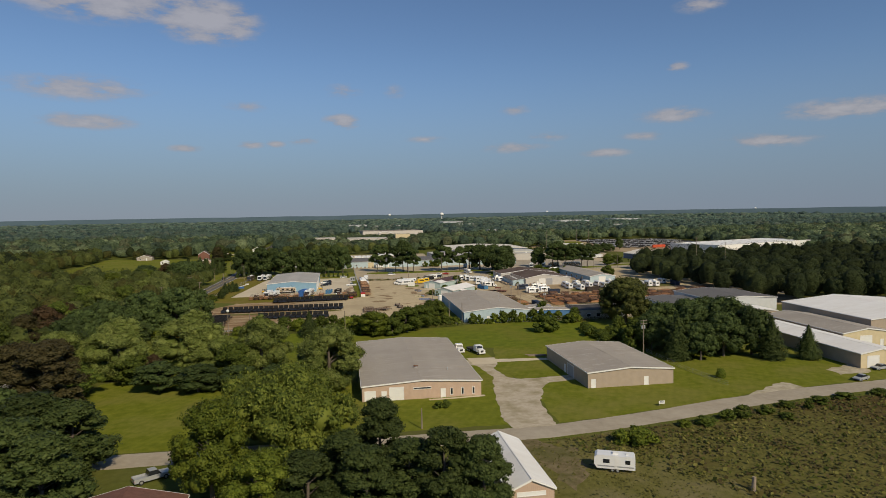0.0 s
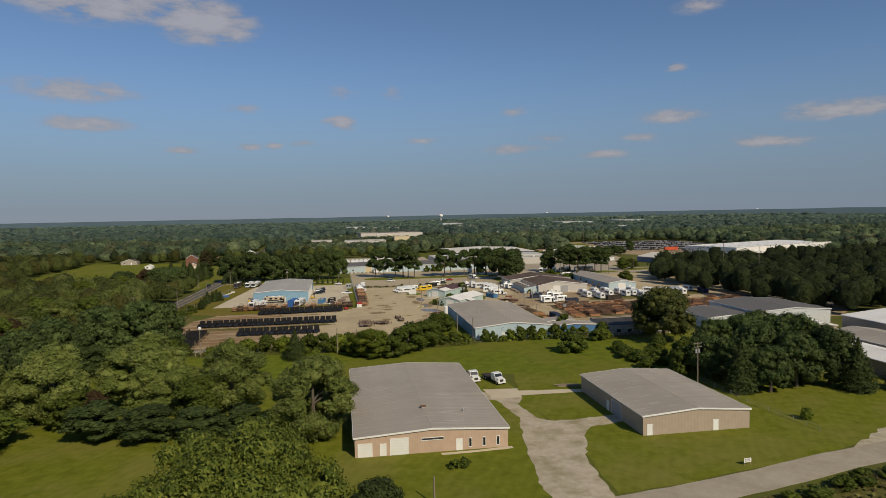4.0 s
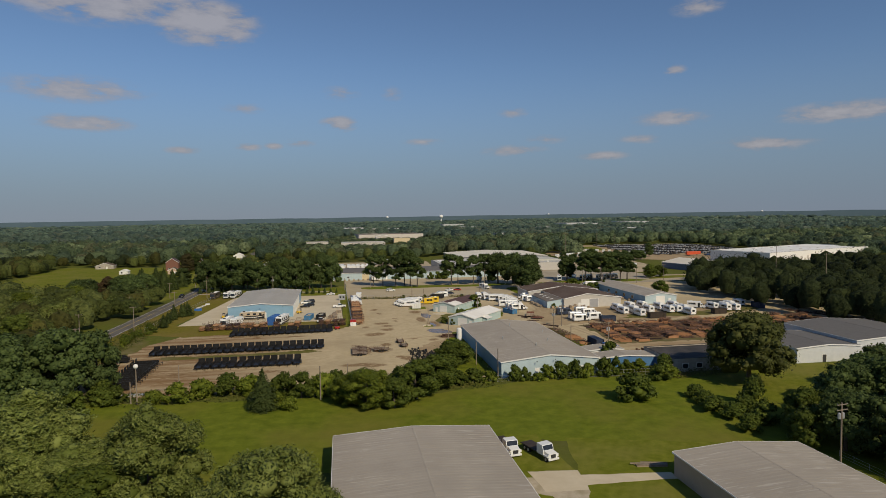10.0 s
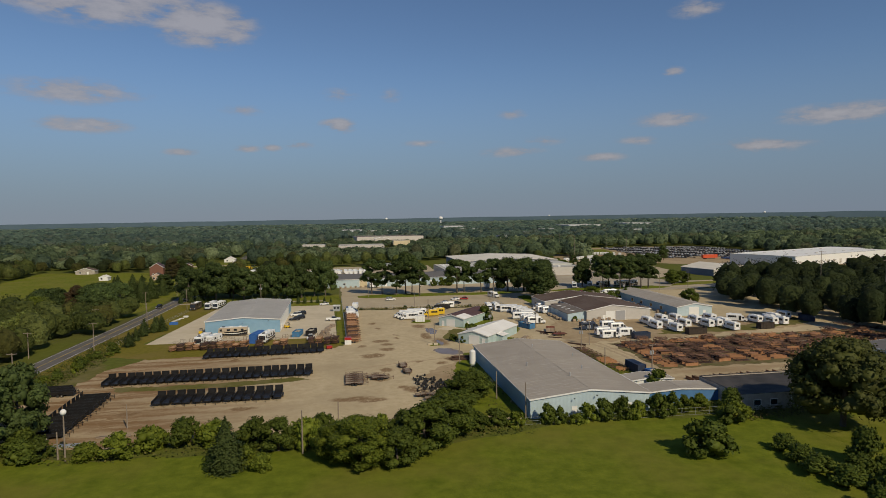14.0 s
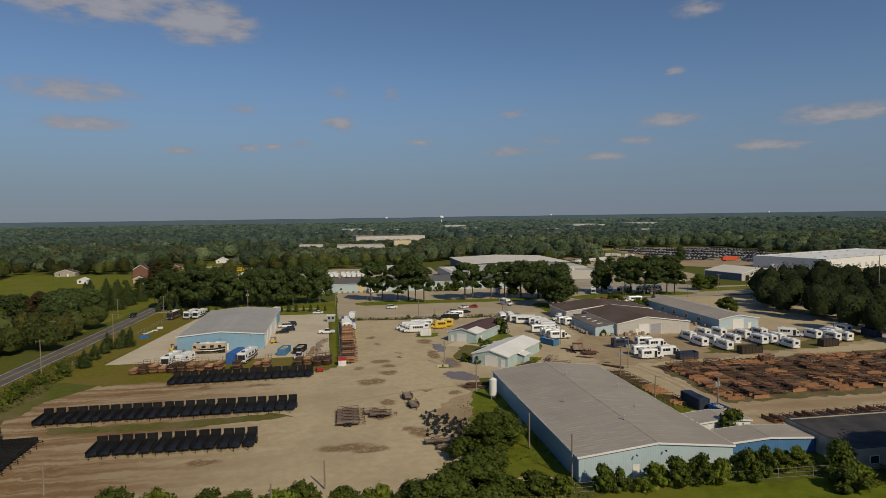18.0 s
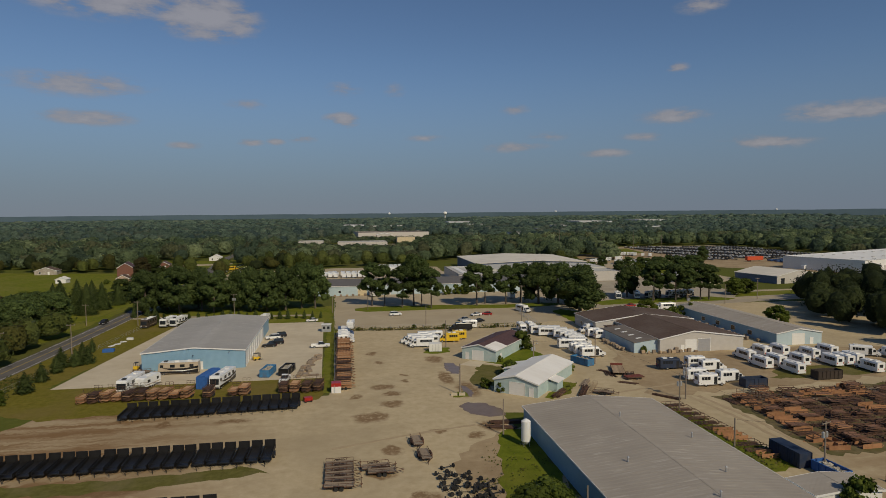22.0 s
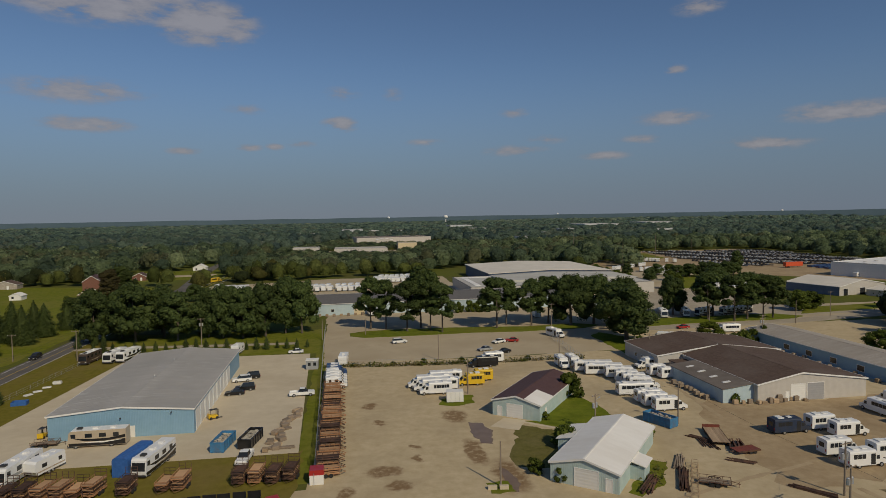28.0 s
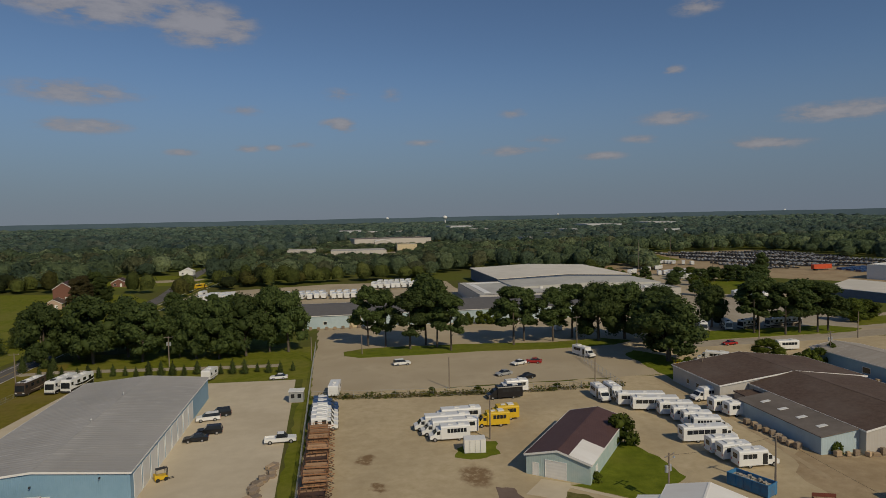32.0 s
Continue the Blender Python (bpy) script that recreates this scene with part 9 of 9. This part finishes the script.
def pallet_box(at, h, mat, label, cat="pallet stack"):
    ob = thing("pallet_stack", label, cat, at, "stacked pallets")
    part("pallet", boxes((-0.6, -0.5, 0, 0.6, -0.38, 0.1), (-0.6, 0.38, 0, 0.6, 0.5, 0.1), (-0.6, -0.5, 0.1, 0.6, 0.5, 0.15)), M["grey_wood"], ob)
    bm = boxes((-0.55, -0.46, 0.15, 0.55, 0.46, 0.15 + h))
    bmesh.ops.bevel(bm, geom=bm.edges[:], offset=0.06, segments=1, affect="EDGES")
    part("load", bm, M[mat], ob)
    return ob


rc = random.Random(12)
first = pallet_box(pose(101.4, 367.6, 0), 0.9, "barrel_wood", "loaded pallet beside the works wall")
second = pallet_box(pose(97.4, 372.0, 0), 1.0, "grey_wood", "grey loaded pallet beside the works wall")
for k in range(11):
    copy_thing(first if rc.random() < 0.5 else second, pose(103.0 + 1.45 * k + rc.uniform(-0.5, 0.5), 367.2 + rc.uniform(-0.8, 0.5), 0, 0, 0, rc.uniform(-25, 25)) @ Matrix.Diagonal((rc.uniform(0.6, 1.1), rc.uniform(0.6, 1.1), rc.uniform(0.5, 1.5), 1)))
for k in range(8):
    copy_thing(second if k % 2 else first, pose(97.0 + rc.uniform(-0.4, 0.4), 373.4 + 1.7 * k, 0, 0, 0, rc.uniform(-15, 15)))
for k in range(34):
    y = 359.5 + 0.7 * k
    copy_thing(second if k % 4 else first, pose(3.8 + (y - 362) * 0.17 + rc.uniform(-1.7, 0.9), y + rc.uniform(-0.5, 0.5), 0, 0, 0, rc.uniform(0, 90)) @ Matrix.Diagonal((rc.uniform(0.9, 1.6), rc.uniform(0.8, 1.5), rc.uniform(0.2, 0.75), 1)))
for k in range(8):
    copy_thing(second if k % 2 else first, pose(4 + 3.0 * k, 512.4 + rc.uniform(-0.8, 0.8), 0, 0, 0, rc.uniform(-15, 15)))
for k in range(10):
    copy_thing(second if k % 2 else first, pose(144.2 + rc.uniform(-1, 1.4), 376 + 3.6 * k, 0, 0, 0, rc.uniform(0, 90)))


def timber(at, n, length, mat, label, cat="timber pile"):
    ob = thing("pile", label, cat, at)
    rnd = random.Random(n)
    for k in range(n):
        x, z = (k % 5) * 0.3 - 0.6, 0.0 + (k // 5) * 0.2
        bm = bmesh.new()
        box(bm, -0.11, -length / 2, z, 0.11, length / 2 + rnd.uniform(-0.6, 0.6), z + 0.18, pose(x, rnd.uniform(-0.4, 0.4), 0, 0, 0, rnd.uniform(-5, 5)))
        part("beam", bm, M[mat], ob)
    return ob


for x, y, r, n, L, mt, lb in ((63.6, 333.0, -38, 12, 7, "raw_steel", "pile of dark steel beams beside the shed"), (69.6, 333.6, -30, 14, 8, "raw_steel", "pile of long rusty steel beams"), (72.6, 340.2, -32, 10, 6, "grey_wood", "heap of grey timber beside the shed"),
                              (82.6, 349.6, 35, 6, 5, "raw_steel", "rusty steel sections in the yard"),
                              (83.2, 338.6, 50, 5, 4, "raw_steel", "loose steel lengths on the gravel"), (86.4, 326.4, 40, 8, 6, "raw_steel", "dark steel lengths by the warehouse"), (46.4, 316.0, 85, 14, 6, "raw_steel", "rusty steel pile at the warehouse corner"),
                              (44.8, 313.4, 70, 10, 5, "raw_steel", "rusty steel pile at the warehouse corner"), (59.4, 196.6, 80, 10, 5, "grey_wood", "pile of logs and boards on the grass"), (-34.5, 263.0, 90, 8, 6, "grey_wood", "stack of grey boards at the yard edge"),
                              (-41, 259, 92, 10, 8, "galv", "stack of pale steel lengths at the yard edge"), (5.0, 360.6, 90, 8, 5, "grey_wood", "stack of boards on the pad"), (4.4, 367.0, 20, 8, 4, "plank", "pile of broken pallets on the pad")):
    timber(pose(x, y, 0, 0, 0, r), n, L, mt, lb)

# silo beside the warehouse
ob = thing("silo", "white metal silo on short legs", "silo", pose(46.6, 303.4, 0))
bm = bmesh.new()
cyl(bm, (0, 0, 1.0), (0, 0, 4.6), 0.85, 0.85, 20)
part("tank", bm, M["paint_white"], ob)
bm = bmesh.new()
cyl(bm, (0, 0, 4.6), (0, 0, 5.0), 0.85, 0.25, 20)
part("cap", bm, M["paint_white"], ob)
bm = bmesh.new()
cyl(bm, (0, 0, 0.4), (0, 0, 1.0), 0.3, 0.85, 20)
part("hopper", bm, M["paint_white"], ob)
for k in range(4):
    a = math.pi / 4 + k * math.pi / 2
    bm = bmesh.new()
    cyl(bm, (0.75 * math.cos(a), 0.75 * math.sin(a), 0), (0.75 * math.cos(a), 0.75 * math.sin(a), 1.3), 0.06, 0.06, 6)
    part("leg", bm, M["galv"], ob)

# white cargo box near the buses
ob = thing("cargo_box", "white cargo box on weedy gravel", "box", pose(41.7, 382.6, 0, 0, 0, -6))
part("box", boxes((-1.9, -1.2, 0.15, 1.9, 1.2, 2.5)), M["paint_white"], ob)
for x in (-0.95, 0, 0.95):
    part("door_bar", boxes((x - 0.03, -1.25, 0.2, x + 0.03, -1.2, 2.4)), M["galv"], ob)
part("skid", boxes((-1.8, -1.0, 0, 1.8, -0.85, 0.15), (-1.8, 0.85, 0, 1.8, 1.0, 0.15)), M["grey_wood"], ob)

# grey cabin with two windows at the edge of the pad
ob = thing("cabin", "small grey cabin with two dark windows", "cabin", pose(8.2, 421.0, 0, 0, 0, -3))
part("body", boxes((-1.6, -1.3, 0.1, 1.6, 1.3, 2.5)), M["car_grey"], ob)
part("roof", boxes((-1.75, -1.45, 2.5, 1.75, 1.45, 2.66)), M["trim_white"], ob)
part("sill", boxes((-1.6, -1.3, 0, 1.6, 1.3, 0.1)), M["grey_wood"], ob)
for x in (-0.75, 0.75):
    part("window", boxes((x - 0.4, -1.34, 1.1, x + 0.4, -1.29, 2.0)), M["dark_glass"], ob)
# small guard cabin with a red canopy by the fence
ob = thing("cabin", "small white cabin with a red canopy", "cabin", pose(12.4, 344.2, 0))
part("body", boxes((-1.1, -1.1, 0, 1.1, 1.1, 1.5)), M["paint_white"], ob)
bm = bmesh.new()
prism(bm, [(-1.2, 1.5), (1.2, 1.5), (1.1, 2.3), (-1.1, 2.3)], -0.9, 1.3)
part("canopy", bm, M["car_red"], ob)
ob = thing("pallet_truck", "small red machine on the gravel", "machine", pose(6.2, 337.6, 0, 0, 0, 20))
part("body", boxes((-0.9, -0.6, 0.3, 0.9, 0.6, 1.1)), M["car_red"], ob)
for x in (-0.6, 0.6):
    bm = bmesh.new()
    cyl(bm, (x, -0.6, 0.3), (x, 0.6, 0.3), 0.3, 0.3, 10)
    part("axle", bm, M["tyre"], ob)
# yellow forklift at the shed doors, and loaders by the works
def forklift(at, label):
    ob = thing("forklift", label, "forklift", at)
    part("body", yprism([(-1.2, 0.35), (0.7, 0.35), (0.7, 0.9), (-0.5, 0.95), (-1.2, 1.3)], -0.55, 0.55), M["paint_yellow"], ob)
    part("mast", boxes((0.72, -0.45, 0.1, 0.82, -0.35, 2.1), (0.72, 0.35, 0.1, 0.82, 0.45, 2.1), (0.72, -0.35, 1.9, 0.82, 0.35, 2.0)), M["dark_metal"], ob)
    part("cage", boxes((-0.9, -0.5, 2.0, 0.6, 0.5, 2.08), (-0.9, -0.5, 1.0, -0.84, -0.44, 2.0), (-0.9, 0.44, 1.0, -0.84, 0.5, 2.0), (0.54, -0.5, 0.9, 0.6, -0.44, 2.0), (0.54, 0.44, 0.9, 0.6, 0.5, 2.0)), M["dark_metal"], ob)
    part("fork", boxes((0.82, -0.3, 0.08, 1.8, -0.18, 0.14), (0.82, 0.18, 0.08, 1.8, 0.3, 0.14)), M["dark_metal"], ob)
    for x in (-0.8, 0.45):
        for y in (-0.52, 0.52):
            bm = bmesh.new()
            cyl(bm, (x, y - 0.1, 0.32), (x, y + 0.1, 0.32), 0.32, 0.32, 10)
            part("wheel", bm, M["tyre"], ob)


forklift(pose(-10.4, 380.8, 0, 0, 0, 30), "yellow forklift beside the shed doors")
forklift(pose(107.8, 431.0, 0, 0, 0, 200), "yellow loader behind the works")
forklift(pose(-41.4, 375.4, 0, 0, 0, 90), "yellow machine at the shed corner")
# low flat trailer beside the blue shed, crate and wrapped bundles on the pad's edge
copy_thing(dark, pose(-38.8, 370.4, 0, 0, 0, 92))
ob = thing("crate", "open blue crate beside the pad", "crate", pose(-57.2, 400.6, 0, 0, 0, 8))
part("side", boxes((-1.6, -1.0, 0, 1.6, -0.92, 0.9), (-1.6, 0.92, 0, 1.6, 1.0, 0.9), (-1.6, -0.92, 0, -1.52, 0.92, 0.9), (1.52, -0.92, 0, 1.6, 0.92, 0.9), (-1.52, -0.92, 0, 1.52, 0.92, 0.1)), M["tarp_blue"], ob)
for k, (x, y) in enumerate(((-56.6, 418.6), (-57.6, 415.0), (-58.2, 411.4), (-59.0, 408.4))):
    ob = thing("bundle", "white wrapped bundle at the pad's edge", "bundle", pose(x, y, 0, 0, 0, 20 * k))
    bm = boxes((-1.0, -0.6, 0, 1.0, 0.6, 0.8 if k == 0 else 0.35))
    bmesh.ops.bevel(bm, geom=bm.edges[:], offset=0.12, segments=2, affect="EDGES")
    part("wrap", bm, M["bag_white"], ob)
# fixtures on the roofs and walls
ob = thing("roof_vent", "rusty roof ventilator on the grey roof", "vent", pose(20.4, 172.5, 4.6))
part("cap", boxes((-0.55, -0.4, 0.25, 0.55, 0.4, 0.4)), M["rust"], ob)
part("curb", boxes((-0.35, -0.3, -0.3, 0.35, 0.3, 0.25)), M["galv"], ob)
for x, y, z in ((62, 268, 5.9), (56, 282, 5.3), (68, 276, 5.4), (63, 300, 5.9), (71, 290, 5.2), (28, 170, 4.3), (-26, 395, 6.2), (-26, 412, 6.2)):
    ob = thing("roof_pipe", "small metal vent pipe on a roof", "vent", pose(x, y, z - 0.3))
    bm = bmesh.new()
    cyl(bm, (0, 0, 0), (0, 0, 0.7), 0.12, 0.12, 8)
    part("pipe", bm, M["galv"], ob)
    bm = bmesh.new()
    cyl(bm, (0, 0, 0.7), (0, 0, 0.85), 0.2, 0.1, 8)
    part("cowl", bm, M["galv"], ob)
for x, y, z in ((-26.0, 371.6, 4.0), (-16.6, 371.6, 4.6), (58.4, 255.5, 4.0), (63.4, 255.5, 4.4), (14.4, 160.6, 3.3), (16.8, 160.7, 3.9)):
    ob = thing("wall_lamp", "small wall lamp under the gable", "lamp", pose(x, y, z))
    part("housing", boxes((-0.1, 0.2, -0.08, 0.1, 0.6, 0.1)), M["dark_metal"], ob)
    part("lens", boxes((-0.08, 0.22, -0.12, 0.08, 0.4, -0.08)), M["lamp_clear"], ob)
# sign board on the grass, mailbox posts, ball hoop posts
ob = thing("sign_board", "low white sign board on two posts", "sign", pose(71.5, 144.4, 0, 0, 0, 5))
part("board", boxes((-0.7, -0.03, 0.5, 0.7, 0.03, 1.2)), M["paint_white"], ob)
for x in (-0.6, 0.6):
    part("post", boxes((x - 0.04, 0.03, -0.1, x + 0.04, 0.1, 1.25)), M["grey_wood"], ob)
for z in (0.68, 0.86, 1.02):
    part("lettering", boxes((-0.5, -0.042, z, 0.45, -0.03, z + 0.08)), M["dark_metal"], ob)
ob = thing("stump_post", "broken grey post in the scrub", "post", pose(64.4, 103.0, 0))
bm = bmesh.new()
cyl(bm, (0, 0, -0.1), (0.1, 0, 2.2), 0.35, 0.28, 8)
part("post", bm, M["grey_wood"], ob)
# concrete blocks at the pole
ob = thing("barrier", "low barrier of two concrete blocks by the pole", "barrier", pose(40.2, 336.2, 0, 0, 0, -8))
part("block", boxes((-1.6, -0.3, 0, -0.2, 0.3, 0.6)), M["concrete"], ob)
part("block", boxes((0.2, -0.3, 0, 1.6, 0.3, 0.6)), M["concrete"], ob)

# cars under the trees at the field's edge
car("car", "paint_yellow", "bright yellow saloon under the trees", pose(-54.2, 245.0, 0, 0, 0, 8))
car("car", "car_white", "white saloon under the trees", pose(-52.6, 241.0, 0, 0, 0, 12))
# olive grass round the old oak
sheet("lawn", [(98, 250), (104, 224), (128, 220), (150, 224), (150, 252), (122, 256)], 0.034, M["lawn"], "dull olive grass under the oak", "lawn", 0.9, 4, 140)
# darker ground sheet across the rows of rusting trailers
sheet("dirt", [(97, 290), (150, 290), (196, 296), (196, 330), (150, 328), (97, 325)], 0.045, M["weedy_dirt"], "darker weedy ground under the rusting trailers", "dirt", 0.9, 1.6, 141)

# lowbed, red-decked trailer and steel beside the blue skip
M["deck_tan"] = material("deck_tan", (0.33, 0.235, 0.15), (0.44, 0.33, 0.22), 1.4, 0.9, c=(0.25, 0.17, 0.11), c_scale=0.5, stretch=(3, 0.4, 1), vary=0.15)
M["oxide_red"] = material("oxide_red", (0.15, 0.040, 0.028), (0.22, 0.062, 0.042), 1.4, 0.75, c=(0.10, 0.045, 0.035), c_scale=0.6)
lowbed = thing("lowbed_trailer", "long lowbed trailer with dusty plank deck and red end plate", "trailer", pose(85.2, 349.4, 0, 0, 0, -19))
for k in range(6):
    x = -1.5 + 0.5 * k
    part("deck_board", boxes((x + 0.01, -4.0, 0.74, x + 0.49, 4.0, 0.80)), M["deck_tan"], lowbed)
for x in (-1.56, 1.5):
    part("side_rail", boxes((x, -4.0, 0.5, x + 0.06, 4.0, 0.84)), M["raw_steel"], lowbed)
for y in (-3.6, -1.2, 1.2, 3.6):
    part("cross_beam", boxes((-1.5, y - 0.06, 0.54, 1.5, y + 0.06, 0.735)), M["raw_steel"], lowbed)
part("end_plate", boxes((-1.6, 4.0, 0.45, 1.6, 4.08, 1.35)), M["oxide_red"], lowbed, "red-primed end plate")
for y in (2.0, 3.0):
    for x in (-1.2, 1.2):
        bm = bmesh.new()
        cyl(bm, (x - 0.13, y, 0.3), (x + 0.13, y, 0.3), 0.3, 0.3, 10)
        part("wheel", bm, M["tyre"], lowbed)
part("landing_leg", boxes((-1.2, -3.6, 0, -1.05, -3.45, 0.54), (1.05, -3.6, 0, 1.2, -3.45, 0.54)), M["raw_steel"], lowbed)
for k in range(3):
    ob = thing("loading_ramp", "rusty black loading ramp lying on the gravel", "ramp", pose(81.4 + 0.62 * k, 348.4 - 0.9 * k, 0, 0, 0, -14 + 5 * k), "loading ramps")
    for x in (-0.24, 0.18):
        part("beam", boxes((x, -2.6, 0.0, x + 0.06, 2.6, 0.26)), M["raw_steel"], ob)
    for j in range(6):
        part("rung", boxes((-0.18, -2.4 + 0.92 * j, 0.14, 0.18, -2.3 + 0.92 * j, 0.22)), M["raw_steel"], ob)
for k, r in enumerate((-32, -24, -28, -20)):
    ob = thing("steel_beam", "long dark rusting steel beam on blocks", "beam", pose(85.4 + 0.7 * k, 345.4 - 0.15 * k, 0, 0, 0, r), "steel beams")
    part("flange", boxes((-0.14, -2.2, 0.16, 0.14, 2.2, 0.20), (-0.14, -2.2, 0.62, 0.14, 2.2, 0.66)), M["raw_steel"], ob)
    part("web", boxes((-0.02, -2.2, 0.20, 0.02, 2.2, 0.62)), M["rust"], ob)
    for y in (-1.6, 1.6):
        part("block", boxes((-0.2, y - 0.1, 0, 0.2, y + 0.1, 0.16)), M["grey_wood"], ob)
ob = thing("flat_trailer", "low trailer with a dull red steel deck", "trailer", pose(86.2, 342.2, 0, 0, 0, 6))
part("deck", boxes((-2.3, -1.1, 0.66, 2.3, 1.1, 0.74)), M["oxide_red"], ob, "dull red steel deck")
for y in (-1.16, 1.1):
    part("side_rail", boxes((-2.3, y, 0.5, 2.3, y + 0.06, 0.78)), M["raw_steel"], ob)
part("hitch", boxes((-3.3, -0.08, 0.5, -2.3, 0.08, 0.62)), M["raw_steel"], ob)
for x in (0.3, 1.2):
    for y in (-1.0, 1.0):
        bm = bmesh.new()
        cyl(bm, (x, y - 0.1, 0.33), (x, y + 0.1, 0.33), 0.33, 0.33, 10)
        part("wheel", bm, M["tyre"], ob)
# racks, crates and rough grass along the white-roofed shed
sheet("grass", [(67.6, 343.0), (70.6, 340.6), (65.6, 332.4), (60.4, 329.4), (59.4, 331.0), (62.4, 335.4)], 0.05, M["grass"], "rough grass beside the white-roofed shed", "grass", 0.4, 1.2, 142)
weeds([(67.6, 343.0), (70.6, 340.6), (65.6, 332.4), (60.4, 329.4), (62.4, 335.4)], 700, 0.16, 0.5, ("weed_green", "weed_olive"), 82, "rank weeds beside the shed wall", 1.0)


def steel_rack(at):
    ob = thing("steel_rack", "open rack of light bars beside the stacked steel", "rack", at, "racks beside the shed")
    for x in (-0.7, 0.66):
        for y in (-0.5, 0.46):
            part("post", boxes((x, y, 0, x + 0.05, y + 0.05, 0.95)), M["barrel_wood"], ob)
    for z in (0.12, 0.9):
        for y in (-0.5, 0.46):
            part("rail", boxes((-0.7, y, z, 0.71, y + 0.05, z + 0.05)), M["barrel_wood"], ob)
        for x in (-0.7, 0.66):
            part("rail", boxes((x, -0.45, z, x + 0.05, 0.46, z + 0.05)), M["barrel_wood"], ob)
    return ob


rack = steel_rack(pose(74.3, 338.4, 0, 0, 0, 55))
for k in range(1, 7):
    copy_thing(rack, pose(74.3 - 1.02 * k, 338.4 - 1.75 * k, 0, 0, 0, 55 + 6 * (k % 3) - 6))

# school buses parked beyond the warehouse
for x, y in ((-70.5, 671), (-66.6, 676)):
    bus(9.5, "paint_yellow", "yellow school bus parked by the road", pose(x, y, 0, 0, 0, 55), windows=6)
